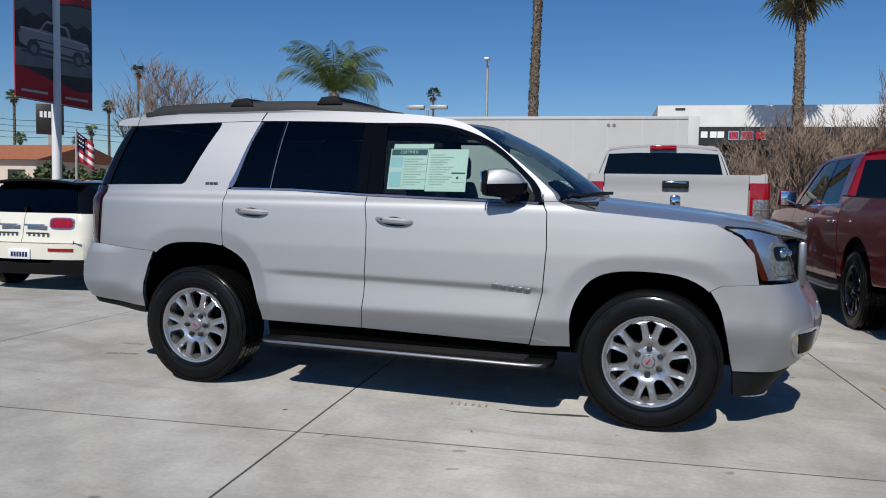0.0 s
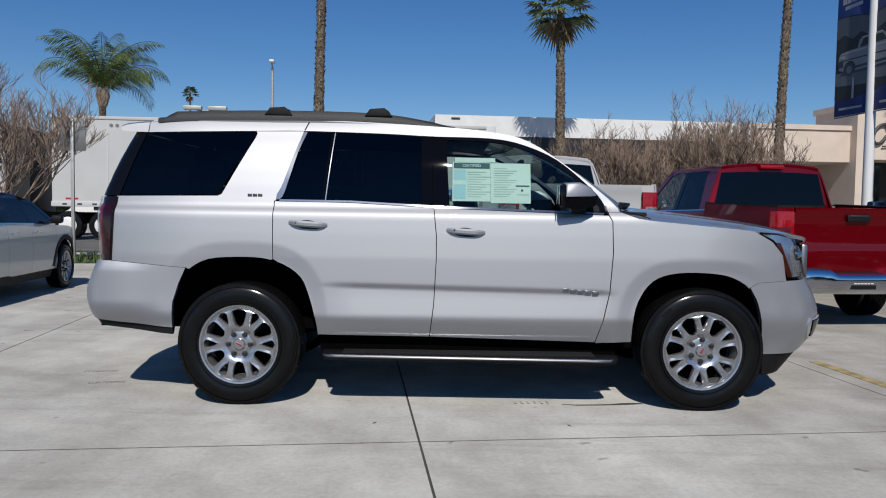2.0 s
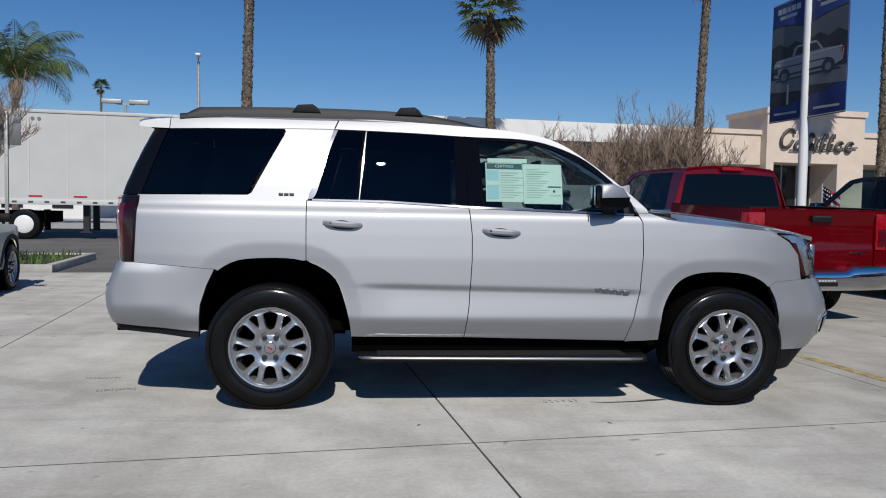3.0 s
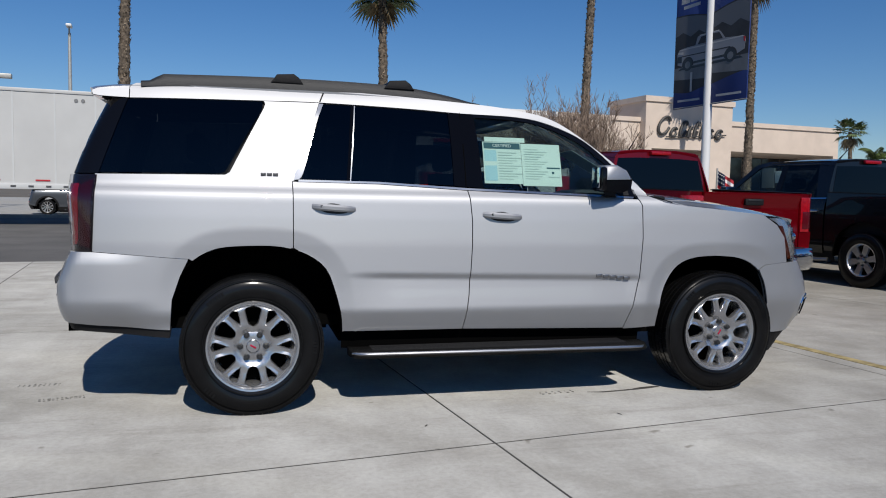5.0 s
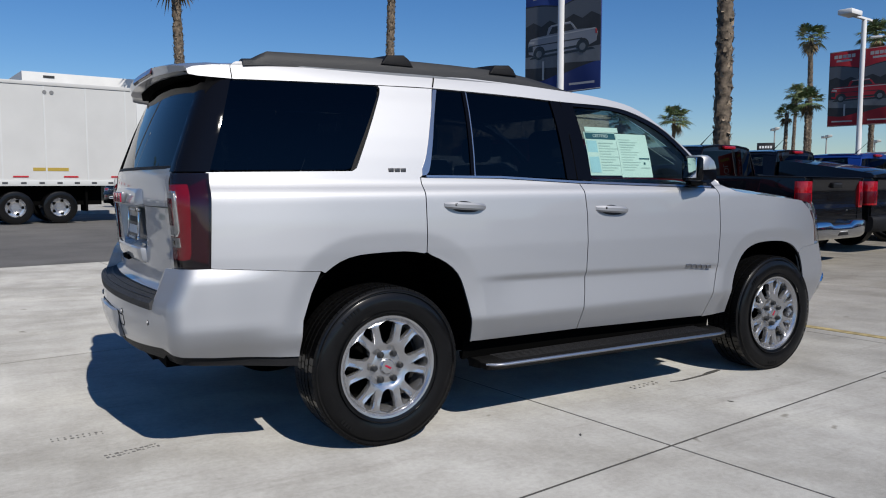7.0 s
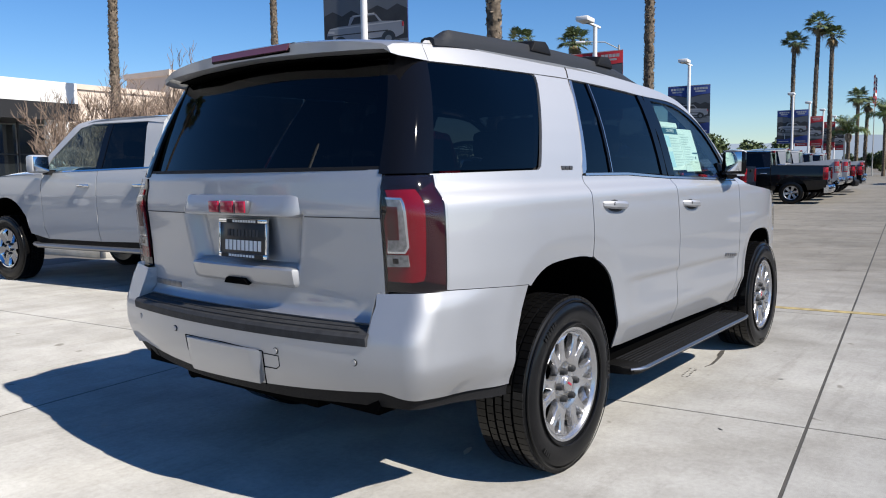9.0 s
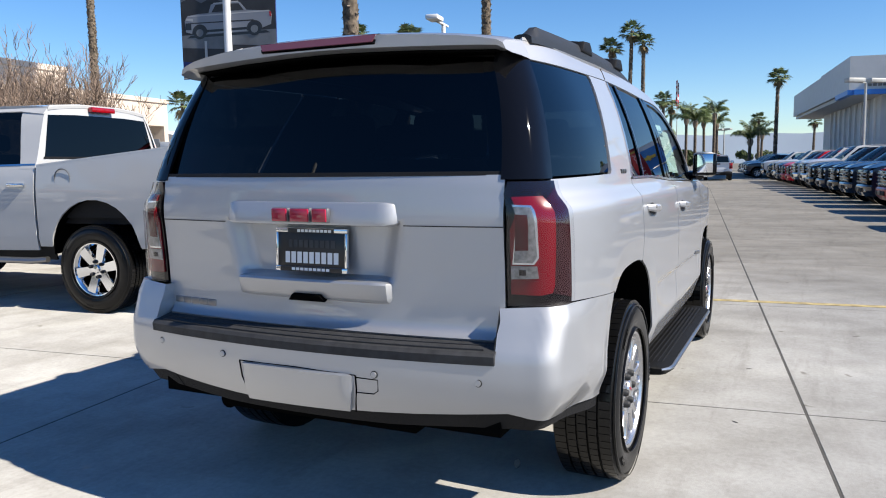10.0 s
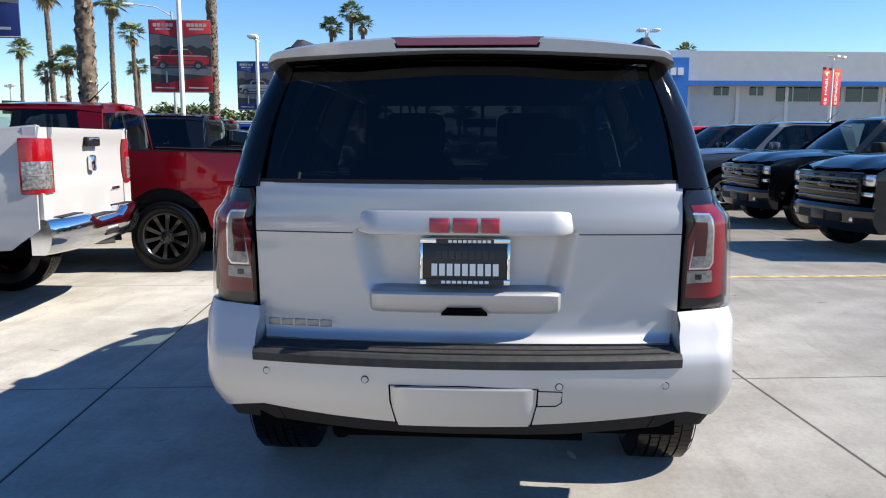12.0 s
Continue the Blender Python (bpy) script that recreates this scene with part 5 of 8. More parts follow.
    for s in (-1, 1):
        top = smooth_line([(2.41, 1.262), (2.36, 1.33), (2.12, 1.525), (1.84, 1.712), (1.60, 1.772)], 4)
        edge_in = [screen(max(0, (x - 1.62) / 0.79), s * 0.79) for x, z in top]
        bm = bmesh.new()
        ring_sweep(bm, [[(x, s * (half_width(x, z) - 0.004), z) for x, z in top], [(x + 0.01, s * (abs(e[1]) * 0.45 + 0.55 * half_width(x, z)), 0.5 * (z + e[2]) + 0.012) for (x, z), e in zip(top, edge_in)], [(e[0] + 0.004, e[1], e[2] + 0.003) for e in edge_in]], False, False)
        part("pillar_return", bm, SILVER, car)
        bm = bmesh.new()
        tube(bm, [(2.43, s * 0.80, 1.272), (2.53, s * 0.85, 1.252), (2.62, s * 0.885, 1.222)], 0.003, 5)
        part("hood_seam", bm, DARK_VOID, car)

    # roof rails and cross bars
    for s in (-1, 1):
        bm = bmesh.new()
        pts = [(-0.60, 1.815), (-0.50, 1.878), (-0.40, 1.889), (0.2, 1.902), (0.82, 1.892), (1.16, 1.848), (1.36, 1.80)]
        rings = []
        for x, z in smooth_line(pts, 4):
            b = roof_z(x) + 0.004
            h = max(0.012, z - b)
            rings.append([(x, s * 0.722, b - 0.022), (x, s * 0.720, b + 0.1 * h), (x, s * 0.712, b + 0.6 * h), (x, s * 0.698, b + h), (x, s * 0.672, b + h), (x, s * 0.656, b + 0.6 * h), (x, s * 0.650, b - 0.005)])
        part("roof_rail", ring_sweep(bm, rings), DARK_PLASTIC, car, "dark grey roof rail")
    for x in (0.185, 0.845):
        bm = bmesh.new()
        line = [(x - 0.02, -0.70, 1.892), (x, -0.66, 1.918), (x, -0.3, 1.935), (x, 0.3, 1.935), (x, 0.66, 1.918), (x - 0.02, 0.70, 1.892)]
        rings = []
        for p in smooth_line(line, 4):
            rings.append([(p[0] - 0.045, p[1], p[2] - 0.012), (p[0] - 0.03, p[1], p[2] + 0.006), (p[0], p[1], p[2] + 0.012), (p[0] + 0.035, p[1], p[2] + 0.004), (p[0] + 0.05, p[1], p[2] - 0.012)])
        bar = part("cross_bar", ring_sweep(bm, rings), BLACK_PLASTIC, car, "black roof cross bar")
        for s in (-1, 1):
            bm = bmesh.new()
            prism(bm, [(x - 0.085, 1.870), (x - 0.05, 1.918), (x + 0.045, 1.925), (x + 0.075, 1.905), (x + 0.10, 1.868)], lambda a, b, d: (a, d, b), s * 0.725, s * 0.665, 0.008)
            part("bar_foot", bm, BLACK_PLASTIC, bar)

    # tailgate
    def gate(y, z, off=0.0):
        w = half_width(-0.80, z) - 0.14
        x = REAR_Z(z) + 0.06 * (y / w) ** 2 - off
        # the hollow round the plate
        ay = abs(y)
        if 0.955 < z < 1.178:
            lim = 0.295 + 0.045 * (z - 0.95) / 0.22
            x += 0.052 * (1 - step_between(ay, lim - 0.035, lim + 0.06)) * step_between(z, 0.957, 0.985)
        return (x, y, z)
    gate_low = [(-0.742, 1.340), (-0.742, 1.10), (-0.742, 0.90), (-0.73, 0.84), (-0.712, 0.79), (0.712, 0.79), (0.73, 0.84), (0.742, 0.90), (0.742, 1.10), (0.742, 1.340)]
    part("tailgate", panel(gate_low, gate, (-1, 0, 0), 0.012, 0.02), SILVER, car, "silver tailgate with a recessed plate bay")
    # Flat dark strips drawn in for the shaded line of the crease.
    part("tailgate_crease", panel([(-0.742, 1.166), (-0.39, 1.166), (-0.39, 1.1695), (-0.742, 1.1695)], lambda y, z: gate(y, z, 0.002), (-1, 0, 0), 0.1, 0.002), DARK_PLASTIC, car)
    part("tailgate_crease", panel([(0.742, 1.166), (0.39, 1.166), (0.39, 1.1695), (0.742, 1.1695)], lambda y, z: gate(y, z, 0.002), (-1, 0, 0), 0.1, 0.002), DARK_PLASTIC, car)
    part("rear_window", panel([(-0.735, 1.346), (-0.655, 1.745), (-0.3, 1.765), (0.3, 1.765), (0.655, 1.745), (0.735, 1.346)],
                              lambda y, z: (REAR_Z(z) + 0.075 * (y / 0.72) ** 2 + 0.004, y, z), (-1, 0, 0), 0.09, 0.004), REAR_TINT, car)
    for s in (-1, 1):
        part("glass_border", panel([(s * 0.735, 1.346), (s * 0.660, 1.745), (s * 0.60, 1.745), (s * 0.685, 1.346)],
                                   lambda y, z: (REAR_Z(z) + 0.075 * (y / 0.72) ** 2 + 0.009, y, z), (-1, 0, 0), 0.09, 0.004), GLOSS_BLACK, car)
    part("glass_seal", panel([(-0.742, 1.338), (0.742, 1.338), (0.742, 1.352), (-0.742, 1.352)], lambda y, z: (REAR_Z(z) + 0.068 * (y / 0.74) ** 2 - 0.004, y, z), (-1, 0, 0), 0.1, 0.01), BLACK_PLASTIC, car)
    # garnish over the plate, lower lip with the release notch
    def sweep_bar(name, half, section, taper):
        bm = bmesh.new()
        rings = []
        for i in range(25):
            y = -half + 2 * half * i / 24
            e = 1 - max(0, (abs(y) - (half - taper)) / taper) ** 2.2
            rings.append([(REAR_Z(1.17 if zz > 1.1 else 0.93) + 0.06 * (y / 0.79) ** 2 + 0.03 - (o + 0.03) * max(0.02, e), y, zc + (zz - zc) * (0.55 + 0.45 * e)) for zz, o in section for zc in (sum(q[0] for q in section) / len(section),)])
        ring_sweep(bm, rings)
        bmesh.ops.recalc_face_normals(bm, faces=bm.faces[:])
        return part(name, bm, SILVER, car)
    sweep_bar("plate_garnish", 0.392, [(1.250, -0.012), (1.247, 0.008), (1.240, 0.013), (1.180, 0.030), (1.168, 0.027), (1.160, -0.02)], 0.075)
    sweep_bar("lower_lip", 0.352, [(0.974, -0.045), (0.966, 0.030), (0.958, 0.036), (0.905, 0.026), (0.893, 0.018), (0.884, -0.01)], 0.05)
    part("release_notch", panel([(-0.08, 0.886), (-0.06, 0.908), (0.06, 0.908), (0.08, 0.886)], lambda y, z: (REAR_Z(0.93) - 0.030 + 0.35 * (0.908 - z) - 0.012, y, z), (-1, 0, 0), 0.05, 0.03), DARK_VOID, car)
    # number plate with a chrome-edged dealer frame
    plate = new("licence_plate")
    plate.parent = car
    plate.matrix_local = pose(-0.975, 0, 1.069, 0, 3, 0)
    part("plate_panel", boxes(((-0.004, -0.150, -0.076), (0.004, 0.150, 0.076)), bevel=0.002), PLATE_BLACK, plate)
    bm = boxes(((-0.010, -0.157, 0.064), (0.002, 0.157, 0.081)), ((-0.010, -0.157, -0.081), (0.002, 0.157, -0.062)), ((-0.010, -0.157, -0.062), (0.002, -0.146, 0.064)), ((-0.010, 0.146, -0.062), (0.002, 0.157, 0.064)), bevel=0.003)
    part("plate_frame", bm, CHROME, plate, "chrome plate frame")
    part("frame_band", boxes(((-0.012, -0.10, 0.062), (-0.0095, 0.10, 0.079))), PLATE_BLACK, plate)
    part("frame_band", boxes(((-0.012, -0.135, -0.080), (-0.0095, 0.135, -0.063))), PLATE_BLACK, plate)
    for z0, z1, y0, y1, n, dep, mm in ((-0.050, -0.008, -0.120, 0.120, 9, -0.0045, WHITE_INK), (0.008, 0.036, -0.105, 0.105, 9, -0.0045, SEAT_CLOTH), (0.0655, 0.0755, -0.092, 0.060, 9, -0.0125, WHITE_INK), (-0.0765, -0.0665, -0.085, 0.085, 9, -0.0125, WHITE_INK)):
        wdt = (y1 - y0) / n
        for i in range(n):
            part("plate_bar", boxes(((dep - 0.001, y0 + wdt * (i + 0.12), z0), (dep + 0.003, y0 + wdt * (i + 0.86), z1))), mm, plate)
    # emblem of red blocks with a bright edge, and badge bars
    for i, (y0, y1) in enumerate(((-0.120, -0.055), (-0.045, 0.040), (0.050, 0.120))):
        part("emblem_edge", boxes(((-1.052, y0, 1.176), (-1.030, y1, 1.228)), bevel=0.004), BADGE_GREY, car)
        part("emblem_block", boxes(((-1.058, y0 + 0.003, 1.179), (-1.035, y1 - 0.003, 1.225)), bevel=0.003), RED_BADGE, car, "red enamel emblem block")
    for i in range(5):
        y = 0.708 - i * 0.048
        part("badge_bar", boxes(((gate(y, 0.84)[0] - 0.006, y - 0.042, 0.826), (gate(y, 0.84)[0] + 0.004, y, 0.851)), bevel=0.002), BADGE_GREY, car)
    for s in (-1, 1):
        for i in range(5):
            x = 2.05 + i * 0.047
            y = half_width(x, 0.768)
            part("badge_bar", boxes(((x, s * y - 0.005, 0.757 - 0.0045 * i), (x + 0.040, s * y + 0.005, 0.777 - 0.0045 * i)), bevel=0.002), BADGE_GREY, car)
        for i in range(3):
            x = 0.040 + i * 0.033
            y = half_width(x, 1.338)
            part("badge_bar", boxes(((x, s * y - 0.006, 1.329), (x + 0.028, s * y + 0.004, 1.347)), bevel=0.002), STEEL_LETTER, car)

    # spoiler with the high brake lamp: its ends run on into the roof sides
    bm = bmesh.new()
    rings = []
    end_ring = lambda s: [(x, s * (half_width(-0.65, z) + 0.001 + 0.2 * min(0, x + 0.76)), z) for x, z in ((-0.660, 1.810), (-0.74, 1.805), (-0.822, 1.793), (-0.850, 1.780), (-0.846, 1.757), (-0.81, 1.750), (-0.76, 1.747), (-0.66, 1.745))]
    rings.append(end_ring(-1))
    for i in range(21):
        y = -0.68 + 1.36 * i / 20
        t = abs(y) / 0.68
        xo = -0.915 + 0.05 * t ** 3 + 0.014 * t ** 10
        zt, d = roof_top(-0.70, y), 0.066 - 0.024 * t ** 4
        rings.append([(-0.66, y, zt + 0.002), (-0.74, y, zt), (xo + 0.03, y, zt - 0.014), (xo, y, zt - 0.024), (xo + 0.006, y, zt - d), (xo + 0.05, y, zt - d - 0.006), (-0.76, y, zt - d - 0.008), (-0.68, y, zt - d)])
    rings.append(end_ring(1))
    spoiler = part("spoiler", ring_sweep(bm, rings), SILVER, car)
    under = lambda x, y: (x, y, roof_top(-0.70, y) - 0.078 + 0.024 * (y / 0.69) ** 4)
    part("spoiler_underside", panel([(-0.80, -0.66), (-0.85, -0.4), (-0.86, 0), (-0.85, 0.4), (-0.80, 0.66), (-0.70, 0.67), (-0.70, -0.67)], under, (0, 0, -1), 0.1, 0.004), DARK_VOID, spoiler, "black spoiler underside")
    def brake(y, z, off):
        return (-0.918 + 0.075 * (abs(y) / 0.735) ** 3 - off + 2.6 * max(0, z - 1.831), y, z)
    part("brake_lamp_housing", panel([(-0.262, 1.838), (-0.245, 1.805), (0.245, 1.805), (0.262, 1.838)], lambda y, z: brake(y, z, 0.002), (-1, 0, 0), 0.05, 0.02), GLOSS_BLACK, spoiler)
    part("high_brake_lamp", panel([(-0.252, 1.834), (-0.238, 1.809), (0.238, 1.809), (0.252, 1.834)], lambda y, z: brake(y, z, 0.005), (-1, 0, 0), 0.05, 0.01), BRAKE_LENS, spoiler, "dark red high brake lamp")

    # tail lamps: smoked bezel, red sweep, clear stack
    for s in (-1, 1):
        lamp = new("tail_lamp")
        lamp.parent = car
        zs = [0.906, 1.02, 1.12, 1.22, 1.318]
        inner = [(u_at(0.752, z), z) for z in zs]
        outer = [(-0.822 + 0.017 * (z - 0.92) / 0.4, z) for z in zs]
        out = (-0.7, 0.7 * s, 0)
        part("bezel", panel(inner + outer[::-1], lambda a, b, s=s: wrap(a, b, s, 0.004), out, 0.04, 0.02), SMOKE_LENS, lamp, "smoked lamp bezel")
        def lens(name, pts, off, mat, label="", thick=0.008):
            part(name, panel([(u_at(y, z), z) for y, z in pts], lambda a, b, s=s: wrap(a, b, s, off), out, 0.025, thick), mat, lamp, label)
        side = [(-0.894, 1.258), (-0.896, 1.10), (-0.900, 0.975), (-0.908, 0.950)]
        red = [(u_at(0.766, z), z) for z in (0.945, 1.0, 1.08, 1.16, 1.268)] + [(u_at(0.85, 1.270), 1.270)] + side + [(u_at(0.86, 0.943), 0.943)]
        part("red_sweep", panel(red, lambda a, b, s=s: wrap(a, b, s, 0.010), out, 0.025, 0.008), DEEP_RED_LENS, lamp, "red lens")
        lens("clear_surround", [(0.772, 1.045), (0.772, 1.243), (0.828, 1.241), (0.838, 1.228), (0.852, 1.10), (0.853, 1.068), (0.840, 1.046)], 0.013, LAMP_SILVER, "bright silver surround")
        lens("clear_inner", [(0.777, 1.052), (0.777, 1.236), (0.826, 1.234), (0.832, 1.224), (0.846, 1.10), (0.847, 1.072), (0.836, 1.053)], 0.0150, LAMP_GREY, "grey lamp interior")
        lens("red_core", [(0.783, 1.092), (0.783, 1.212), (0.820, 1.210), (0.823, 1.094)], 0.0175, DARK_RED_LENS)
        lens("reverse_lamp", [(0.768, 0.996), (0.768, 1.040), (0.848, 1.040), (0.852, 1.0)], 0.014, LAMP_GREY, "clear reversing lamp")
        outer_side = [(-0.832 + 0.012 * (z - 0.92) / 0.4, z) for z in (0.93, 1.05, 1.15, 1.295)]
        part("outer_lens", panel(outer_side + side, lambda a, b, s=s: wrap(a, b, s, 0.0095), out, 0.03, 0.006), SMOKED_RED_LENS, lamp, "smoked dark red side lens")
        part("cover", panel([(a + 0.004, z) for a, z in inner] + [(a - 0.004, z) for a, z in outer[::-1]], lambda a, b, s=s: wrap(a, b, s, 0.0195), out, 0.03, 0.002), CLEAR_LENS, lamp, "clear lamp cover").visible_shadow = False
        lens("reverse_bulb", [(0.795, 1.010), (0.795, 1.028), (0.815, 1.028), (0.815, 1.010)], 0.0170, SMOKE_LENS)

    # rear bumper: painted skin, step pad, hitch cover, sensors, dark valance
    BUMP_Z = table([(0.40, -1.03), (0.50, -1.075), (0.58, -1.10), (0.66, -1.112), (0.74, -1.112), (0.80, -1.085), (0.93, -1.035)], 0.01)

    def bump_tuck(b):
        return 0.055 * min(1.0, max(0.0, (0.635 - b) / 0.15))

    def bumper(a, b, s, off=0.0):
        r = 0.085
        xe = BUMP_Z(b) + 0.075 + 0.028
        xc = xe + r
        tuck = bump_tuck(b) * step_between(-a, 0.44, 0.75) - 0.014 * step_between(-a, 0.6, 0.9)
        w = half_width(max(a, xc), max(b, 0.5)) - tuck + 0.016 * step_between(-a, 0.48, 0.80) * min(1.0, max(0.0, (0.905 - b) / 0.045))
        if a >= xc:
            return (a, s * (w + off), b)
        t = xc - a
        if t < r * math.pi / 2:
            q = t / r
            return (xc - (r + off) * math.sin(q), s * (w - r + (r + off) * math.cos(q)), b)
        y = w - r - (t - r * math.pi / 2)
        if y < -(w - r):
            t2 = -(w - r) - y
            if t2 < r * math.pi / 2:
                q = math.pi / 2 - t2 / r
                return (xc - (r + off) * math.sin(q), -s * (w - r + (r + off) * math.cos(q)), b)
            return bumper(xc + t2 - r * math.pi / 2, b, -s, off)
        return (xe - off - 0.103 * (1 - (y / (w - r)) ** 2), s * y, b)

    def bu(y, z):
        r = 0.085
        xc = BUMP_Z(z) + 0.075 + 0.028 + r
        tuck = bump_tuck(z) - 0.014
        w = half_width(xc, max(z, 0.5)) - tuck + 0.016 * min(1.0, max(0.0, (0.905 - z) / 0.045))
        return xc - (r * math.pi / 2 + (w - r - y))
    half = [(-0.437, 0.485), (-0.425, 0.653), (-0.385, 0.775), (-0.34, 0.8718), (-0.83, 0.9097), (-0.93, 0.910), (bu(0.735, 0.90), 0.90), (bu(0.738, 0.82), 0.82), (bu(0.74, 0.755), 0.755), (bu(0.742, 0.725), 0.725)]
    half += [(bu(y, 0.725), 0.725) for y in (0.6, 0.45, 0.3, 0.15)]
    low = [(bu(y, 0.525), 0.515 + 0.04 * (y / 0.745) ** 2) for y in (0.15, 0.3, 0.45, 0.6, 0.745)] + [(-0.95, 0.528), (-0.80, 0.512)]
    other = [(2 * bu(0, z) - a, z) for a, z in half]
    low_other = [(2 * bu(0, 0.525) - a, z) for a, z in low]
    part("rear_bumper_skin", panel(half + other[::-1] + low_other[::-1] + low, lambda a, b: bumper(a, b, -1), (-1, 0, 0), 0.024, 0.03), SILVER, car)
    for s in (-1, 1):
        # inner cheek beside the pad
        bm = bmesh.new()
        ring_sweep(bm, [[(bumper(bu(0.735, z), z, s)[0], s * 0.735, z) for z in (0.745, 0.80, 0.85, 0.90)], [(-0.93, s * 0.722, z) for z in (0.745, 0.80, 0.85, 0.90)]], False, False)
        part("bumper_cheek", bm, SILVER, car)
        val = [(-0.43, 0.497), (-0.80, 0.53), (-0.95, 0.55), (bu(0.745, 0.52), 0.575), (bu(0.64, 0.52), 0.56), (bu(0.64, 0.48), 0.488), (-1.0, 0.489), (-0.85, 0.476), (-0.44, 0.440)]
        part("bumper_valance", panel(val, lambda a, b, s=s: bumper(a, b, s, -0.012), (-0.5, s, 0), 0.05, 0.03), BLACK_PLASTIC, car, "dark lower valance")

    def face(y, z, off=0.0):
        w = half_width(BUMP_Z(z) + 0.188, max(z, 0.5)) - bump_tuck(z) + 0.014 - 0.085
        return (BUMP_Z(z) + 0.103 * (y / w) ** 2 - off, y, z)
    part("bumper_valance", panel([(-0.71, 0.565), (-0.3, 0.535), (0.3, 0.535), (0.71, 0.565), (0.71, 0.49), (0.35, 0.472), (-0.35, 0.472), (-0.71, 0.49)], lambda y, z: face(y, z, -0.012), (-1, 0, 0), 0.06, 0.03), BLACK_PLASTIC, car, "dark lower valance")
    bm = bmesh.new()
    rings = []
    for i in range(15):
        y = -0.742 + 1.484 * i / 14
        c = 0.103 * (y / 0.90) ** 2
        rings.append([(-1.113 + c, y, 0.722), (-1.116 + c, y, 0.752), (-1.105 + c, y, 0.764), (-1.06 + c, y, 0.775), (-0.965 + 0.6 * c, y, 0.792), (-0.95 + 0.6 * c, y, 0.75)])
    pad = part("step_pad", ring_sweep(bm, rings), PAD_PLASTIC, car, "ribbed black bumper step pad")
    for k in range(3):
        bm = bmesh.new()
        tube(bm, [(-1.09 + 0.035 * k + 0.103 * (y / 0.90) ** 2, y, 0.7695 + 0.0065 * k) for y in np.linspace(-0.70, 0.70, 12)], 0.004, 5)
        part("pad_rib", bm, DARK_PLASTIC, pad)
    part("hitch_cover", panel([(-0.236, 0.655), (-0.245, 0.645), (-0.222, 0.520), (0.222, 0.514), (0.245, 0.645), (0.236, 0.655)], lambda y, z: face(y, z, 0.020 * step_between(0.245 - abs(y), 0, 0.02)), (-1, 0, 0), 0.03, 0.03), SILVER, car)
    bm = bmesh.new()
    tube(bm, [face(-0.252, 0.655, 0.001), face(-0.25, 0.60, 0.001), face(-0.232, 0.515, 0.001)], 0.003, 5)
    tube(bm, [face(0.252, 0.660, 0.001), face(0.25, 0.60, 0.001), face(0.232, 0.515, 0.001)], 0.003, 5)
    tube(bm, [face(0.252, 0.660, 0.001), face(0, 0.663, 0.001), face(-0.252, 0.655, 0.001)], 0.002, 5)
    tube(bm, [face(-0.25, 0.648, 0.001), face(-0.335, 0.645, 0.001), face(-0.333, 0.605, 0.001), face(-0.315, 0.592, 0.001), face(-0.25, 0.592, 0.001)], 0.002, 5)
    part("bumper_seam", bm, DARK_VOID, car)
    for y, z in ((0.692, 0.685), (0.336, 0.676), (-0.324, 0.664), (-0.687, 0.66)):
        p = face(y, z)
        for r0, mm, dx in ((0.0135, DARK_PLASTIC, 0.0), (0.0105, SILVER, 0.003)):
            bm = bmesh.new()
            lathe(bm, [(0, -0.004 - dx), (r0, -0.003 - dx), (r0, 0.01)], 16)
            part("parking_sensor", bm, mm, car, "", Matrix.Translation(p) @ pose(0, 0, 0, 0, 0, -90))

    # front bumper, lamps, grille
    fpan = lambda a, b, s, off=0.0: wrap(a, b, s, off, front=True)
    for s in (-1, 1):
        fb = [(3.257, 0.790), (3.312, 0.8203), (3.50, 0.833), (3.62, 0.840), (3.80, 0.846), (4.25, 0.845), (4.25, 0.50), (3.62, 0.352), (3.388, 0.348)] + [p for p in FRONT_ARCH if p[0] > 3.26 and p[1] > 0.36][::-1]
        part("front_bumper", panel(fb, lambda a, b, s=s: fpan(a, b, s), (0.5, s, 0), 0.05, 0.03), SILVER, car)
        fv = [(3.388, 0.342), (3.62, 0.346), (4.25, 0.49), (4.25, 0.30), (3.62, 0.215), (3.40, 0.205)]
        part("front_valance", panel(fv, lambda a, b, s=s: fpan(a, b, s, -0.01), (0.5, s, 0), 0.06, 0.03), BLACK_PLASTIC, car, "dark lower valance")
        hl = [(3.275, 1.148), (3.40, 1.092), (3.452, 1.035), (3.515, 0.842), (3.66, 0.848), (3.86, 0.855), (3.90, 1.078), (3.66, 1.110), (3.45, 1.138)]
        head = new("headlamp")
        head.parent = car
        part("lamp_bowl", panel(hl, lambda a, b, s=s: fpan(a, b, s, -0.03), (0.6, s, 0), 0.05, 0.01), GLOSS_BLACK, head)
        part("inner_surround", panel([(3.33, 1.132), (3.41, 1.098), (3.475, 1.040), (3.545, 0.858), (3.66, 0.860), (3.85, 0.866), (3.86, 1.052), (3.66, 1.094), (3.45, 1.128)], lambda a, b, s=s: fpan(a, b, s, -0.018), (0.6, s, 0), 0.05, 0.008), LAMP_SILVER, head, "silver lamp surround")
        part("chamber", panel([(3.60, 0.875), (3.575, 0.96), (3.57, 1.04), (3.60, 1.065), (3.80, 1.045), (3.82, 0.875)], lambda a, b, s=s: fpan(a, b, s, -0.013), (0.6, s, 0), 0.04, 0.008), LAMP_GREY, head, "grey lamp chamber")
        part("lens", panel(hl, lambda a, b, s=s: fpan(a, b, s, 0.002), (0.6, s, 0), 0.05, 0.006), CLEAR_LENS, head, "clear headlamp lens")
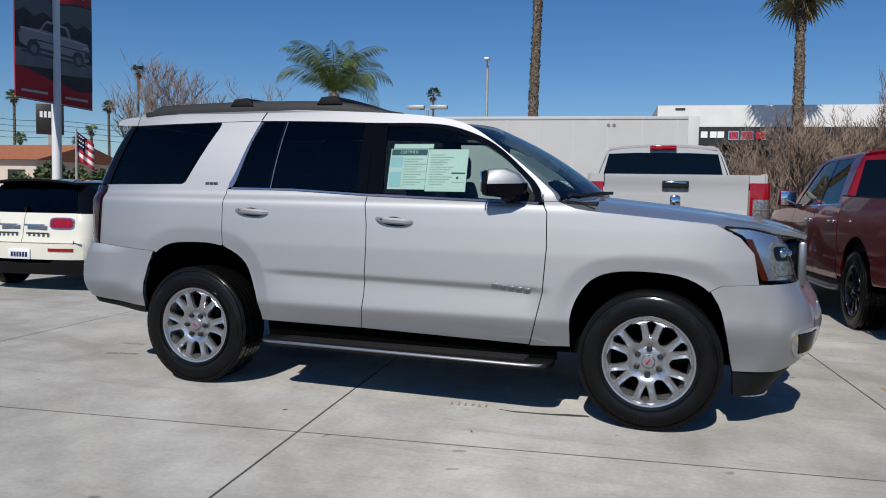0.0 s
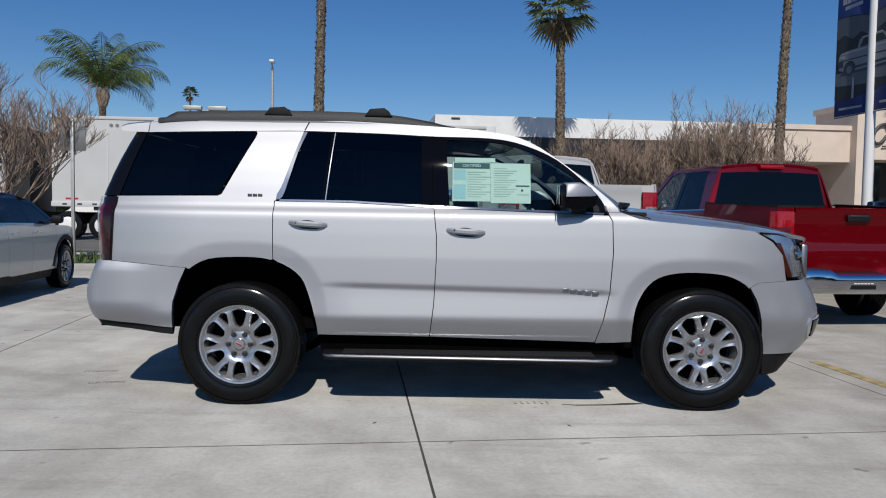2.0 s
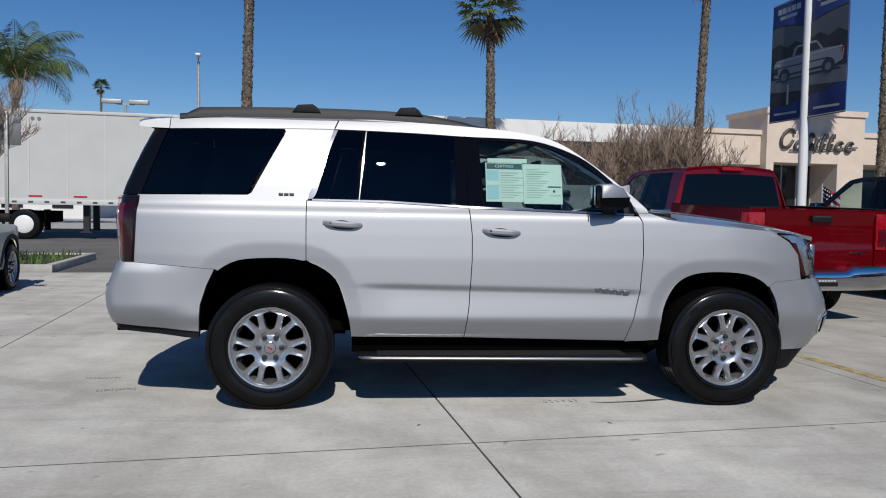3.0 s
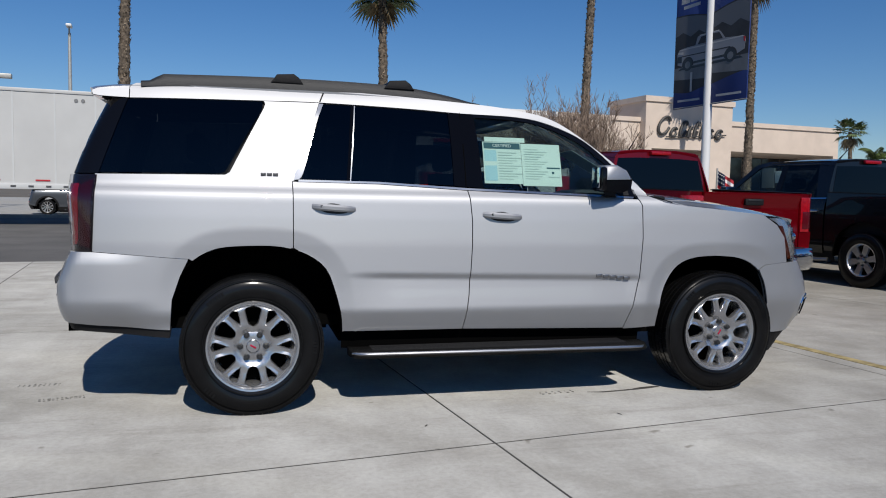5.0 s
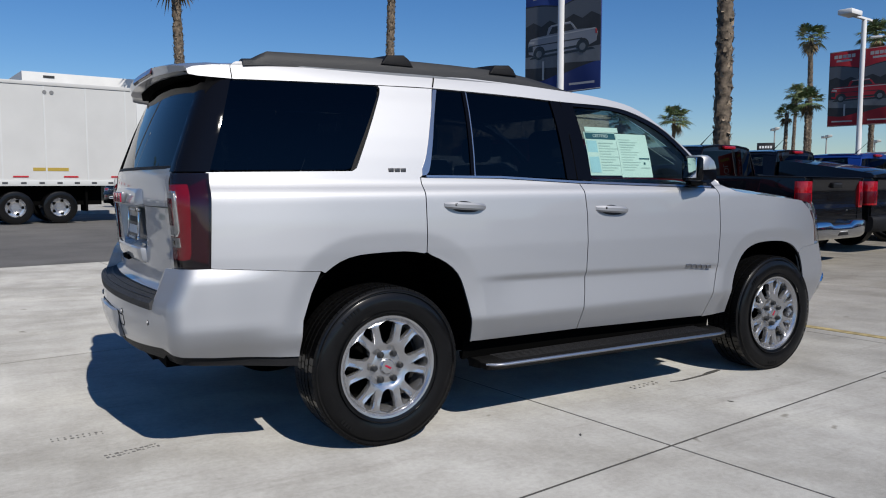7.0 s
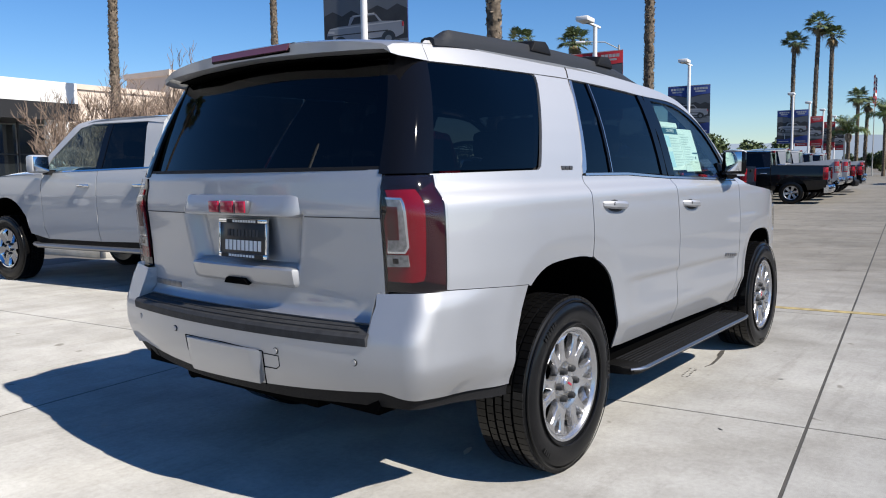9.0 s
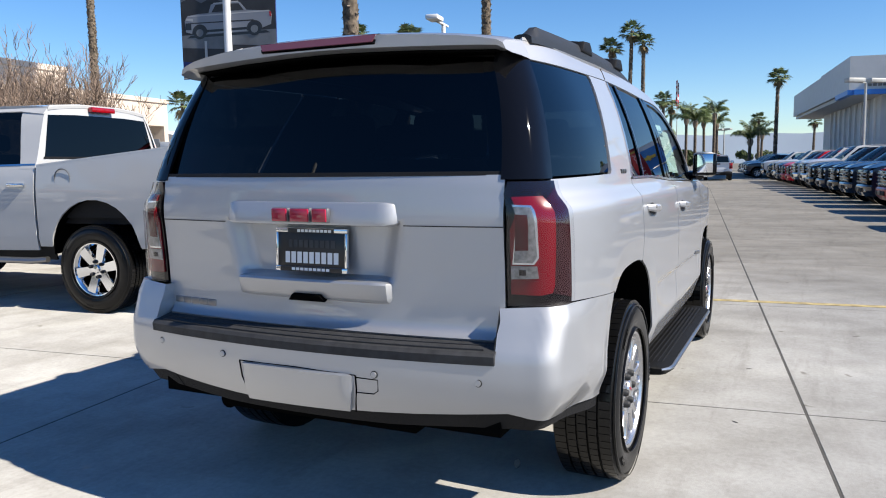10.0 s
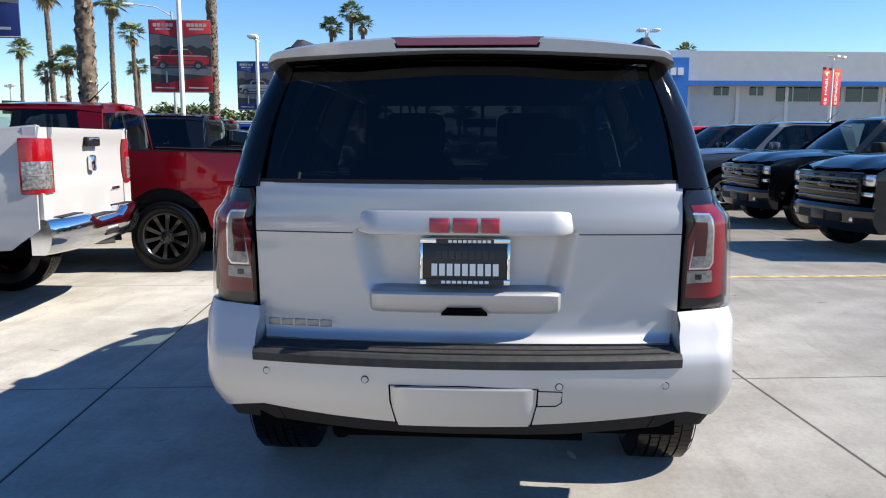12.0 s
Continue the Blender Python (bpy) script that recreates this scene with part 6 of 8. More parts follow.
        part("amber_strip", panel([(3.425, 1.080), (3.462, 1.078), (3.556, 0.862), (3.518, 0.856)], lambda a, b, s=s: fpan(a, b, s, -0.012), (0.6, s, 0), 0.04, 0.01), AMBER, head, "amber side marker")
        for z0, z1, mm in ((0.885, 0.950, LAMP_OPTIC), (0.965, 1.040, GLOSS_BLACK)):
            part("reflector", panel([(3.612, z0), (3.598, z0 + 0.02), (3.590, z1 - 0.01), (3.61, z1), (3.78, z1), (3.80, z0)], lambda a, b, s=s: fpan(a, b, s, -0.008), (0.6, s, 0), 0.04, 0.01), mm, head, "bright lamp reflector")
        for du, rr in ((0.0, 0.026), (0.080, 0.022)):
            c = Vector(fpan(3.66 + du, 1.003, s, -0.004))
            nrm = (Vector(fpan(3.66 + du, 1.003, s, 0.01)) - c).normalized()
            bm = bmesh.new()
            lathe(bm, [(0.0, -0.016), (rr * 0.5, -0.013), (rr * 0.85, -0.006), (rr, 0.002), (rr * 1.1, 0.0), (rr * 1.1, 0.008)], 20)
            part("projector", bm, CHROME, head, "round bright projector lens", Matrix.Translation(c) @ (-nrm).to_track_quat("Y", "Z").to_matrix().to_4x4())
        fog = [(3.70, 0.585), (3.92, 0.60), (4.02, 0.565), (3.98, 0.47), (3.72, 0.44)]
        fg = new("fog_lamp_bay")
        fg.parent = car
        part("surround", panel(smooth_line(fog, 3, True), lambda a, b, s=s: fpan(a, b, s, 0.008), (0.6, s, 0), 0.05, 0.02), CHROME, fg, "chrome fog lamp surround")
        part("recess", panel([(3.72, 0.570), (3.915, 0.585), (3.995, 0.555), (3.96, 0.485), (3.735, 0.458)], lambda a, b, s=s: fpan(a, b, s, 0.012), (0.6, s, 0), 0.05, 0.01), GLOSS_BLACK, fg)
    for s in (-1, 1):
        part("grille_frame", boxes(((3.715, min(s * 0.595, s * 0.632), 0.815), (3.760, max(s * 0.595, s * 0.632), 1.062)), bevel=0.014), ALLOY_GREY, car, "silver grille frame")
    part("grille", boxes(((3.55, -0.60, 0.80), (3.735, 0.60, 1.075)), bevel=0.03), GLOSS_BLACK, car)
    for i in range(4):
        part("grille_bar", boxes(((3.66, -0.52, 0.83 + 0.06 * i), (3.71, 0.52, 0.855 + 0.06 * i)), bevel=0.008), CHROME, car)
    part("grille_surround", boxes(((3.60, -0.56, 1.05), (3.745, 0.56, 1.085)), bevel=0.01), CHROME, car)

    # mirrors, door handles
    for s in (-1, 1):
        mirror = new("door_mirror")
        mirror.parent = car
        bm = bmesh.new()
        rings = []
        for t, (y0, sc) in enumerate(((0.965, 0.86), (0.98, 0.97), (1.03, 1.0), (1.085, 0.97), (1.115, 0.84))):
            cz, cx = 1.355, 2.10
            rings.append([(cx + 0.03 + 1.25 * dx * sc, s * (y0 - 2.6 * (y0 - 0.965) * (dx * sc + 0.085)), cz + dz * sc) for dx, dz in ((-0.075, 0.085), (0.0, 0.09), (0.06, 0.06), (0.09, 0.012), (0.088, 0.004), (-0.085, -0.004))])
        part("mirror_cap", ring_sweep(bm, rings), SILVER, mirror, angle=75)
        bm = bmesh.new()
        rings = [[(2.13 + 1.3 * dx, s * (y0 - 2.6 * (y0 - 0.965) * (dx + 0.087)), 1.355 + dz) for dx, dz in ((-0.087, -0.002), (0.089, 0.006), (0.08, -0.055), (0.02, -0.082), (-0.075, -0.07))] for y0 in (0.965, 1.108)]
        ring_sweep(bm, rings)
        tube(bm, [(2.12, s * 1.0, 1.285), (2.17, s * 0.93, 1.285)], 0.045, 8, 0.7)
        part("mirror_base", bm, GLOSS_BLACK, mirror)
        part("mirror_sail", panel([(2.12, 1.265), (2.13, 1.36), (2.22, 1.36), (2.28, 1.29), (2.28, 1.262)], lambda a, b, s=s: (a, s * (half_width(a, b) + 0.001), b), (0, s, 0), 0.06, 0.02), BLACK_PLASTIC, mirror)
        part("mirror_frame", boxes(((2.008, min(s * 0.968, s * 1.116), 1.285), (2.045, max(s * 0.968, s * 1.116), 1.430)), bevel=0.018), GLOSS_BLACK, mirror)
        part("mirror_glass", boxes(((1.996, min(s * 0.995, s * 1.095), 1.305), (2.004, max(s * 0.995, s * 1.095), 1.425)), bevel=0.002), CHROME, mirror, "mirror glass")
        for x0, x1, zz in ((0.315, 0.56, 1.166), (1.31, 1.555, 1.132)):
            handle = new("door_handle")
            handle.parent = car
            bm = bmesh.new()
            rings = []
            for i in range(11):
                t = i / 10
                x = x0 + (x1 - x0) * t
                z = zz - 0.014 * t
                w = half_width(x, z)
                o = 0.034 * (1 - (2 * t - 1) ** 4) + 0.004
                h = 0.019 - 0.005 * abs(2 * t - 1) ** 3
                rings.append([(x, s * (w + o - 0.010), z - h), (x, s * (w + o), z - 0.5 * h), (x, s * (w + o + 0.002), z + 0.4 * h), (x, s * (w + o - 0.008), z + h), (x, s * (w + o - 0.02), z)])
            part("grip", ring_sweep(bm, rings), SILVER, handle)
            cup = smooth_line([(x0 + 0.035, zz - 0.004), (x0 + 0.10, zz + 0.018), (x1 - 0.09, zz + 0.012), (x1 - 0.03, zz - 0.014), (x1 - 0.07, zz - 0.038), (x0 + 0.08, zz - 0.034)], 4, True)
            # Flat dark patch on the door skin stands for the cup's shade.
            part("cup", panel(cup, lambda a, b, s=s: (a, s * (half_width(a, b) + 0.001), b), (0, s, 0), 0.04, 0.002), DARK_PLASTIC, handle, "flat dark patch standing for handle cup shade")
            part("key_button", boxes(((x0 + 0.045, s * (half_width(x0, zz) + 0.034) - 0.002, zz - 0.004), (x0 + 0.058, s * (half_width(x0, zz) + 0.034) + 0.003, zz + 0.008))), BLACK_PLASTIC, handle)

    # cabin
    bm = boxes(((0.56, -0.84, 0.5), (2.40, 0.84, 0.56)), ((-0.85, -0.5, 0.5), (0.56, 0.5, 0.56)))
    part("cabin_floor", bm, CABIN, car)
    for s in (-1, 1):
        part("door_trim", boxes(((0.56, s * 0.86 - 0.02, 0.5), (2.4, s * 0.86 + 0.02, 1.25)), ((0.2, s * 0.86 - 0.02, 0.99), (0.56, s * 0.86 + 0.02, 1.25))), CABIN, car)
        part("quarter_trim", boxes(((-0.8, s * 0.80 - 0.03, 1.0), (0.2, s * 0.80 + 0.03, 1.28))), CABIN, car)
    part("headliner", panel([(-0.68, -0.68), (1.6, -0.66), (1.6, 0.66), (-0.68, 0.68)], lambda x, y: (x, y, roof_z(x) - 0.03), (0, 0, -1), 0.25, 0.01), SEAT_CLOTH, car)
    part("dashboard", boxes(((2.05, -0.80, 0.85), (2.42, 0.80, 1.18)), bevel=0.05), CABIN, car)
    part("centre_console", boxes(((1.3, -0.16, 0.5), (2.1, 0.16, 0.92)), bevel=0.04), CABIN, car)

    def seat(x, y, w):
        st = new("seat")
        st.parent = car
        part("cushion", boxes(((x - 0.05, y - w / 2, 0.62), (x + 0.48, y + w / 2, 0.86)), bevel=0.06), SEAT_CLOTH, st)
        bm = bmesh.new()
        rings = []
        for dx, z, k in ((0.02, 0.75, 0.95), (-0.03, 0.95, 1.0), (-0.08, 1.15, 0.98), (-0.12, 1.35, 0.85), (-0.13, 1.40, 0.7)):
            rings.append([(x + dx - 0.07, y - w / 2 * k, z), (x + dx + 0.06, y - w / 2 * k, z), (x + dx + 0.09, y, z), (x + dx + 0.06, y + w / 2 * k, z), (x + dx - 0.07, y + w / 2 * k, z)])
        part("backrest", ring_sweep(bm, rings), SEAT_CLOTH, st)
        part("headrest", boxes(((x - 0.19, y - 0.13, 1.42), (x - 0.07, y + 0.13, 1.60)), bevel=0.04), SEAT_CLOTH, st)
    for x, y, w in ((1.55, -0.40, 0.52), (1.55, 0.40, 0.52), (0.62, -0.42, 0.55), (0.62, 0.42, 0.55), (-0.20, -0.24, 0.44), (-0.20, 0.24, 0.44)):
        seat(x, y, w)
    bm = bmesh.new()
    lathe(bm, [(0.17 + 0.014 * math.cos(t), 0.014 * math.sin(t)) for t in np.linspace(0, 2 * math.pi, 9)], 28)
    part("steering_wheel", bm, BLACK_PLASTIC, car, "", pose(1.98, 0.40, 1.12, 0, 25, -90))
    part("inner_mirror", boxes(((1.85, -0.12, 1.58), (1.88, 0.12, 1.64)), bevel=0.01), BLACK_PLASTIC, car)

    place_wheels(car, [(0, -0.855, 0.388), (0, 0.855, 0.388), (2.946, -0.855, 0.388), (2.946, 0.855, 0.388)], R=0.393, rim=0.246)
    return car


build_suv()

# price sheets stuck inside the front passenger window
WIN = lambda a, b: (a, -(half_width(a, b) - 0.020), b)


def window_sheet(x0, x1, z0, z1, mat, label):
    sh = solid("window_sheet", panel([(x0, z0), (x1, z0), (x1, z1), (x0, z1)], WIN, (0, -1, 0), 0.12, 0.002), mat, label, "paper sheet", group="sheets in the car window")
    return sh


def print_bar(sh, x0, x1, z0, z1, mat):
    part("print_bar", panel([(x0, z0), (x1, z0), (x1, z1), (x0, z1)], lambda a, b: (a, -(half_width(a, b) - 0.0185), b), (0, -1, 0), 0.2, 0.0), mat, sh)


sheet_a = window_sheet(1.345, 1.590, 1.318, 1.570, PAPER, "pale printed price sheet inside the car's side window")
print_bar(sheet_a, 1.352, 1.585, 1.530, 1.566, INK_DARK)
print_bar(sheet_a, 1.352, 1.43, 1.335, 1.520, PAPER_BLUE)
for i in range(11):
    print_bar(sheet_a, 1.44, 1.53 + 0.03 * ((i * 7) % 3), 1.345 + 0.016 * i, 1.350 + 0.016 * i, INK)
me = lettering("CERTIFIED", 0.026, 0.0005)
part("words", me, WHITE_INK, sheet_a, "", pose(1.468, -(half_width(1.468, 1.548) - 0.0165), 1.548, -17, 0, 0), angle=0)
sheet_b = window_sheet(1.592, 1.848, 1.308, 1.566, PAPER, "pale green printed sheet inside the car's side window")
for i in range(13):
    print_bar(sheet_b, 1.61, 1.70 + 0.02 * ((i * 5) % 4), 1.350 + 0.015 * i, 1.3545 + 0.015 * i, INK)
print_bar(sheet_b, 1.752, 1.84, 1.416, 1.424, INK_DARK)
print_bar(sheet_b, 1.785, 1.80, 1.385, 1.398, INK_DARK)
print_bar(sheet_b, 1.76, 1.835, 1.362, 1.368, INK)
bm = panel([(2.0, -0.56), (2.05, -0.20), (2.30, -0.32), (2.24, -0.66)], lambda a, b: (a + 0.06, b + 0.01, 1.555 - 0.60 * (a - 2.05) - 0.10 * b * b), (1, 0, 1), 0.12, 0.002)
solid("window_sheet", bm, PAPER, "pale sheet lying behind the windscreen", "paper sheet", group="sheets in the car window")
window_sheet(1.36, 1.62, 1.572, 1.60, PAPER, "edge of a pale sheet behind the others")

# ---- pickups: forward is +x, the rear bumper at x = 0 ----
PICK_W = table([(0.30, 0.90), (0.42, 0.945), (0.60, 0.985), (0.72, 0.975), (0.76, 0.985), (1.05, 0.985), (1.20, 0.968), (1.27, 0.945), (1.32, 0.920), (1.60, 0.825), (1.84, 0.735), (1.90, 0.66), (1.96, 0.55)], 0.012)
WHITE_PAINT = paint("white vehicle paint", (0.43, 0.435, 0.44), rough=0.35)
# Raised white makes up in colour for light missing on the shaded tail.
LIFTED_WHITE_PAINT = paint("white vehicle paint lifted for shade", (0.74, 0.745, 0.75), rough=0.35)
RED_PAINT = paint("deep red vehicle paint", (0.28, 0.002, 0.008), metal=0.80, rough=0.36, coat=0.8)
BRIGHT_RED_PAINT = paint("bright red vehicle paint", (0.42, 0.008, 0.016), rough=0.35, coat=0.5)
BLACK_PAINT = paint("black vehicle paint", (0.004, 0.004, 0.005), rough=0.25, coat=0.8)
GREY_PAINT = paint("slate grey vehicle paint", (0.075, 0.085, 0.10), metal=0.5, rough=0.32)
BLUE_PAINT = paint("bright blue vehicle paint", (0.012, 0.05, 0.26), metal=0.3, rough=0.3)
NAVY_PAINT = paint("navy vehicle paint", (0.012, 0.018, 0.035), metal=0.3, rough=0.28)
CREAM_PAINT = paint("cream white vehicle paint", (0.70, 0.69, 0.60), rough=0.33)


def arc_points(cx, cz, r, a0, a1, n=10, lift=1.0):
    return [(cx + r * math.cos(radians(a)), cz + lift * r * math.sin(radians(a))) for a in np.linspace(a0, a1, n)]


def lamp_wrap(s, y_in, x_end, off, z0, z1):
    """A tail lamp lens that runs round the rear corner of a bed, from y_in on the rear to x_end on the side."""
    bm = bmesh.new()
    arc = [(0.205 - (0.12 + off) * math.cos(a), 0.872 + (0.12 + off) * math.sin(a)) for a in np.linspace(0, math.pi / 2, 8)]
    plan = [(0.085 - off, y_in)] + arc + [(x_end, 0.992 + off), (x_end, 0.90), (0.16, y_in)]
    rings = []
    for z, k in ((z0, 0.985), (z0 + 0.012, 1.0), (z1 - 0.012, 1.0), (z1, 0.985)):
        rings.append([(0.2 + (x - 0.2) * k, s * (0.87 + (y - 0.87) * k), z) for x, y in plan])
    return ring_sweep(bm, rings)


def build_pickup(m, paint_mat, label, chrome=True, rim="six", rim_mat=None, lamp_dark=False, group="parked pickups", bright_grille=True, emblem=False, tall=False):
    car = thing("pickup_truck", m, label, "pickup truck", group)
    pw = lambda x, z: PICK_W(min(z, 1.20 + 0.35 * max(0, z - 1.20)) if x < 1.94 else z) - (0.05 * max(0, (x - 4.9) / 0.85) ** 2)
    bright = CHROME if chrome else BLACK_PLASTIC
    up = 1.0 if tall else 0.0
    bt, bl = 0.12 * up, 0.08 * up

    def both(name, outline, mat, cell=0.14, thick=0.02, off=0.0, label=""):
        for s in (-1, 1):
            part(name, panel(outline, lambda a, b, s=s: (a, s * (pw(a, b) + off), b), (0, s, 0), cell, thick), mat, car, label)
    rear_arch = arc_points(1.25, 0.44, 0.53, 172, 8, 14, 0.98)
    front_arch = arc_points(4.90, 0.44, 0.53, 172, 8, 14, 0.98)
    both("bed_side", [(0.13, 0.60 + bl), (0.125, 0.866 + bl), (0.242, 0.868 + bl), (0.242, 1.292 + bl), (0.113, 1.294 + bl), (0.10, 1.34 + bt), (1.0, 1.372 + bt - 0.115 * up), (1.925, 1.39 + bt - 0.22 * up), (1.925, 0.50), (1.785, 0.50)] + rear_arch[::-1] + [(0.715, 0.50), (0.35, 0.52)], paint_mat, 0.09)
    both("rear_door", [(1.955, 0.46), (1.955, 1.30), (2.96, 1.285), (2.96, 0.44)], paint_mat, 0.1)
    both("front_door", [(2.972, 0.44), (2.972, 1.285), (4.02, 1.27), (4.08, 1.10), (4.05, 0.60), (4.0, 0.44)], paint_mat, 0.1)
    both("front_fender", [(4.012, 0.44), (4.062, 0.60), (4.092, 1.10), (4.05, 1.24), (4.6, 1.235), (5.45, 1.20), (5.66, 1.10), (5.68, 0.66), (5.43, 0.52)] + front_arch[::-1] + [(4.37, 0.50)], paint_mat, 0.09)
    both("rear_pillar", [(1.950, 1.26), (1.962, 1.45), (2.0, 1.87), (2.30, 1.868), (2.14, 1.26)], paint_mat, 0.1)
    both("roof_side", [(2.0, 1.80), (2.0, 1.88), (3.4, 1.905), (3.62, 1.86), (4.22, 1.32), (4.28, 1.245), (4.10, 1.245), (3.95, 1.45), (3.52, 1.80), (3.3, 1.845), (2.3, 1.835)], paint_mat, 0.1)
    both("rear_door_window", [(2.12, 1.305), (2.26, 1.835), (2.93, 1.845), (2.93, 1.295)], DARK_TINT, 0.2, 0.004, -0.01)
    both("front_door_window", [(3.02, 1.29), (3.02, 1.845), (3.30, 1.842), (3.52, 1.795), (3.96, 1.43), (4.06, 1.27)], MID_TINT, 0.2, 0.004, -0.01)
    both("door_pillar", [(2.92, 1.29), (2.92, 1.85), (3.03, 1.85), (3.03, 1.29)], GLOSS_BLACK, 0.2, 0.012, -0.004)
    both("belt_strip", [(1.96, 1.292), (4.05, 1.262), (4.05, 1.278), (1.96, 1.31)], bright, 0.3, 0.01, 0.003)
    both("sill", [(1.80, 0.50), (4.36, 0.48), (4.36, 0.36), (1.80, 0.36)], BLACK_PLASTIC, 0.3, 0.02, -0.03)
    roof_z = table([(1.9, 1.87), (2.2, 1.895), (2.9, 1.905), (3.3, 1.89), (3.7, 1.82)], 0.06)
    part("roof", panel([(1.99, -0.70), (3.45, -0.70), (3.58, -0.35), (3.62, 0), (3.58, 0.35), (3.45, 0.70), (1.99, 0.70)], lambda x, y: (x, y, roof_z(x) + 0.05 * (1 - (y / 0.7) ** 2) - 0.005), (0, 0, 1), 0.15, 0.03), paint_mat, car)

    def screen(a, b):
        c = 1 - (b / 0.8) ** 2
        return (3.45 + 0.17 * c + (0.80 + 0.03 * c) * a, b / 0.8 * (0.69 + 0.14 * a), 1.865 + 0.045 * c - 0.60 * a + 0.03 * math.sin(math.pi * a))
    part("windscreen", panel([(0, -0.8), (1, -0.8), (1, 0.8), (0, 0.8)], screen, (1, 0, 1), 0.2, 0.004), MID_TINT, car)
    hood_f = table([(4.1, 1.30), (4.5, 1.325), (5.0, 1.305), (5.4, 1.26), (5.62, 1.18), (5.7, 1.10)], 0.05)
    part("hood", panel([(4.14, -0.90), (4.6, -0.92), (5.2, -0.90), (5.55, -0.84), (5.68, -0.5), (5.72, 0), (5.68, 0.5), (5.55, 0.84), (5.2, 0.90), (4.6, 0.92), (4.14, 0.90)],
                       lambda x, y: (x, y, hood_f(x) - 0.07 * (abs(y) / 0.92) ** 4 + 0.03 * step_between(0.45 - abs(y), -0.08, 0.08)), (0, 0, 1), 0.10, 0.03), paint_mat, car)
    # back of the cab, bed, tailgate
    back = lambda y, z, off=0.0: (1.945 + 0.10 * max(0, z - 1.37) + 0.05 * (abs(y) / 0.9) ** 6 - off, y, z)
    half = [(PICK_W(z) - 0.03, z) for z in (0.55, 0.9, 1.25, 1.32, 1.40, 1.50, 1.60, 1.70, 1.78, 1.84)]
    part("cab_back", panel([(-y, z) for y, z in half] + [(-0.66, 1.895), (-0.3, 1.925), (0.3, 1.925), (0.66, 1.895)] + half[::-1], back, (-1, 0, 0), 0.09, 0.03), paint_mat, car)
    part("rear_window", panel(smooth_line([(-0.80, 1.375), (0.80, 1.375), (0.70, 1.795), (0.35, 1.81), (-0.35, 1.81), (-0.70, 1.795)], 1, True), lambda y, z: back(y, z, 0.004), (-1, 0, 0), 0.1, 0.006), DARK_TINT, car)
    part("window_seal", panel([(-0.815, 1.355), (0.815, 1.355), (0.81, 1.377), (-0.81, 1.377)], lambda y, z: back(y, z, 0.005), (-1, 0, 0), 0.1, 0.006), BLACK_PLASTIC, car)
    part("high_brake_lamp", boxes(((1.93, -0.17, 1.85), (1.99, 0.17, 1.905)), bevel=0.012), RED_LENS, car, "red high brake lamp")
    part("bed_floor", boxes(((0.14, -0.86, 0.72), (1.94, 0.86, 0.78)), ((0.14, -0.90, 0.78), (1.94, -0.84, 1.33 + bt - 0.2 * up)), ((0.14, 0.84, 0.78), (1.94, 0.90, 1.33 + bt - 0.2 * up))), BLACK_PLASTIC, car, angle=0)
    both("bed_rail_cap", [(0.12, 1.335 + bt), (1.92, 1.385 + bt - 0.22 * up), (1.92, 1.40 + bt - 0.22 * up), (0.12, 1.352 + bt)], paint_mat if tall else BLACK_PLASTIC, 0.3, 0.06, 0.001)
    gate = lambda y, z: (0.105 - 0.02 * step_between(z - bt, 1.22, 1.30) + 0.012 * step_between(z - bt, 0.86, 0.94) * (1 - step_between(z - bt, 1.16, 1.22)), y, z)
    tg = part("tailgate", panel([(-0.755, 0.60 + bl), (0.755, 0.60 + bl), (0.755, 1.335 + bt), (-0.755, 1.335 + bt)], gate, (-1, 0, 0), 0.05, 0.04), paint_mat, car)
    part("tailgate_handle", boxes(((0.062, -0.14, 1.185 + bt), (0.11, 0.14, 1.265 + bt)), bevel=0.012), BLACK_PLASTIC, tg, "tailgate handle")
    part("handle_bar", boxes(((0.055, -0.11, 1.235 + bt), (0.07, 0.11, 1.258 + bt)), bevel=0.006), bright if emblem else DARK_PLASTIC, tg)
    if emblem:
        part("tailgate_emblem", boxes(((0.072, -0.055, 0.97 + bt), (0.105, 0.055, 1.11 + bt)), bevel=0.03), CHROME if chrome else GLOSS_BLACK, tg, "tailgate emblem shape")
    for i in range(4):
        part("badge_bar", boxes(((0.09, -0.62 + 0.05 * i, 0.82 + bl), (0.12, -0.58 + 0.05 * i, 0.845 + bl))), bright, tg, angle=0)
    for s in (-1, 1):
        lamp = new("tail_lamp")
        lamp.parent = car
        y0, y1 = sorted((s * 0.765, s * 0.945))
        part("lens", lamp_wrap(s, 0.768, 0.240, 0.0, 0.87 + bl, 1.29 + bl), RED_LENS, lamp, "red lens", angle=50)
        part("clear_lens", lamp_wrap(s, 0.800, 0.222, 0.005, 0.905 + bl, 1.115 + bl), DARK_RED_LENS if lamp_dark else LAMP_OPTIC, lamp, "inner lamp segment", angle=50)
        if not lamp_dark:
            part("lens_bar", lamp_wrap(s, 0.800, 0.222, 0.007, 1.005 + bl, 1.018 + bl), LAMP_GREY, lamp, "bar across the clear segment", angle=50)
        part("corner_post", boxes(((0.10, y0, 0.60), (0.22, y1, 0.875 + bl))), paint_mat, car, angle=0)
        part("corner_post", boxes(((0.12, y0, 1.285 + bl), (0.22, y1, 1.335 + bt))), paint_mat, car, angle=0)
    bm = bmesh.new()
    rings = []
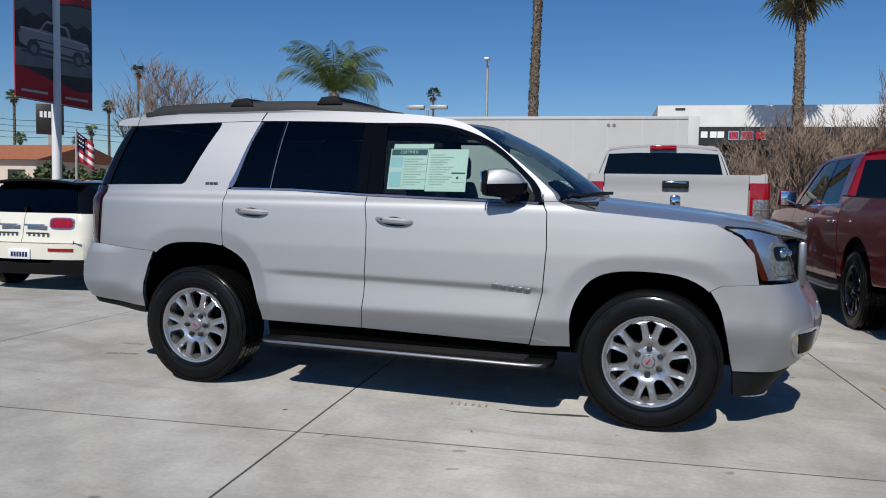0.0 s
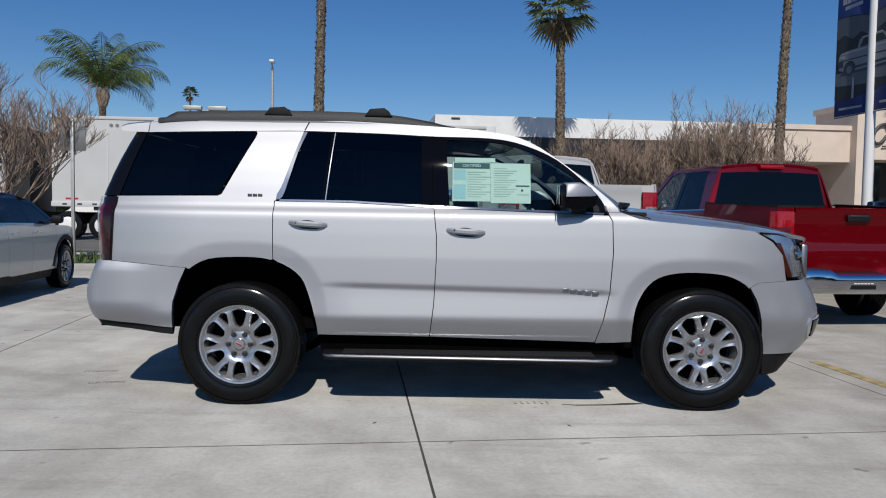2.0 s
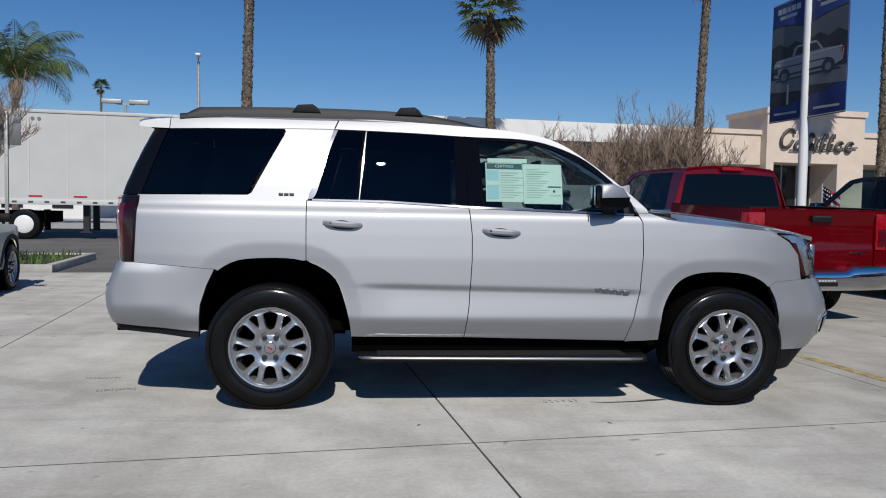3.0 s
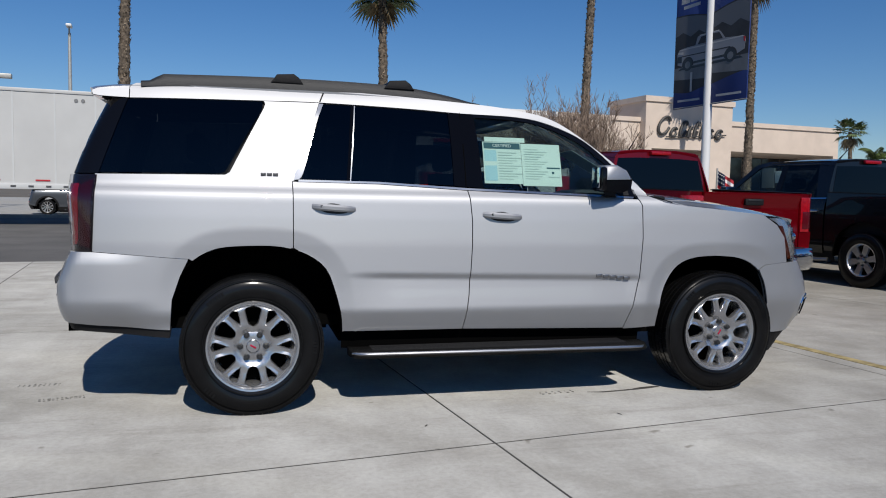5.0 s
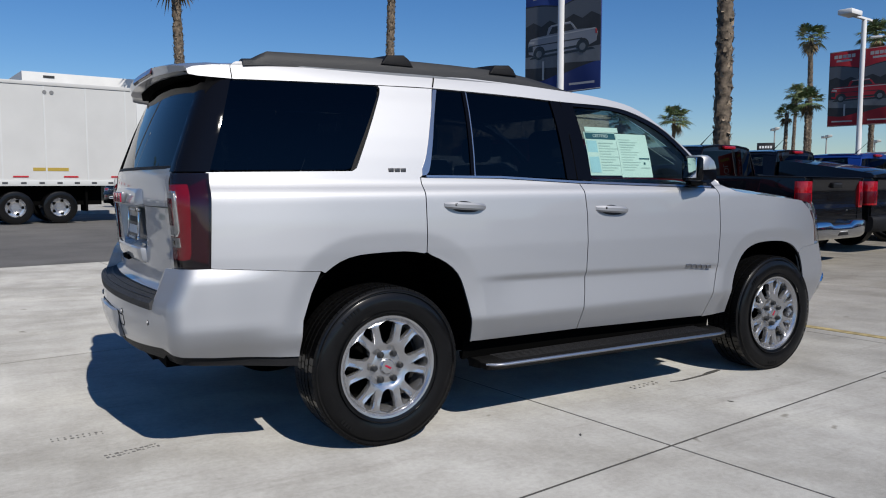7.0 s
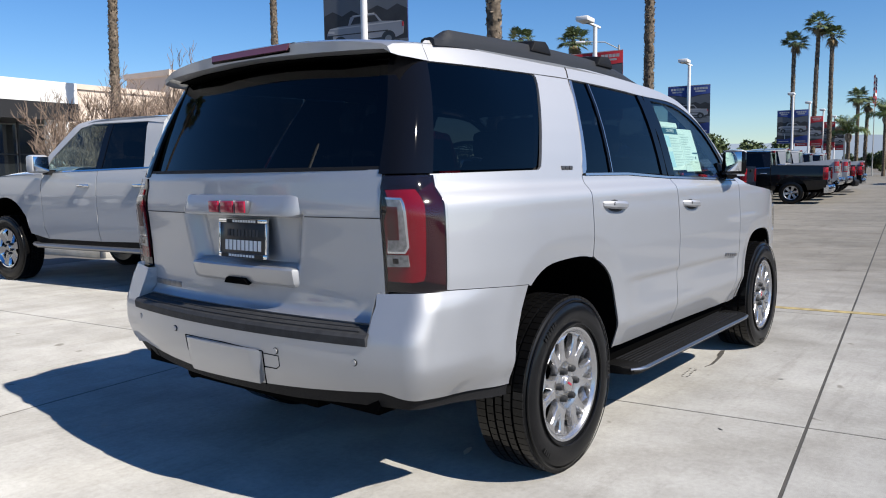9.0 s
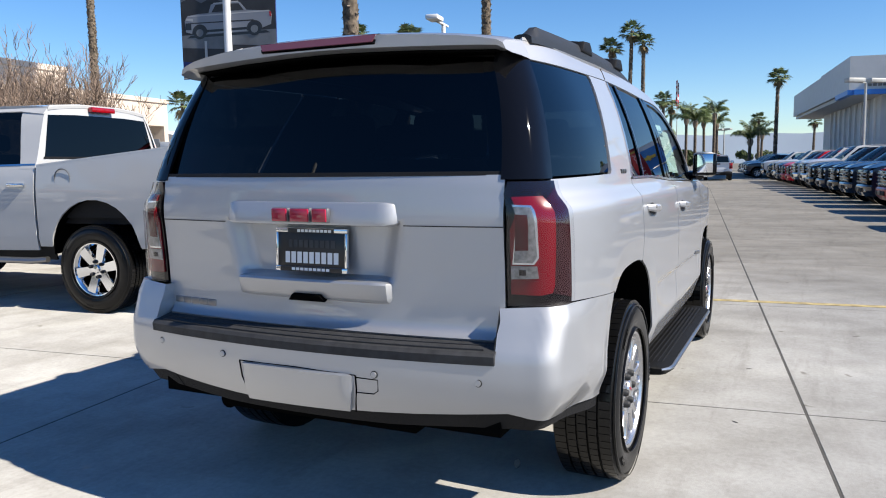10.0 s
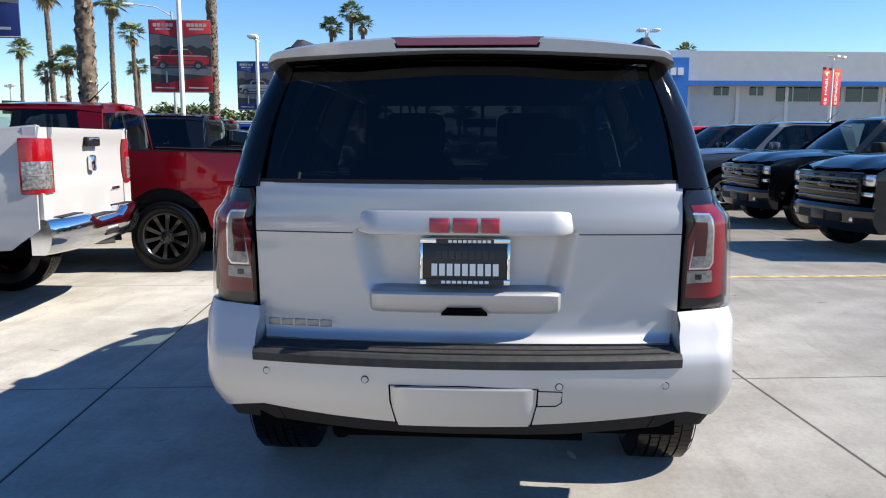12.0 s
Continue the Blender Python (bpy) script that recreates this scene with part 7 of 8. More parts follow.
    for y in np.linspace(-0.97, 0.97, 21):
        dx = 0.10 * (abs(y) / 0.96) ** 4
        drop = 0.05 if abs(y) < 0.30 else 0.0
        rings.append([(a, y, b + bl) for a, b in ((0.20, 0.665 - drop), (0.03 + dx, 0.678 - drop), (-0.02 + dx, 0.672 - drop), (-0.046 + dx, 0.650 - drop), (-0.058 + dx, 0.60 - 0.5 * drop), (-0.060 + dx, 0.54), (-0.052 + dx, 0.48), (-0.030 + dx, 0.43), (0.0 + dx, 0.40), (0.20, 0.40))])
    bp = part("rear_bumper", ring_sweep(bm, rings), bright, car, "rear bumper", angle=60)
    part("bumper_step", boxes(((0.03, -0.80, 0.668 + bl), (0.14, -0.40, 0.682 + bl)), ((0.03, 0.40, 0.668 + bl), (0.14, 0.80, 0.682 + bl)), ((0.0, -0.28, 0.622 + bl), (0.14, 0.28, 0.632 + bl))), BLACK_PLASTIC, bp, angle=0)
    part("plate", boxes(((-0.055, -0.152, 0.455 + bl), (-0.040, 0.152, 0.575 + bl)), bevel=0.004), PLATE_BLACK, bp, "dealer plate")
    for i in range(6):
        part("plate_bar", boxes(((-0.058, -0.115 + 0.04 * i, 0.515 + bl), (-0.053, -0.085 + 0.04 * i, 0.55 + bl))), WHITE_INK, bp, angle=0)
    # front end
    part("grille", boxes(((5.60, -0.72, 0.68), (5.76, 0.72, 1.10)), bevel=0.04), GLOSS_BLACK, car, "dark grille")
    for i in range(4):
        part("grille_bar", boxes(((5.735, -0.70, 0.735 + 0.09 * i), (5.785, 0.70, 0.765 + 0.09 * i)), bevel=0.01), CHROME if bright_grille else BLACK_RIM, car)
    part("grille_emblem", boxes(((5.77, -0.15, 0.885), (5.80, 0.15, 0.955)), bevel=0.02), GOLD if bright_grille else BLACK_RIM, car, "emblem shape")
    for s in (-1, 1):
        head = new("headlamp")
        head.parent = car
        y0, y1 = sorted((s * 0.60, s * 0.92))
        part("bowl", boxes(((5.50, y0, 0.93), (5.70, y1, 1.075)), bevel=0.03), LAMP_SILVER, head)
        part("lens", boxes(((5.52, y0 - 0.004, 0.925), (5.725, y1 + 0.004, 1.08)), bevel=0.04), CLEAR_LENS, head, "clear headlamp lens")
        part("lower_lamp", boxes(((5.56, y0 + 0.02, 0.80), (5.71, y1 - 0.01, 0.86)), bevel=0.015), LAMP_SILVER, head)
        part("fog_lamp", boxes(((5.74, s * 0.62 - 0.07, 0.47), (5.80, s * 0.62 + 0.07, 0.54)), bevel=0.02), LAMP_SILVER, car)
        mir = new("door_mirror")
        mir.parent = car
        ya, yb = sorted((s * 0.99, s * 1.22))
        part("mirror_shell", boxes(((3.83, ya, 1.26), (3.98, yb, 1.48)), bevel=0.04), BLACK_PLASTIC if not chrome else paint_mat, mir)
        part("mirror_glass", boxes(((3.822, ya + 0.02, 1.28), (3.835, yb - 0.02, 1.46)), bevel=0.004), CHROME, mir)
        part("mirror_arm", boxes(((3.86, min(s * 0.90, s * 1.02), 1.24), (3.95, max(s * 0.90, s * 1.02), 1.30))), BLACK_PLASTIC, mir)
        for x0 in (2.05, 3.08):
            part("door_handle", boxes(((x0, min(s * 0.97, s * 1.012), 1.085), (x0 + 0.22, max(s * 0.97, s * 1.012), 1.12)), bevel=0.012), bright if chrome else paint_mat, car)
        bm = bmesh.new()
        tube(bm, [(1.85, s * 0.96, 0.37), (2.0, s * 1.0, 0.36), (4.15, s * 1.0, 0.36), (4.3, s * 0.95, 0.37)], 0.045, 10, 0.7)
        part("step_bar", bm, ALLOY_GREY if chrome else BLACK_PLASTIC, car, "side step bar")
        for cx, arch in ((1.25, rear_arch), (4.90, front_arch)):
            bm = bmesh.new()
            pts = [(cx - 0.54, 0.42)] + arch + [(cx + 0.54, 0.42)]
            ring_sweep(bm, [[(x, s * (pw(x, z) - 0.012), z) for x, z in pts], [(x, s * 0.5, z + 0.03) for x, z in pts]], False, False)
            part("wheel_well", bm, DARK_VOID, car)
    bm = bmesh.new()
    rings = []
    for y in np.linspace(-0.95, 0.95, 13):
        dx = -0.16 * (abs(y) / 0.95) ** 4
        rings.append([(5.5, y, 0.66), (5.80 + dx, y, 0.67), (5.84 + dx, y, 0.62), (5.83 + dx, y, 0.46), (5.74 + dx, y, 0.34), (5.5, y, 0.34)])
    fb = part("front_bumper", ring_sweep(bm, rings), bright if bright_grille else paint_mat, car, "front bumper")
    part("air_intake", boxes(((5.80, -0.50, 0.46), (5.846, 0.50, 0.58)), bevel=0.02), BLACK_PLASTIC, fb)
    part("plate", boxes(((5.84, -0.152, 0.46), (5.858, 0.152, 0.58)), bevel=0.004), PLATE_BLACK, fb, "dealer plate")
    part("underbody", boxes(((0.2, -0.62, 0.42), (5.5, 0.62, 0.62)), ((1.8, -0.84, 0.46), (4.3, 0.84, 0.6)), ((4.3, -0.55, 0.5), (5.5, 0.55, 1.1))), DARK_VOID, car, angle=0)
    part("cabin_floor", boxes(((2.0, -0.82, 0.6), (4.2, 0.82, 0.66)), ((2.0, -0.86, 0.6), (4.1, -0.82, 1.24)), ((2.0, 0.82, 0.6), (4.1, 0.86, 1.24))), CABIN, car, angle=0)
    part("dashboard", boxes(((3.75, -0.80, 0.9), (4.15, 0.80, 1.22)), bevel=0.05), CABIN, car)
    for x, y in ((3.1, -0.42), (3.1, 0.42), (2.25, 0.0)):
        w = 0.52 if y else 1.4
        part("seat", boxes(((x - 0.08, y - w / 2, 0.66), (x + 0.5, y + w / 2, 0.9)), ((x - 0.16, y - w / 2, 0.8), (x, y + w / 2, 1.42)), ((x - 0.16, y - 0.13, 1.45), (x - 0.06, y + 0.13, 1.63)), bevel=0.04), SEAT_CLOTH, car)
    place_wheels(car, [(1.25, -0.86, 0.405), (1.25, 0.86, 0.405), (4.90, -0.86, 0.405), (4.90, 0.86, 0.405)], style=rim, R=0.405, half=0.135, rim=0.262 if rim == "ten" else 0.238, mats=(rim_mat or ALLOY, DARK_VOID), lettered=chrome)
    bm = bmesh.new()
    tube(bm, [(2.32, 0.30, 1.93), (2.22, 0.30, 2.02), (2.06, 0.30, 2.17)], [0.012, 0.006, 0.004], 6)
    if not tall:
        part("antenna", bm, BLACK_PLASTIC, car, "thin raked antenna")
    if tall:
        bm = bmesh.new()
        lathe(bm, [(0.088, 0.0), (0.094, -0.004), (0.100, 0.0), (0.094, 0.004)], 28)
        part("fuel_door", bm, SIGN_GREY, car, "round fuel door seam", Matrix.Translation((1.60, pw(1.6, 1.16) + 0.001, 1.16)))
        for o in car.children:
            if not o.name.startswith("wheel") or o.name.startswith("wheel_well"):
                o.location.z += 0.13
            else:
                o.location.z += 0.02
                o.scale = (1.05, 1.05, 1.05)
    return car


white_truck = build_pickup(lot(2.35, 4.78, 0, 90), WHITE_PAINT, "white crew-cab pickup with a chrome rear bumper parked on the lot", True, "six", CHROME, group="pickups beside the street", emblem=True, tall=True)
red_truck = build_pickup(lot(5.12, 3.62, 0, 90), RED_PAINT, "deep red crew-cab pickup with black wheels", True, "ten", BLACK_RIM, True, "pickups beside the street", False)
red_truck.scale = (0.96, 0.97, 1.0)
black_truck = build_pickup(lot(9.05, 3.40, 0, 90), BLACK_PAINT, "black crew-cab pickup with steel-coloured wheels", True, "six", ALLOY, True, "pickups beside the street", False)
black_dark = build_pickup(lot(12.1, 3.75, 0, 90), BLACK_PAINT, "black pickup with dark bumpers and dark wheels", False, "ten", BLACK_RIM, True, "pickups beside the street", False)
build_pickup(lot(15.4, 3.6, 0, 90), BLUE_PAINT, "bright blue pickup with black wheels", False, "ten", BLACK_RIM, True, "pickups beside the street", False)
grey_truck = build_pickup(lot(12.6, -9.7, 0, 90), GREY_PAINT, "slate grey pickup with a chrome front bumper", True, "six", ALLOY, True, "pickups facing the aisle")
navy_truck = build_pickup(lot(20.9, -9.75, 0, 90), NAVY_PAINT, "dark navy pickup with a dark grille facing the aisle", False, "six", ALLOY, True, "pickups facing the aisle", False)
bright_red_truck = build_pickup(lot(18.1, -9.75, 0, 90), BRIGHT_RED_PAINT, "bright red pickup with a dark grille facing the aisle", False, "ten", BLACK_RIM, True, "pickups facing the aisle", False)


def repeat(src, u, v, turn, label, group):
    c = copy_thing(src, lot(u, v, 0, turn))
    return tagged(c, label, "pickup truck", group)


G1 = "pickups facing the aisle"
for src, u, label in ((black_dark, 5.55, "black pickup with a dark grille facing the aisle"), (black_dark, 9.05, "black pickup with a dark grille facing the aisle"),
                      (black_truck, 15.6, "black pickup with a bright grille facing the aisle"), (navy_truck, 23.7, "navy pickup facing the aisle"),
                      (black_truck, 26.5, "black pickup with a bright grille facing the aisle"), (navy_truck, 29.3, "navy pickup facing the aisle"), (black_dark, 32.2, "black pickup facing the aisle"),
                      (white_truck, 35.1, "white pickup facing the aisle"), (white_truck, 38.0, "white pickup facing the aisle"), (bright_red_truck, 41.0, "bright red pickup facing the aisle"),
                      (bright_red_truck, 43.9, "bright red pickup facing the aisle"), (navy_truck, 46.8, "navy pickup facing the aisle"), (white_truck, 49.8, "white pickup facing the aisle"), (black_truck, 52.8, "black pickup facing the aisle")):
    c = repeat(src, u, (-9.3 if u < 6 else -9.75) + 0.03 * math.sin(u * 3), 90 + math.sin(u * 7) * 0.8, label, G1)
G2 = "vehicles in the far rows"
for src, u, v, label in ((white_truck, 18.6, 3.9, "white pickup beside the street"), (navy_truck, 21.8, 3.8, "navy pickup beside the street"), (black_truck, 26.4, 1.9, "black pickup beside the aisle"), (white_truck, 29.6, 1.8, "white pickup beside the aisle"),
                         (white_truck, 32.9, 1.7, "white pickup beside the aisle"), (black_dark, 36.2, 1.6, "black pickup beside the aisle"), (black_truck, 40.0, 1.5, "black pickup beside the aisle"), (white_truck, 43.4, 1.6, "white pickup beside the aisle")):
    repeat(src, u, v, 90, label, G2)
bm = bmesh.new()
ring_sweep(bm, [[(x, -0.84, 1.36), (x, -0.80, z - 0.02), (x, -0.4, z + 0.015), (x, 0.4, z + 0.015), (x, 0.80, z - 0.02), (x, 0.84, 1.36)] for x, z in ((0.14, 1.42), (0.20, 1.46), (1.0, 1.60), (1.80, 1.71), (1.90, 1.70))])
part("bed_cover", bm, BLACK_PAINT, black_dark, "black sloping bed cover")
build_pickup(lot(55.6, -0.8, 0, 0), LIFTED_WHITE_PAINT, "white pickup with dark bumpers, its paint lifted for shade, in the aisle", False, "ten", BLACK_RIM, True, G2, False)
for u, v, src in ((58, -12.6, white_truck), (66, -9, navy_truck), (69, -9, black_truck), (72, -9, white_truck), (75, -9, grey_truck), (78, -9, black_truck), (81, -9, red_truck)):
    repeat(src, u, v if u > 60 else -9.7, 90, "pickup in the far row facing the aisle", G2)


# ---- small cream car with a black roof, forward +x ----
MINI_W = table([(0.15, 0.80), (0.25, 0.86), (0.45, 0.895), (0.75, 0.90), (0.92, 0.885), (1.0, 0.86), (1.04, 0.84), (1.30, 0.70), (1.38, 0.62), (1.44, 0.5)], 0.012)


def build_small_car(m, body, roof, label, group=""):
    car = thing("small_estate_car", m, label, "car", group)
    rear = table([(0.2, 0.10), (0.4, 0.0), (0.62, 0.0), (0.68, 0.04), (0.98, 0.09), (1.05, 0.16), (1.34, 0.30)], 0.02)

    def wrapm(u, z, s, off=0.0, r=0.16):
        xc = rear(z) + 0.05 + r
        wd = MINI_W(z) - 0.03 * max(0, (0.9 - max(u, xc)) / 0.9) ** 2
        if u >= xc:
            if u > 3.6:
                wd -= 0.22 * ((u - 3.6) / 0.65) ** 2
            return (u, s * (wd + off), z)
        t = xc - u
        if t < r * math.pi / 2:
            a = t / r
            return (xc - (r + off) * math.sin(a), s * (wd - r + (r + off) * math.cos(a)), z)
        y = wd - r - (t - r * math.pi / 2)
        return (xc - r - off - 0.05 * (1 - (y / (wd - r)) ** 2), s * y, z)

    def both(name, outline, mat, cell=0.09, thick=0.015, off=0.0, label=""):
        for s in (-1, 1):
            part(name, panel(outline, lambda a, b, s=s: wrapm(a, b, s, off), (-0.2, s, 0), cell, thick), mat, car, label)
    ra = arc_points(0.78, 0.34, 0.40, 178, 2, 12)
    fa = arc_points(3.45, 0.34, 0.40, 178, 2, 12)
    both("body_side", [(0.10, 0.40), (0.06, 0.62), (-0.03, 0.64), (-0.03, 0.99), (0.10, 0.995), (0.5, 1.0), (1.555, 0.99), (1.555, 0.34), (1.20, 0.34)] + ra[::-1], body, 0.07)
    both("rear_door", [(1.562, 0.34), (1.562, 0.99), (2.28, 0.975), (2.28, 0.32), (1.7, 0.32)], body)
    both("front_door", [(2.287, 0.32), (2.287, 0.975), (3.12, 0.955), (3.10, 0.32)], body)
    both("front_fender", [(3.107, 0.32), (3.127, 0.95), (3.6, 0.93), (4.0, 0.86), (4.18, 0.70), (4.20, 0.42), (3.86, 0.36)] + fa[::-1], body, 0.07)
    for arch, cx in ((ra, 0.78), (fa, 3.45)):
        inner = [(cx + (x - cx) * 1.0, z) for x, z in arch]
        outer = [(cx + (x - cx) * 1.16, 0.34 + (z - 0.34) * 1.16) for x, z in arch]
        both("arch_cladding", [(max(0.0, x), z) for x, z in outer] + inner[::-1], BLACK_PLASTIC, 0.09, 0.02, 0.008, "black arch cladding")
        for s in (-1, 1):
            bm = bmesh.new()
            ring_sweep(bm, [[(x, s * 0.86, z) for x, z in arch], [(x, s * 0.5, z) for x, z in arch]], False, False)
            part("wheel_well", bm, DARK_VOID, car)
    both("sill", [(1.2, 0.34), (3.05, 0.32), (3.05, 0.20), (1.2, 0.22)], BLACK_PLASTIC, 0.2, 0.03, -0.01, "black sill cladding")
    both("side_glass", [(0.36, 1.02), (0.46, 1.30), (1.0, 1.325), (2.2, 1.325), (2.62, 1.25), (3.06, 1.0), (3.08, 0.965), (1.6, 1.0)], DARK_TINT, 0.12, 0.004, -0.004)
    both("bright_belt", [(0.12, 0.992), (1.6, 0.992), (3.12, 0.957), (3.12, 0.975), (1.6, 1.012), (0.12, 1.012)], CHROME, 0.2, 0.01, 0.004)
    for x in (1.54, 2.28):
        both("door_pillar", [(x - 0.02, 1.0), (x + 0.02, 1.0), (x + 0.02, 1.33), (x - 0.02, 1.33)], GLOSS_BLACK, 0.2, 0.01, 0.0)
    both("roof_edge", [(0.30, 1.295), (1.0, 1.322), (2.2, 1.322), (2.64, 1.25), (3.08, 0.985), (3.18, 0.985), (2.72, 1.29), (2.25, 1.40), (1.0, 1.405), (0.26, 1.37)], roof, 0.1, 0.02)
    part("roof", panel([(0.24, -0.62), (2.3, -0.62), (2.45, 0), (2.3, 0.62), (0.24, 0.62), (0.18, 0)], lambda x, y: (x, y, 1.385 + 0.045 * (1 - (y / 0.62) ** 2) + 0.02 * math.sin(math.pi * min(1, max(0, x / 2.4))) - 0.03 * step_between(x, 1.9, 2.5)), (0, 0, 1), 0.15, 0.03), roof, car)

    def screen(a, b):
        c = 1 - (b / 0.8) ** 2
        return (2.35 + 0.12 * c + (0.78 + 0.06 * c) * a, b / 0.8 * (0.62 + 0.16 * a), 1.365 + 0.04 * c - 0.40 * a)
    part("windscreen", panel([(0, -0.8), (1, -0.8), (1, 0.8), (0, 0.8)], screen, (1, 0, 1), 0.2, 0.004), MID_TINT, car)
    part("hood", panel([(3.05, -0.80), (3.7, -0.76), (4.05, -0.60), (4.15, 0), (4.05, 0.60), (3.7, 0.76), (3.05, 0.80)], lambda x, y: (x, y, 0.985 - 0.16 * ((x - 3.05) / 1.1) ** 2 - 0.05 * (y / 0.8) ** 4), (0, 0, 1), 0.12, 0.03), body, car)
    part("nose", boxes(((3.95, -0.62, 0.25), (4.18, 0.62, 0.80)), bevel=0.08), BLACK_PLASTIC, car)
    # rear face: two doors, glass, bumper
    fr = lambda y, z, off=0.0: (rear(z) - off + 0.05 * (y / 0.7) ** 2, y, z)
    for y0, y1 in ((-0.70, -0.004), (0.004, 0.70)):
        door = part("rear_barn_door", panel([(y0, 0.63), (y1, 0.63), (y1, 1.0), (y0, 1.0)], lambda y, z: fr(y, z), (-1, 0, 0), 0.06, 0.02), body, car)
        s = -1 if y0 < -0.1 else 1
        part("door_grip", boxes(((0.0, s * 0.19 - 0.14, 0.835), (0.055, s * 0.19 + 0.14, 0.862)), bevel=0.01), CHROME, door)
        for i in range(5):
            part("badge_bar", boxes(((0.01, s * 0.22 - 0.15 + 0.065 * i, 0.735), (0.05, s * 0.22 - 0.115 + 0.065 * i, 0.755))), STEEL_LETTER, door, angle=0)
    part("rear_glass", panel([(-0.68, 1.01), (0.68, 1.01), (0.56, 1.345), (-0.56, 1.345)], lambda y, z: fr(y, z, -0.005), (-1, 0, 0), 0.12, 0.005), DARK_TINT, car)
    part("glass_split", boxes(((0.10, -0.02, 1.01), (0.16, 0.02, 1.07))), GLOSS_BLACK, car, angle=0)
    part("rear_bumper", panel([(-0.80, 0.42), (0.80, 0.42), (0.80, 0.62), (-0.80, 0.62)], lambda y, z: (rear(z) - 0.01 + 0.14 * (abs(y) / 0.8) ** 4, y, z), (-1, 0, 0), 0.08, 0.03), body, car)
    part("lower_bumper", panel([(-0.82, 0.22), (0.82, 0.22), (0.82, 0.43), (0.45, 0.415), (0.38, 0.36), (-0.38, 0.36), (-0.45, 0.415), (-0.82, 0.43)], lambda y, z: (rear(z) + 0.0 + 0.14 * (abs(y) / 0.8) ** 4, y, z), (-1, 0, 0), 0.08, 0.03), BLACK_PLASTIC, car, "black lower bumper")
    part("plate", boxes(((-0.03, -0.155, 0.42), (0.0, 0.155, 0.545)), bevel=0.004), WHITE_INK, car, "white number plate")
    for i in range(6):
        part("plate_bar", boxes(((-0.034, -0.12 + 0.041 * i, 0.45), (-0.029, -0.09 + 0.041 * i, 0.51))), FLAG_BLUE, car, angle=0)
    for s in (-1, 1):
        lamp = new("tail_lamp")
        lamp.parent = car
        shape = [(s * (0.53 + 0.165 * math.copysign(abs(math.cos(t)) ** 0.5, math.cos(t))), 0.875 + 0.075 * math.copysign(abs(math.sin(t)) ** 0.5, math.sin(t))) for t in np.linspace(0, 2 * math.pi, 25)[:-1]]
        part("chrome_ring", panel(shape, lambda y, z: fr(y, z, 0.012), (-1, 0, 0), 0.08, 0.02), BRIGHT_TRIM, lamp, "bright lamp ring")
        part("lens", panel([(s * 0.53 + (y - s * 0.53) * 0.9, 0.875 + (z - 0.875) * 0.84) for y, z in shape], lambda y, z: fr(y, z, 0.018), (-1, 0, 0), 0.08, 0.01), RED_LENS, lamp, "red lens")
        part("reflector", panel([(s * 0.40, 0.525), (s * 0.70, 0.525), (s * 0.70, 0.562), (s * 0.40, 0.562)], lambda y, z: (rear(z) - 0.022 + 0.14 * (abs(y) / 0.8) ** 4, y, z), (-1, 0, 0), 0.05, 0.02), RED_LENS, car, "red reflector strip")
        part("rear_pillar", panel([(0.06, 1.012), (0.39, 1.012), (0.50, 1.33), (0.24, 1.345)], lambda a, b, s=s: wrapm(a, b, s, 0.001), (-0.5, s, 0), 0.06, 0.015), GLOSS_BLACK, car, "gloss black rear pillar")
        mir = new("door_mirror")
        mir.parent = car
        part("mirror_shell", boxes(((2.86, min(s * 0.90, s * 1.06), 0.98), (2.98, max(s * 0.90, s * 1.06), 1.10)), bevel=0.04), BLACK_PLASTIC, mir)
        part("mirror_arm", boxes(((2.89, min(s * 0.84, s * 0.94), 0.975), (2.95, max(s * 0.84, s * 0.94), 1.005))), BLACK_PLASTIC, mir)
        for x0 in (1.62, 2.36):
            part("door_handle", boxes(((x0, min(s * 0.885, s * 0.925), 0.86), (x0 + 0.17, max(s * 0.885, s * 0.925), 0.885)), bevel=0.008), CHROME, car)
    part("underbody", boxes(((0.2, -0.62, 0.22), (4.0, 0.62, 0.5))), DARK_VOID, car, angle=0)
    part("cabin", boxes(((0.4, -0.78, 0.45), (3.1, 0.78, 0.5)), ((2.7, -0.7, 0.6), (3.05, 0.7, 0.95))), CABIN, car, angle=0)
    for x, y in ((2.0, -0.36), (2.0, 0.36), (1.15, 0.0)):
        w = 0.48 if y else 1.2
        part("seat", boxes(((x - 0.1, y - w / 2, 0.45), (x + 0.4, y + w / 2, 0.68)), ((x - 0.16, y - w / 2, 0.6), (x - 0.02, y + w / 2, 1.05)), ((x - 0.15, y - 0.11, 1.08), (x - 0.06, y + 0.11, 1.22)), bevel=0.03), SEAT_CLOTH, car)
    place_wheels(car, [(0.78, -0.80, 0.325), (0.78, 0.80, 0.325), (3.45, -0.80, 0.325), (3.45, 0.80, 0.325)], style="ten", R=0.325, half=0.105, rim=0.225, mats=(ALLOY, DARK_VOID), lettered=False)
    return car


build_small_car(lot(-5.58, 4.53, 0, 90), CREAM_PAINT, GLOSS_BLACK, "cream white small estate car with a black roof")
for u, v, turn, body, lab in ((-6.2, 34.0, 0, GREY_PAINT, "dark grey small car parked across the street"), (6.8, 36.5, 20, BLACK_PAINT, "black small car parked across the street")):
    build_small_car(lot(u, v, 0.06, turn), body, body, lab, "cars across the street")
repeat(white_truck, -6.4, 37.5, 8, "white pickup parked across the street", G2)


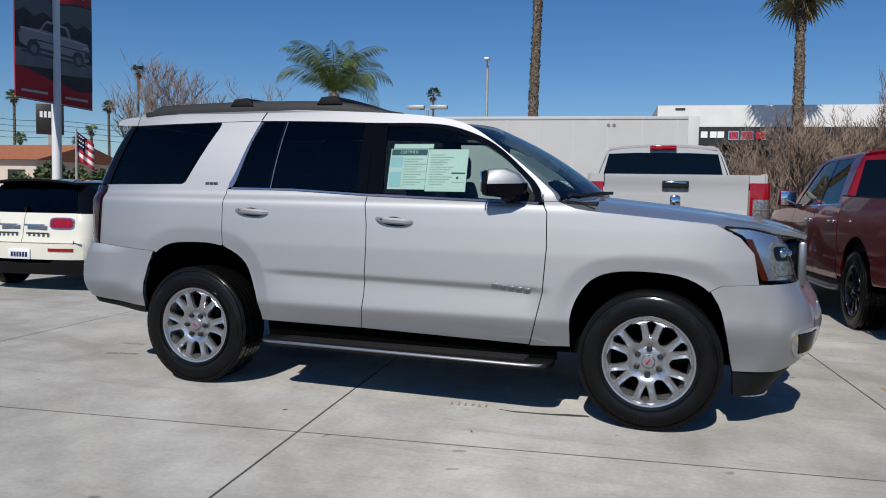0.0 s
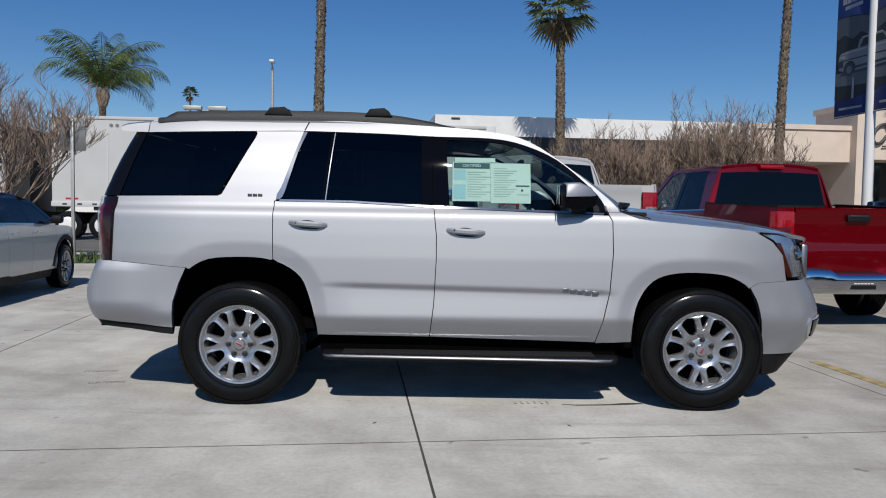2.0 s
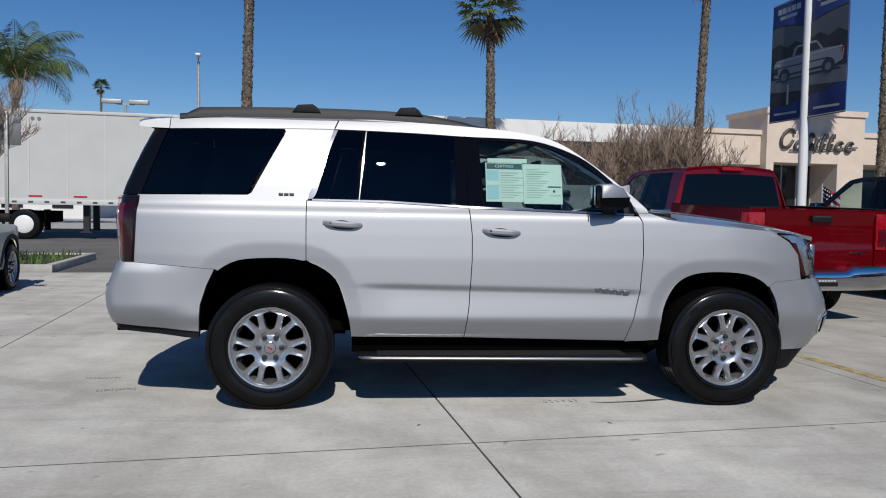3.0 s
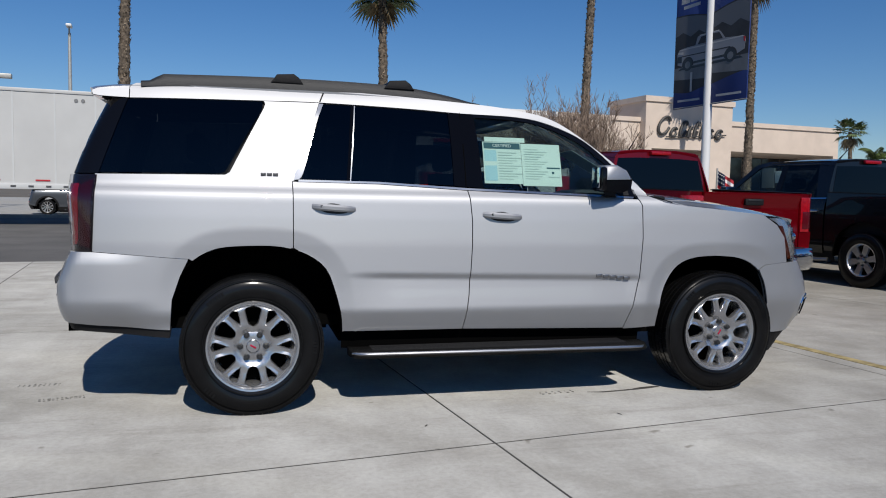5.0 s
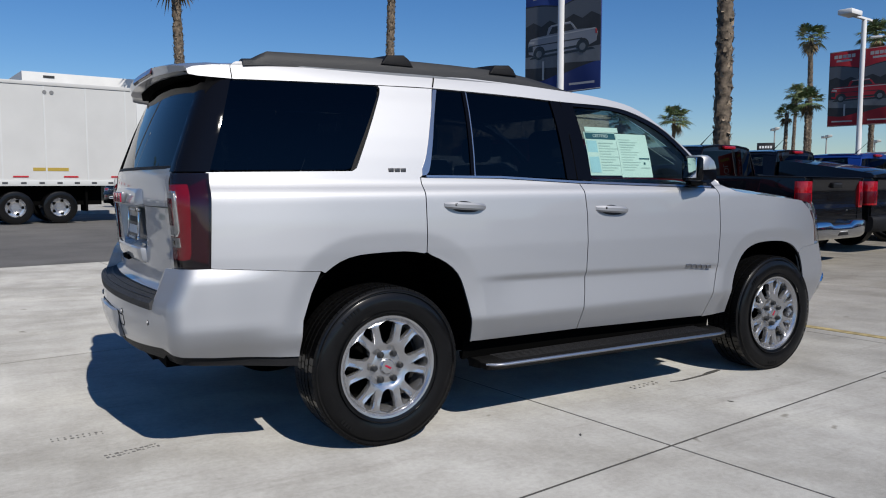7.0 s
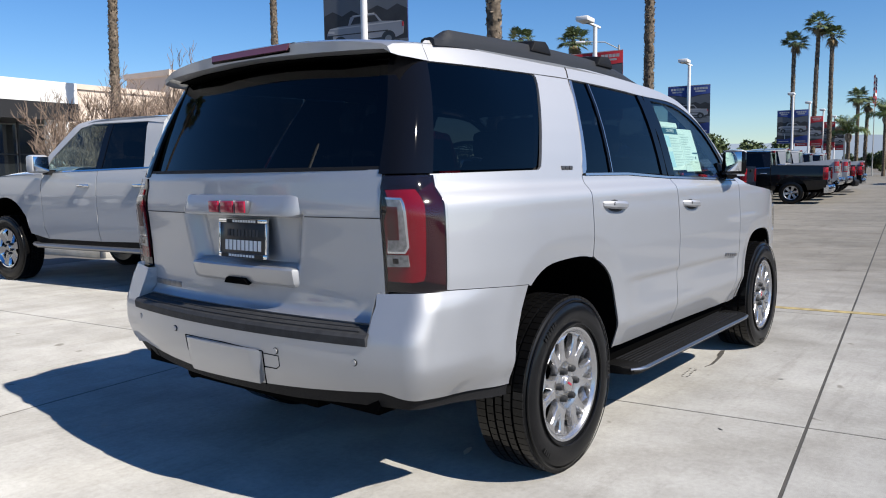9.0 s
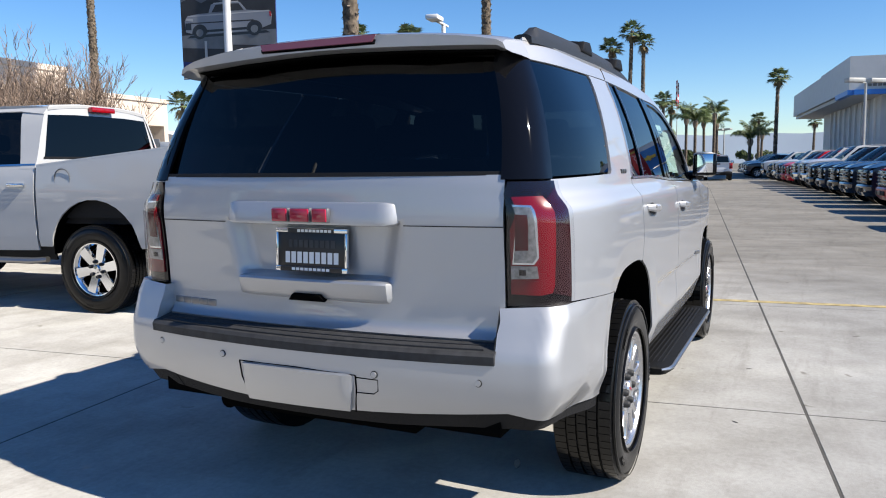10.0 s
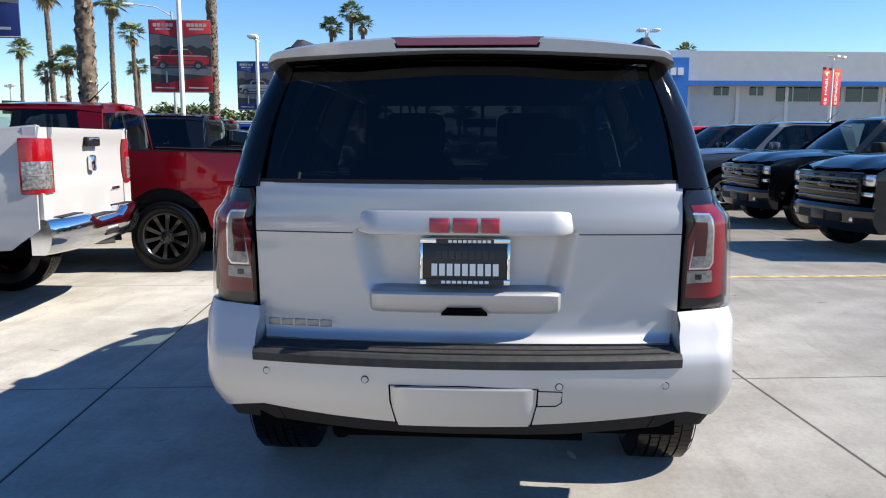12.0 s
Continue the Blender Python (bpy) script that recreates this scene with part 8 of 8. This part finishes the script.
# ---- road tractor and white box trailer on the street ----
def big_wheel(parent, u, v, z, hub, r=0.50):
    w = new("wheel")
    w.parent = parent
    w.matrix_local = pose(u, v, z, 0, 0, 0)
    bm = bmesh.new()
    lathe(bm, [(0.29, -0.12), (0.31, -0.14), (0.42, -0.15), (0.48, -0.13), (r, -0.10), (r, 0.35), (0.29, 0.36)], 40)
    part("tyre", bm, RUBBER, w)
    bm = bmesh.new()
    if hub is ALLOY:
        lathe(bm, [(0, -0.10), (0.12, -0.10), (0.20, -0.02), (0.26, -0.03), (0.295, -0.11), (0.30, -0.13)], 32)
    else:
        lathe(bm, [(0, -0.17), (0.15, -0.165), (0.27, -0.145), (0.30, -0.13)], 32)
    rim = part("rim", bm, hub, w)
    if hub is ALLOY:
        for k in range(5):
            a = 2 * math.pi * k / 5
            part("rim_hole", boxes(((0.20 * math.cos(a) - 0.045, -0.05, 0.20 * math.sin(a) - 0.045), (0.20 * math.cos(a) + 0.045, -0.02, 0.20 * math.sin(a) + 0.045)), bevel=0.02), DARK_VOID, rim)


trailer = thing("box_trailer", LOT, "long white box trailer standing on the street", "trailer")
TV = 24.0
part("box", boxes(((-10.85, TV, 1.30), (4.45, TV + 2.55, 4.28))), TRAILER_WHITE, trailer, angle=0)
part("top_rail", boxes(((-10.88, TV - 0.03, 4.22), (4.48, TV + 2.58, 4.33)), bevel=0.01), TRAILER_WHITE, trailer)
rl = part("bottom_rail", boxes(((-10.88, TV - 0.035, 1.16), (4.48, TV + 2.58, 1.34)), bevel=0.01), GREY_WALL, trailer, "grey lower rail")
part("rear_frame", boxes(((4.45, TV - 0.03, 0.95), (4.82, TV + 2.58, 4.33)), bevel=0.02), GREY_WALL, trailer, "grey rear door frame")
for i in range(13):
    u = -10.2 + 1.19 * i
    part("panel_seam", boxes(((u, TV - 0.012, 1.34), (u + 0.05, TV, 4.22))), GREY_WALL, trailer, angle=0)
for i in range(11):
    u = -10.4 + 1.4 * i
    part("reflector_strip", boxes(((u, TV - 0.018, 1.42), (u + 0.42, TV - 0.002, 1.47))), FLAG_RED, trailer, "red reflector strip", angle=0)
for i in range(30):
    part("rail_stud", boxes(((-10.5 + 0.5 * i, TV - 0.045, 1.22), (-10.35 + 0.5 * i, TV - 0.03, 1.28))), STEEL_LETTER, rl, angle=0)
for u in (1.75, 1.95, -8.85, -8.65, -3.6, -3.4):
    bm = bmesh.new()
    lathe(bm, [(0, -0.02), (0.06, -0.02), (0.06, 0.02)], 14)
    part("side_vent", bm, SIGN_GREY, trailer, "", pose(u, TV, 4.02))
part("label_strip", boxes(((1.35, TV - 0.01, 1.62), (2.35, TV, 1.72))), GOLD, trailer, angle=0)
for u in (0.83, 2.07):
    big_wheel(trailer, u, TV + 0.12, 0.50, ALLOY)
    big_wheel(trailer, u, TV + 2.0, 0.50, ALLOY)
part("landing_gear", boxes(((-7.4, TV + 0.4, 0.25), (-7.2, TV + 0.6, 1.2)), ((-7.4, TV + 1.9, 0.25), (-7.2, TV + 2.1, 1.2)), ((-7.5, TV + 0.35, 0.2), (-7.1, TV + 0.65, 0.26))), DARK_PLASTIC, trailer, angle=0)
part("axle_frame", boxes(((0.1, TV + 0.5, 0.55), (3.4, TV + 2.0, 1.16)), ((2.85, TV + 0.2, 0.35), (2.92, TV + 0.9, 1.16)), ((3.9, TV + 0.2, 0.55), (4.6, TV + 2.3, 0.65))), DARK_VOID, trailer, angle=0)
tractor = thing("road_tractor", LOT, "white road tractor with an orange stripe in front of the trailer", "truck")
bm = boxes(((-15.2, TV + 0.05, 0.9), (-12.4, TV + 2.45, 3.0)), bevel=0.15)
part("cab", bm, TRAILER_WHITE, tractor)
bm = bmesh.new()
prism(bm, [(-14.6, 2.9), (-12.4, 2.9), (-12.4, 3.95), (-13.2, 3.9)], lambda a, b, d: (a, d, b), TV + 0.1, TV + 2.4, 0.08)
part("roof_fairing", bm, TRAILER_WHITE, tractor)
part("cab_back", boxes(((-12.42, TV + 0.08, 0.9), (-11.6, TV + 2.42, 3.85)), bevel=0.06), DARK_PLASTIC, tractor, "dark rear side of the sleeper")
part("hood", boxes(((-16.9, TV + 0.3, 0.8), (-15.1, TV + 2.2, 1.95)), bevel=0.15), TRAILER_WHITE, tractor)
part("stripe", boxes(((-14.9, TV + 0.035, 1.25), (-11.7, TV + 0.052, 1.48))), AMBER, tractor, "orange stripe", angle=0)
part("side_window", boxes(((-14.6, TV + 0.03, 2.05), (-13.4, TV + 0.055, 2.75)), bevel=0.01), STORE_GLASS, tractor)
part("chassis", boxes(((-16.5, TV + 0.6, 0.55), (-8.4, TV + 1.9, 0.95))), DARK_VOID, tractor, angle=0)
for u in (-16.2, -10.35, -9.15):
    big_wheel(tractor, u, TV + 0.14, 0.50, POLE_WHITE)
part("mud_flap", boxes(((-8.55, TV + 0.1, 0.3), (-8.5, TV + 0.7, 1.0))), DARK_VOID, tractor, angle=0)

# ---- palms ----
FEATHER = material("feather palm frond", (0.105, 0.15, 0.035), rough=0.5, noise_amt=0.5, noise_scale=2)
def fan_crown_mesh(seed, leaves=34, size=1.6, dry=4):
    """A fan-palm crown: stalks with fans of narrow blades, green above, dry and hanging below."""
    rng = random.Random(seed)
    bm = bmesh.new()
    for k in range(leaves + dry):
        hang = k >= leaves
        az = rng.uniform(0, 2 * math.pi)
        el = radians(rng.uniform(-78, -50) if hang else rng.triangular(-45, 85, 18))
        d = Vector((math.cos(az) * math.cos(el), math.sin(az) * math.cos(el), math.sin(el)))
        side = Vector((-math.sin(az), math.cos(az), 0))
        up = side.cross(d).normalized()
        L = size * rng.uniform(0.5, 0.75) * (0.6 if hang else 1)
        base = Vector((0, 0, -0.25 if hang else 0)) + d * 0.12
        tip = base + d * L + Vector((0, 0, -0.10 * L))
        w = side * 0.018
        q = [bm.verts.new(p) for p in (base - w, base + w, tip + w, tip - w)]
        bm.faces.new(q).material_index = 1 if hang else 0
        n = 15
        fan = size * rng.uniform(0.60, 0.85)
        for i in range(n):
            a = radians(-105 + 210 * i / (n - 1)) + rng.uniform(-0.05, 0.05)
            dirv = (d * math.cos(a) + side * math.sin(a)).normalized()
            ln = fan * (0.72 + 0.28 * math.cos(a)) * rng.uniform(0.85, 1.05)
            perp = dirv.cross(up).normalized() * 0.05 * size
            mid = tip + dirv * ln * 0.55 + up * 0.03
            end = tip + dirv * ln + Vector((0, 0, -0.30 * ln * rng.uniform(0.5, 1.3)))
            f = bm.faces.new([bm.verts.new(p) for p in (tip, mid - perp, end, mid + perp)])
            f.material_index = 1 if hang or rng.random() < 0.05 else 0
    return to_mesh("crown", bm, [FROND, FROND_DRY], 0)


def trunk_mesh(h, r0, r1, seed, boots=True):
    """A slender trunk, ringed, with stubs of old leaf bases."""
    rng = random.Random(seed)
    bm = bmesh.new()
    n = max(8, int(h / (0.13 if boots else 0.4)))
    lean = Vector((rng.uniform(-0.02, 0.02), rng.uniform(-0.02, 0.02), 0)) * h
    pts, rad = [], []
    for i in range(n + 1):
        t = i / n
        pts.append(Vector((0, 0, h * t)) + lean * t * t)
        rad.append((r0 + (r1 - r0) * t) * (1.0 + 0.04 * math.sin(i * 2.1)) * (1.25 if i == 0 else 1))
    tube(bm, pts, rad, 12)
    if boots:
        for v in bm.verts:
            o = Vector((v.co.x, v.co.y, 0)).normalized()
            v.co += o * rng.uniform(-0.06, 0.035) * r0 / 0.34 + Vector((0, 0, rng.uniform(-0.03, 0.03)))
        for i in range(int(h * 34)):
            t = rng.uniform(0.03, 1.0)
            z = h * t
            a = rng.uniform(0, 2 * math.pi)
            r = (r0 + (r1 - r0) * t) * 0.97
            c = Vector((r * math.cos(a), r * math.sin(a), z)) + lean * t * t
            o = Vector((math.cos(a), math.sin(a), 0))
            sd = Vector((-math.sin(a), math.cos(a), 0)) * 0.055
            e = c + o * rng.uniform(0.03, 0.10) * r0 / 0.34 + Vector((0, 0, rng.uniform(0.05, 0.16)))
            v = [bm.verts.new(p) for p in (c - sd, c + sd, e + sd * 0.5, e - sd * 0.5, c + Vector((0, 0, 0.10)) - sd, c + Vector((0, 0, 0.10)) + sd)]
            for q in ((0, 1, 2, 3), (3, 2, 5, 4)):
                bm.faces.new([v[k] for k in q]).material_index = 1 if rng.random() < 0.6 else 0
    return to_mesh("trunk", bm, [TRUNK, BOOT], 45), pts[-1]


CROWNS = [fan_crown_mesh(11), fan_crown_mesh(12, 30, 1.5, 6), fan_crown_mesh(13, 38, 1.65, 3)]


def fan_palm(m, h, r0, r1, seed, label, crown=1.0, group="tall fan palms"):
    p = thing("fan_palm", m, label, "palm tree", group)
    me, top = trunk_mesh(h, r0, r1, seed)
    t = new("trunk", me)
    t.parent = p
    c = new("crown", CROWNS[seed % 3])
    c.parent, c.matrix_local = p, Matrix.Translation(top) @ Matrix.Rotation(seed * 1.3, 4, "Z") @ Matrix.Diagonal((crown, crown, crown, 1))
    return p


for i, (u, h) in enumerate(((-2.55, 17.5), (12.2, 13.6), (26.4, 17.5), (40.8, 18.0))):
    fan_palm(lot(u, 42.0), h, 0.34, 0.24, 20 + i, "tall fan palm with a ragged grey-brown trunk across the street", 1.15)
fan_palm(Matrix.Translation((17.2, 11.05, 0)), 14.0, 0.25, 0.21, 31, "tall fan palm with a shaggy trunk at the street edge", 1.3)
fan_palm(Matrix.Translation((42.4, 16.7, 0)), 18.0, 0.33, 0.27, 32, "tall fan palm with a shaggy trunk further along the street", 1.3)
for i, (x, y, zc, r, size) in enumerate(((65.2, 40.0, 14.8, 0.26, 0.85), (67.7, 35.6, 14.4, 0.26, 0.9), (89.3, 58.2, 12.8, 0.24, 0.8), (95.9, 46.6, 15.5, 0.30, 1.0), (105.1, 50.5, 11.8, 0.26, 0.85), (48.7, 29.3, 7.0, 0.17, 0.62), (48.0, 30.5, 6.2, 0.15, 0.5),
                                      (74.7, 16.2, 12.9, 0.22, 0.62), (75.1, 14.4, 14.4, 0.22, 0.66), (75.4, 13.1, 13.3, 0.22, 0.62), (82.8, 1.0, 9.9, 0.21, 0.6), (105.4, 15.9, 10.0, 0.24, 0.72), (107.5, 15.3, 9.2, 0.24, 0.66), (112.0, 4.0, 7.2, 0.2, 0.6), (126.0, -3.0, 7.4, 0.2, 0.6),
                                      (50.8, 49.8, 7.3, 0.18, 0.8), (54.1, 46.5, 7.2, 0.18, 0.8), (74.2, -18.9, 10.2, 0.2, 0.55))):
    fan_palm(Matrix.Translation((x, y, 0)), zc, r, r * 0.8, 40 + i, "fan palm with a green fan crown in the distance", size, "distant fan palms")
for i, (x, y, zc, size) in enumerate(((-77.3, 90.4, 19.8, 0.62), (-89.0, 79.1, 14.9, 0.6), (-88.5, 79.7, 9.1, 0.5), (-82.0, 86.2, 10.8, 0.55), (-83.4, 84.9, 9.0, 0.5), (-80.3, 87.8, 14.3, 0.55), (-42.9, 127.1, 20.6, 0.8))):
    fan_palm(Matrix.Translation((x, y, 0)), zc, 0.22, 0.17, 70 + i, "slim fan palm in the distance across the street", size, "distant fan palms")


def feather_palm(m, h, seed, label, fronds=18, size=3.2, group=""):
    """A palm with arching feather fronds."""
    p = thing("feather_palm", m, label, "palm tree", group)
    rng = random.Random(seed)
    me, top = trunk_mesh(h, 0.20, 0.17, seed, False)
    t = new("trunk", me)
    t.parent = p
    bm = bmesh.new()
    for k in range(fronds):
        az = 2 * math.pi * k / fronds * 2.4 + rng.uniform(-0.2, 0.2)
        rise = rng.uniform(0.45, 1.55)
        L = size * rng.uniform(0.8, 1.1)
        o = Vector((math.cos(az), math.sin(az), 0))
        side = Vector((-math.sin(az), math.cos(az), 0))
        pts, ang, pos = [], rise, Vector((0, 0, 0))
        for i in range(13):
            pts.append(pos.copy())
            pos += (o * math.cos(ang) + Vector((0, 0, math.sin(ang)))) * (L / 12)
            ang -= 0.04 + 0.034 * i * (1.28 - rise / 2)
        tube(bm, pts, [0.03 * (1 - i / 13) + 0.006 for i in range(13)], 4)
        for i in range(4, 61):
            s = i / 5
            a, f = int(s), s - int(s)
            if a >= 12:
                break
            c = pts[a].lerp(pts[a + 1], f)
            dirn = (pts[a + 1] - pts[a]).normalized()
            ll = 0.70 * size / 3 * math.sin(math.pi * min(0.97, 0.1 + s / 13)) + 0.1
            for sg in (-1, 1):
                e = c + (side * sg * 0.75 + dirn * 0.6 + Vector((0, 0, -0.75 + rng.uniform(-0.25, 0.2)))) * ll
                w = dirn * 0.022
                mid = c.lerp(e, 0.5) + Vector((0, 0, 0.03))
                bm.faces.new([bm.verts.new(q) for q in (c, mid - w, e, mid + w)])
    part("crown", bm, FEATHER, p, "arching green feather fronds", Matrix.Translation(top), angle=0)
    bm = bmesh.new()
    for k in range(26):
        az = rng.uniform(0, 6.28)
        o = Vector((math.cos(az), math.sin(az), 0))
        tube(bm, [top - Vector((0, 0, 0.9)) + o * 0.16, top - Vector((0, 0, 0.35)) + o * 0.30, top + o * 0.22], [0.05, 0.06, 0.02], 4)
    part("boot_ring", bm, BOOT, p, "dry leaf bases")
    return p


feather_palm(lot(-13.4, 37.5), 7.2, 5, "queen palm with arching feather fronds across the street", 22, 4.3)
feather_palm(Matrix.Translation((52.1, 48.6, 0)), 4.9, 95, "low bushy palm across the street", 14, 1.7, "distant bushy palms")
for i, (x, y, h) in enumerate(((96, 10.5, 6.5), (99, 8.6, 7.5), (103, 12.5, 7.2), (107, 9.0, 6.6), (110, 11, 7.0), (84, 13.0, 4.6), (92, 4.0, 4.0), (120, 4, 5.5))):
    feather_palm(Matrix.Translation((x, y, 0)), h, 80 + i, "bushy palm at the end of the lot", 16, 2.7, "distant bushy palms")


# ---- bare shrubs ----
def bare_tree(m, height, spread, seed, label, stems=7):
    """A leafless many-stemmed small tree: forking limbs down to fine twigs."""
    p = thing("bare_tree", m, label, "tree", "bare trees")
    rng = random.Random(seed)
    limb, twig = bmesh.new(), bmesh.new()

    def grow(pos, d, length, r, depth):
        pts = [pos]
        q = pos.copy()
        dd = d.copy()
        for i in range(3):
            dd = (dd + Vector((rng.uniform(-0.25, 0.25), rng.uniform(-0.25, 0.25), rng.uniform(-0.02, 0.22)))).normalized()
            q = q + dd * length / 3
            pts.append(q.copy())
        bm = limb if depth < 2 else twig
        r2 = max(r, 0.0058)
        if depth >= 5:
            tube(bm, [pts[0], pts[1], pts[3]], [r2, r2 * 0.85, r2 * 0.5], 3)
        else:
            tube(bm, pts, [r2, r2 * 0.9, r2 * 0.8, r2 * 0.65], 6 if depth < 2 else 3)
        if depth >= 6:
            return
        for k in range(3):
            a = pts[rng.choice((1, 2, 3))] if k else pts[3]
            nd = (dd + Vector((rng.uniform(-0.8, 0.8), rng.uniform(-0.8, 0.8), rng.uniform(-0.15, 0.5)))).normalized()
            grow(a, nd, length * rng.uniform(0.6, 0.82), r * 0.58, depth + 1)
    for k in range(stems):
        az = 2 * math.pi * k / stems + rng.uniform(-0.3, 0.3)
        d = Vector((math.cos(az) * spread, math.sin(az) * spread, 1)).normalized()
        grow(Vector((0.12 * math.cos(az), 0.12 * math.sin(az), 0)), d, height * 0.33, 0.042, 0)
    part("stem", limb, BARK, p, angle=60)
    tw = part("crown", twig, BARK, p, "fine bare twigs", angle=60)
    tw["kind"] = "stuff"
    return p


bare_tree(lot(-8.0, 12.4, 0.1), 4.3, 0.55, 1, "leafless many-stemmed tree in the planter behind the small car")
bare_tree(lot(5.75, 13.1, 0.1), 3.0, 0.75, 3, "leafless many-stemmed tree behind the white pickup", 14)
bare_tree(lot(8.3, 13.3, 0.1), 3.6, 0.62, 4, "leafless many-stemmed tree beside the street", 15)


# ---- hedges and low trees at the end of the lot ----
def leafy_clump(m, w, d, h, seed, label):
    p = thing("leafy_tree", m, label, "tree", "distant leafy trees")
    rng = random.Random(seed)
    bm = bmesh.new()
    tube(bm, [(0, 0, 0), (0.05, 0, h * 0.5)], [0.16, 0.1], 8)
    for k in range(6):
        a = k * 1.05
        tube(bm, [(0.05, 0, h * 0.35), (0.3 * w * math.cos(a), 0.3 * d * math.sin(a), h * 0.7)], [0.07, 0.02], 5)
    part("trunk", bm, BARK, p)
    bm = bmesh.new()
    centres = [(rng.uniform(-0.42, 0.42) * w, rng.uniform(-0.42, 0.42) * d, h * rng.uniform(0.42, 0.85)) for _ in range(11)]
    for _ in range(3600):
        c = rng.choice(centres)
        g = Vector((rng.gauss(0, 1), rng.gauss(0, 1), rng.gauss(0, 0.8)))
        q = Vector(c) + g.normalized() * rng.uniform(0.5, 1.0) * 0.24 * h
        a = Vector((rng.uniform(-1, 1), rng.uniform(-1, 1), rng.uniform(-1, 1))).normalized() * 0.20
        b = a.cross(Vector((rng.uniform(-1, 1), rng.uniform(-1, 1), 1))).normalized() * 0.12
        bm.faces.new([bm.verts.new(v) for v in (q - a, q - b, q + a, q + b)])
    part("crown", bm, LEAF_GREEN, p, angle=0)


for i, (x, y, w, h) in enumerate(((54, 24, 5, 4.2), (58, 22, 5, 4.6), (63, 25, 6, 4.4), (68, 23, 5, 4.8), (110, 16, 7, 3.0), (118, 12, 7, 2.8), (128, 5, 8, 3.0), (132, -4, 8, 2.8), (136, 14, 8, 3.2), (78, 20, 5, 4), (-28, 40, 5, 3.5), (-24, 43, 4, 3), (-36, 34, 5, 3.2))):
    leafy_clump(Matrix.Translation((x, y, 0)), w, w, h, 200 + i, "low leafy green tree in the distance")

# ---- marks and litter on the concrete ----
STAIN = material("dark oily crack filler", (0.09, 0.085, 0.078), rough=0.7, noise_amt=0.4, noise_scale=20)
bm = bmesh.new()
pts = [(2.08, -0.86), (2.18, -0.885), (2.30, -0.875), (2.42, -0.86), (2.52, -0.845), (2.62, -0.82), (2.60, -0.80), (2.48, -0.815), (2.40, -0.845), (2.28, -0.86), (2.16, -0.87)]
prism(bm, pts, lambda a, b, d: (a, b, d), 0.001, 0.004)
solid("crack_stain", bm, STAIN, "dark crooked crack stain on the concrete", "stain", kind="structure", angle=0)
LEAF = material("pale dry leaf", (0.62, 0.58, 0.50), rough=0.8)
for x, y, a in ((-0.10, -0.484, 0.3), (0.9, -1.35, 1.0), (2.05, -1.35, 2.1)):
    bm = bmesh.new()
    prism(bm, [(-0.05, 0), (-0.015, 0.014), (0.03, 0.012), (0.055, -0.004), (0.02, -0.014), (-0.02, -0.012)], lambda p, q, d: (p, q, d), 0.0, 0.004)
    solid("dry_leaf", bm, LEAF if x < 0 else STAIN, "small dry leaf on the concrete", "leaf", m=pose(x, y, 0.002, 0, 0, 57 * a) @ Matrix.Scale(1.0 if x < 0 else 0.35, 4), group="dry leaves", angle=0)

# rubber scuffs left by tyres: short broken dashes
SCUFF = material("faded rubber scuff", (0.20, 0.195, 0.185), rough=0.85, noise_amt=0.4, noise_scale=40)
for cx, cy, turn, n in ((-1.08, -0.42, 12, 11), (-1.28, -0.06, 2, 9), (1.9, -0.83, 6, 6)):
    rng = random.Random(n)
    bm = bmesh.new()
    for i in range(n):
        for k in range(2):
            x, y, L = -0.13 + 0.26 * i / n, -0.02 + 0.035 * k + rng.uniform(-0.006, 0.006), rng.uniform(0.006, 0.018)
            box(bm, (x, y, 0.0005), (x + L, y + rng.uniform(0.006, 0.018), 0.0028))
    solid("tyre_scuff", bm, SCUFF, "broken grey tyre scuff on the concrete", "scuff mark", m=pose(cx, cy, 0, 0, 0, turn), group="tyre scuffs", kind="structure", angle=0)
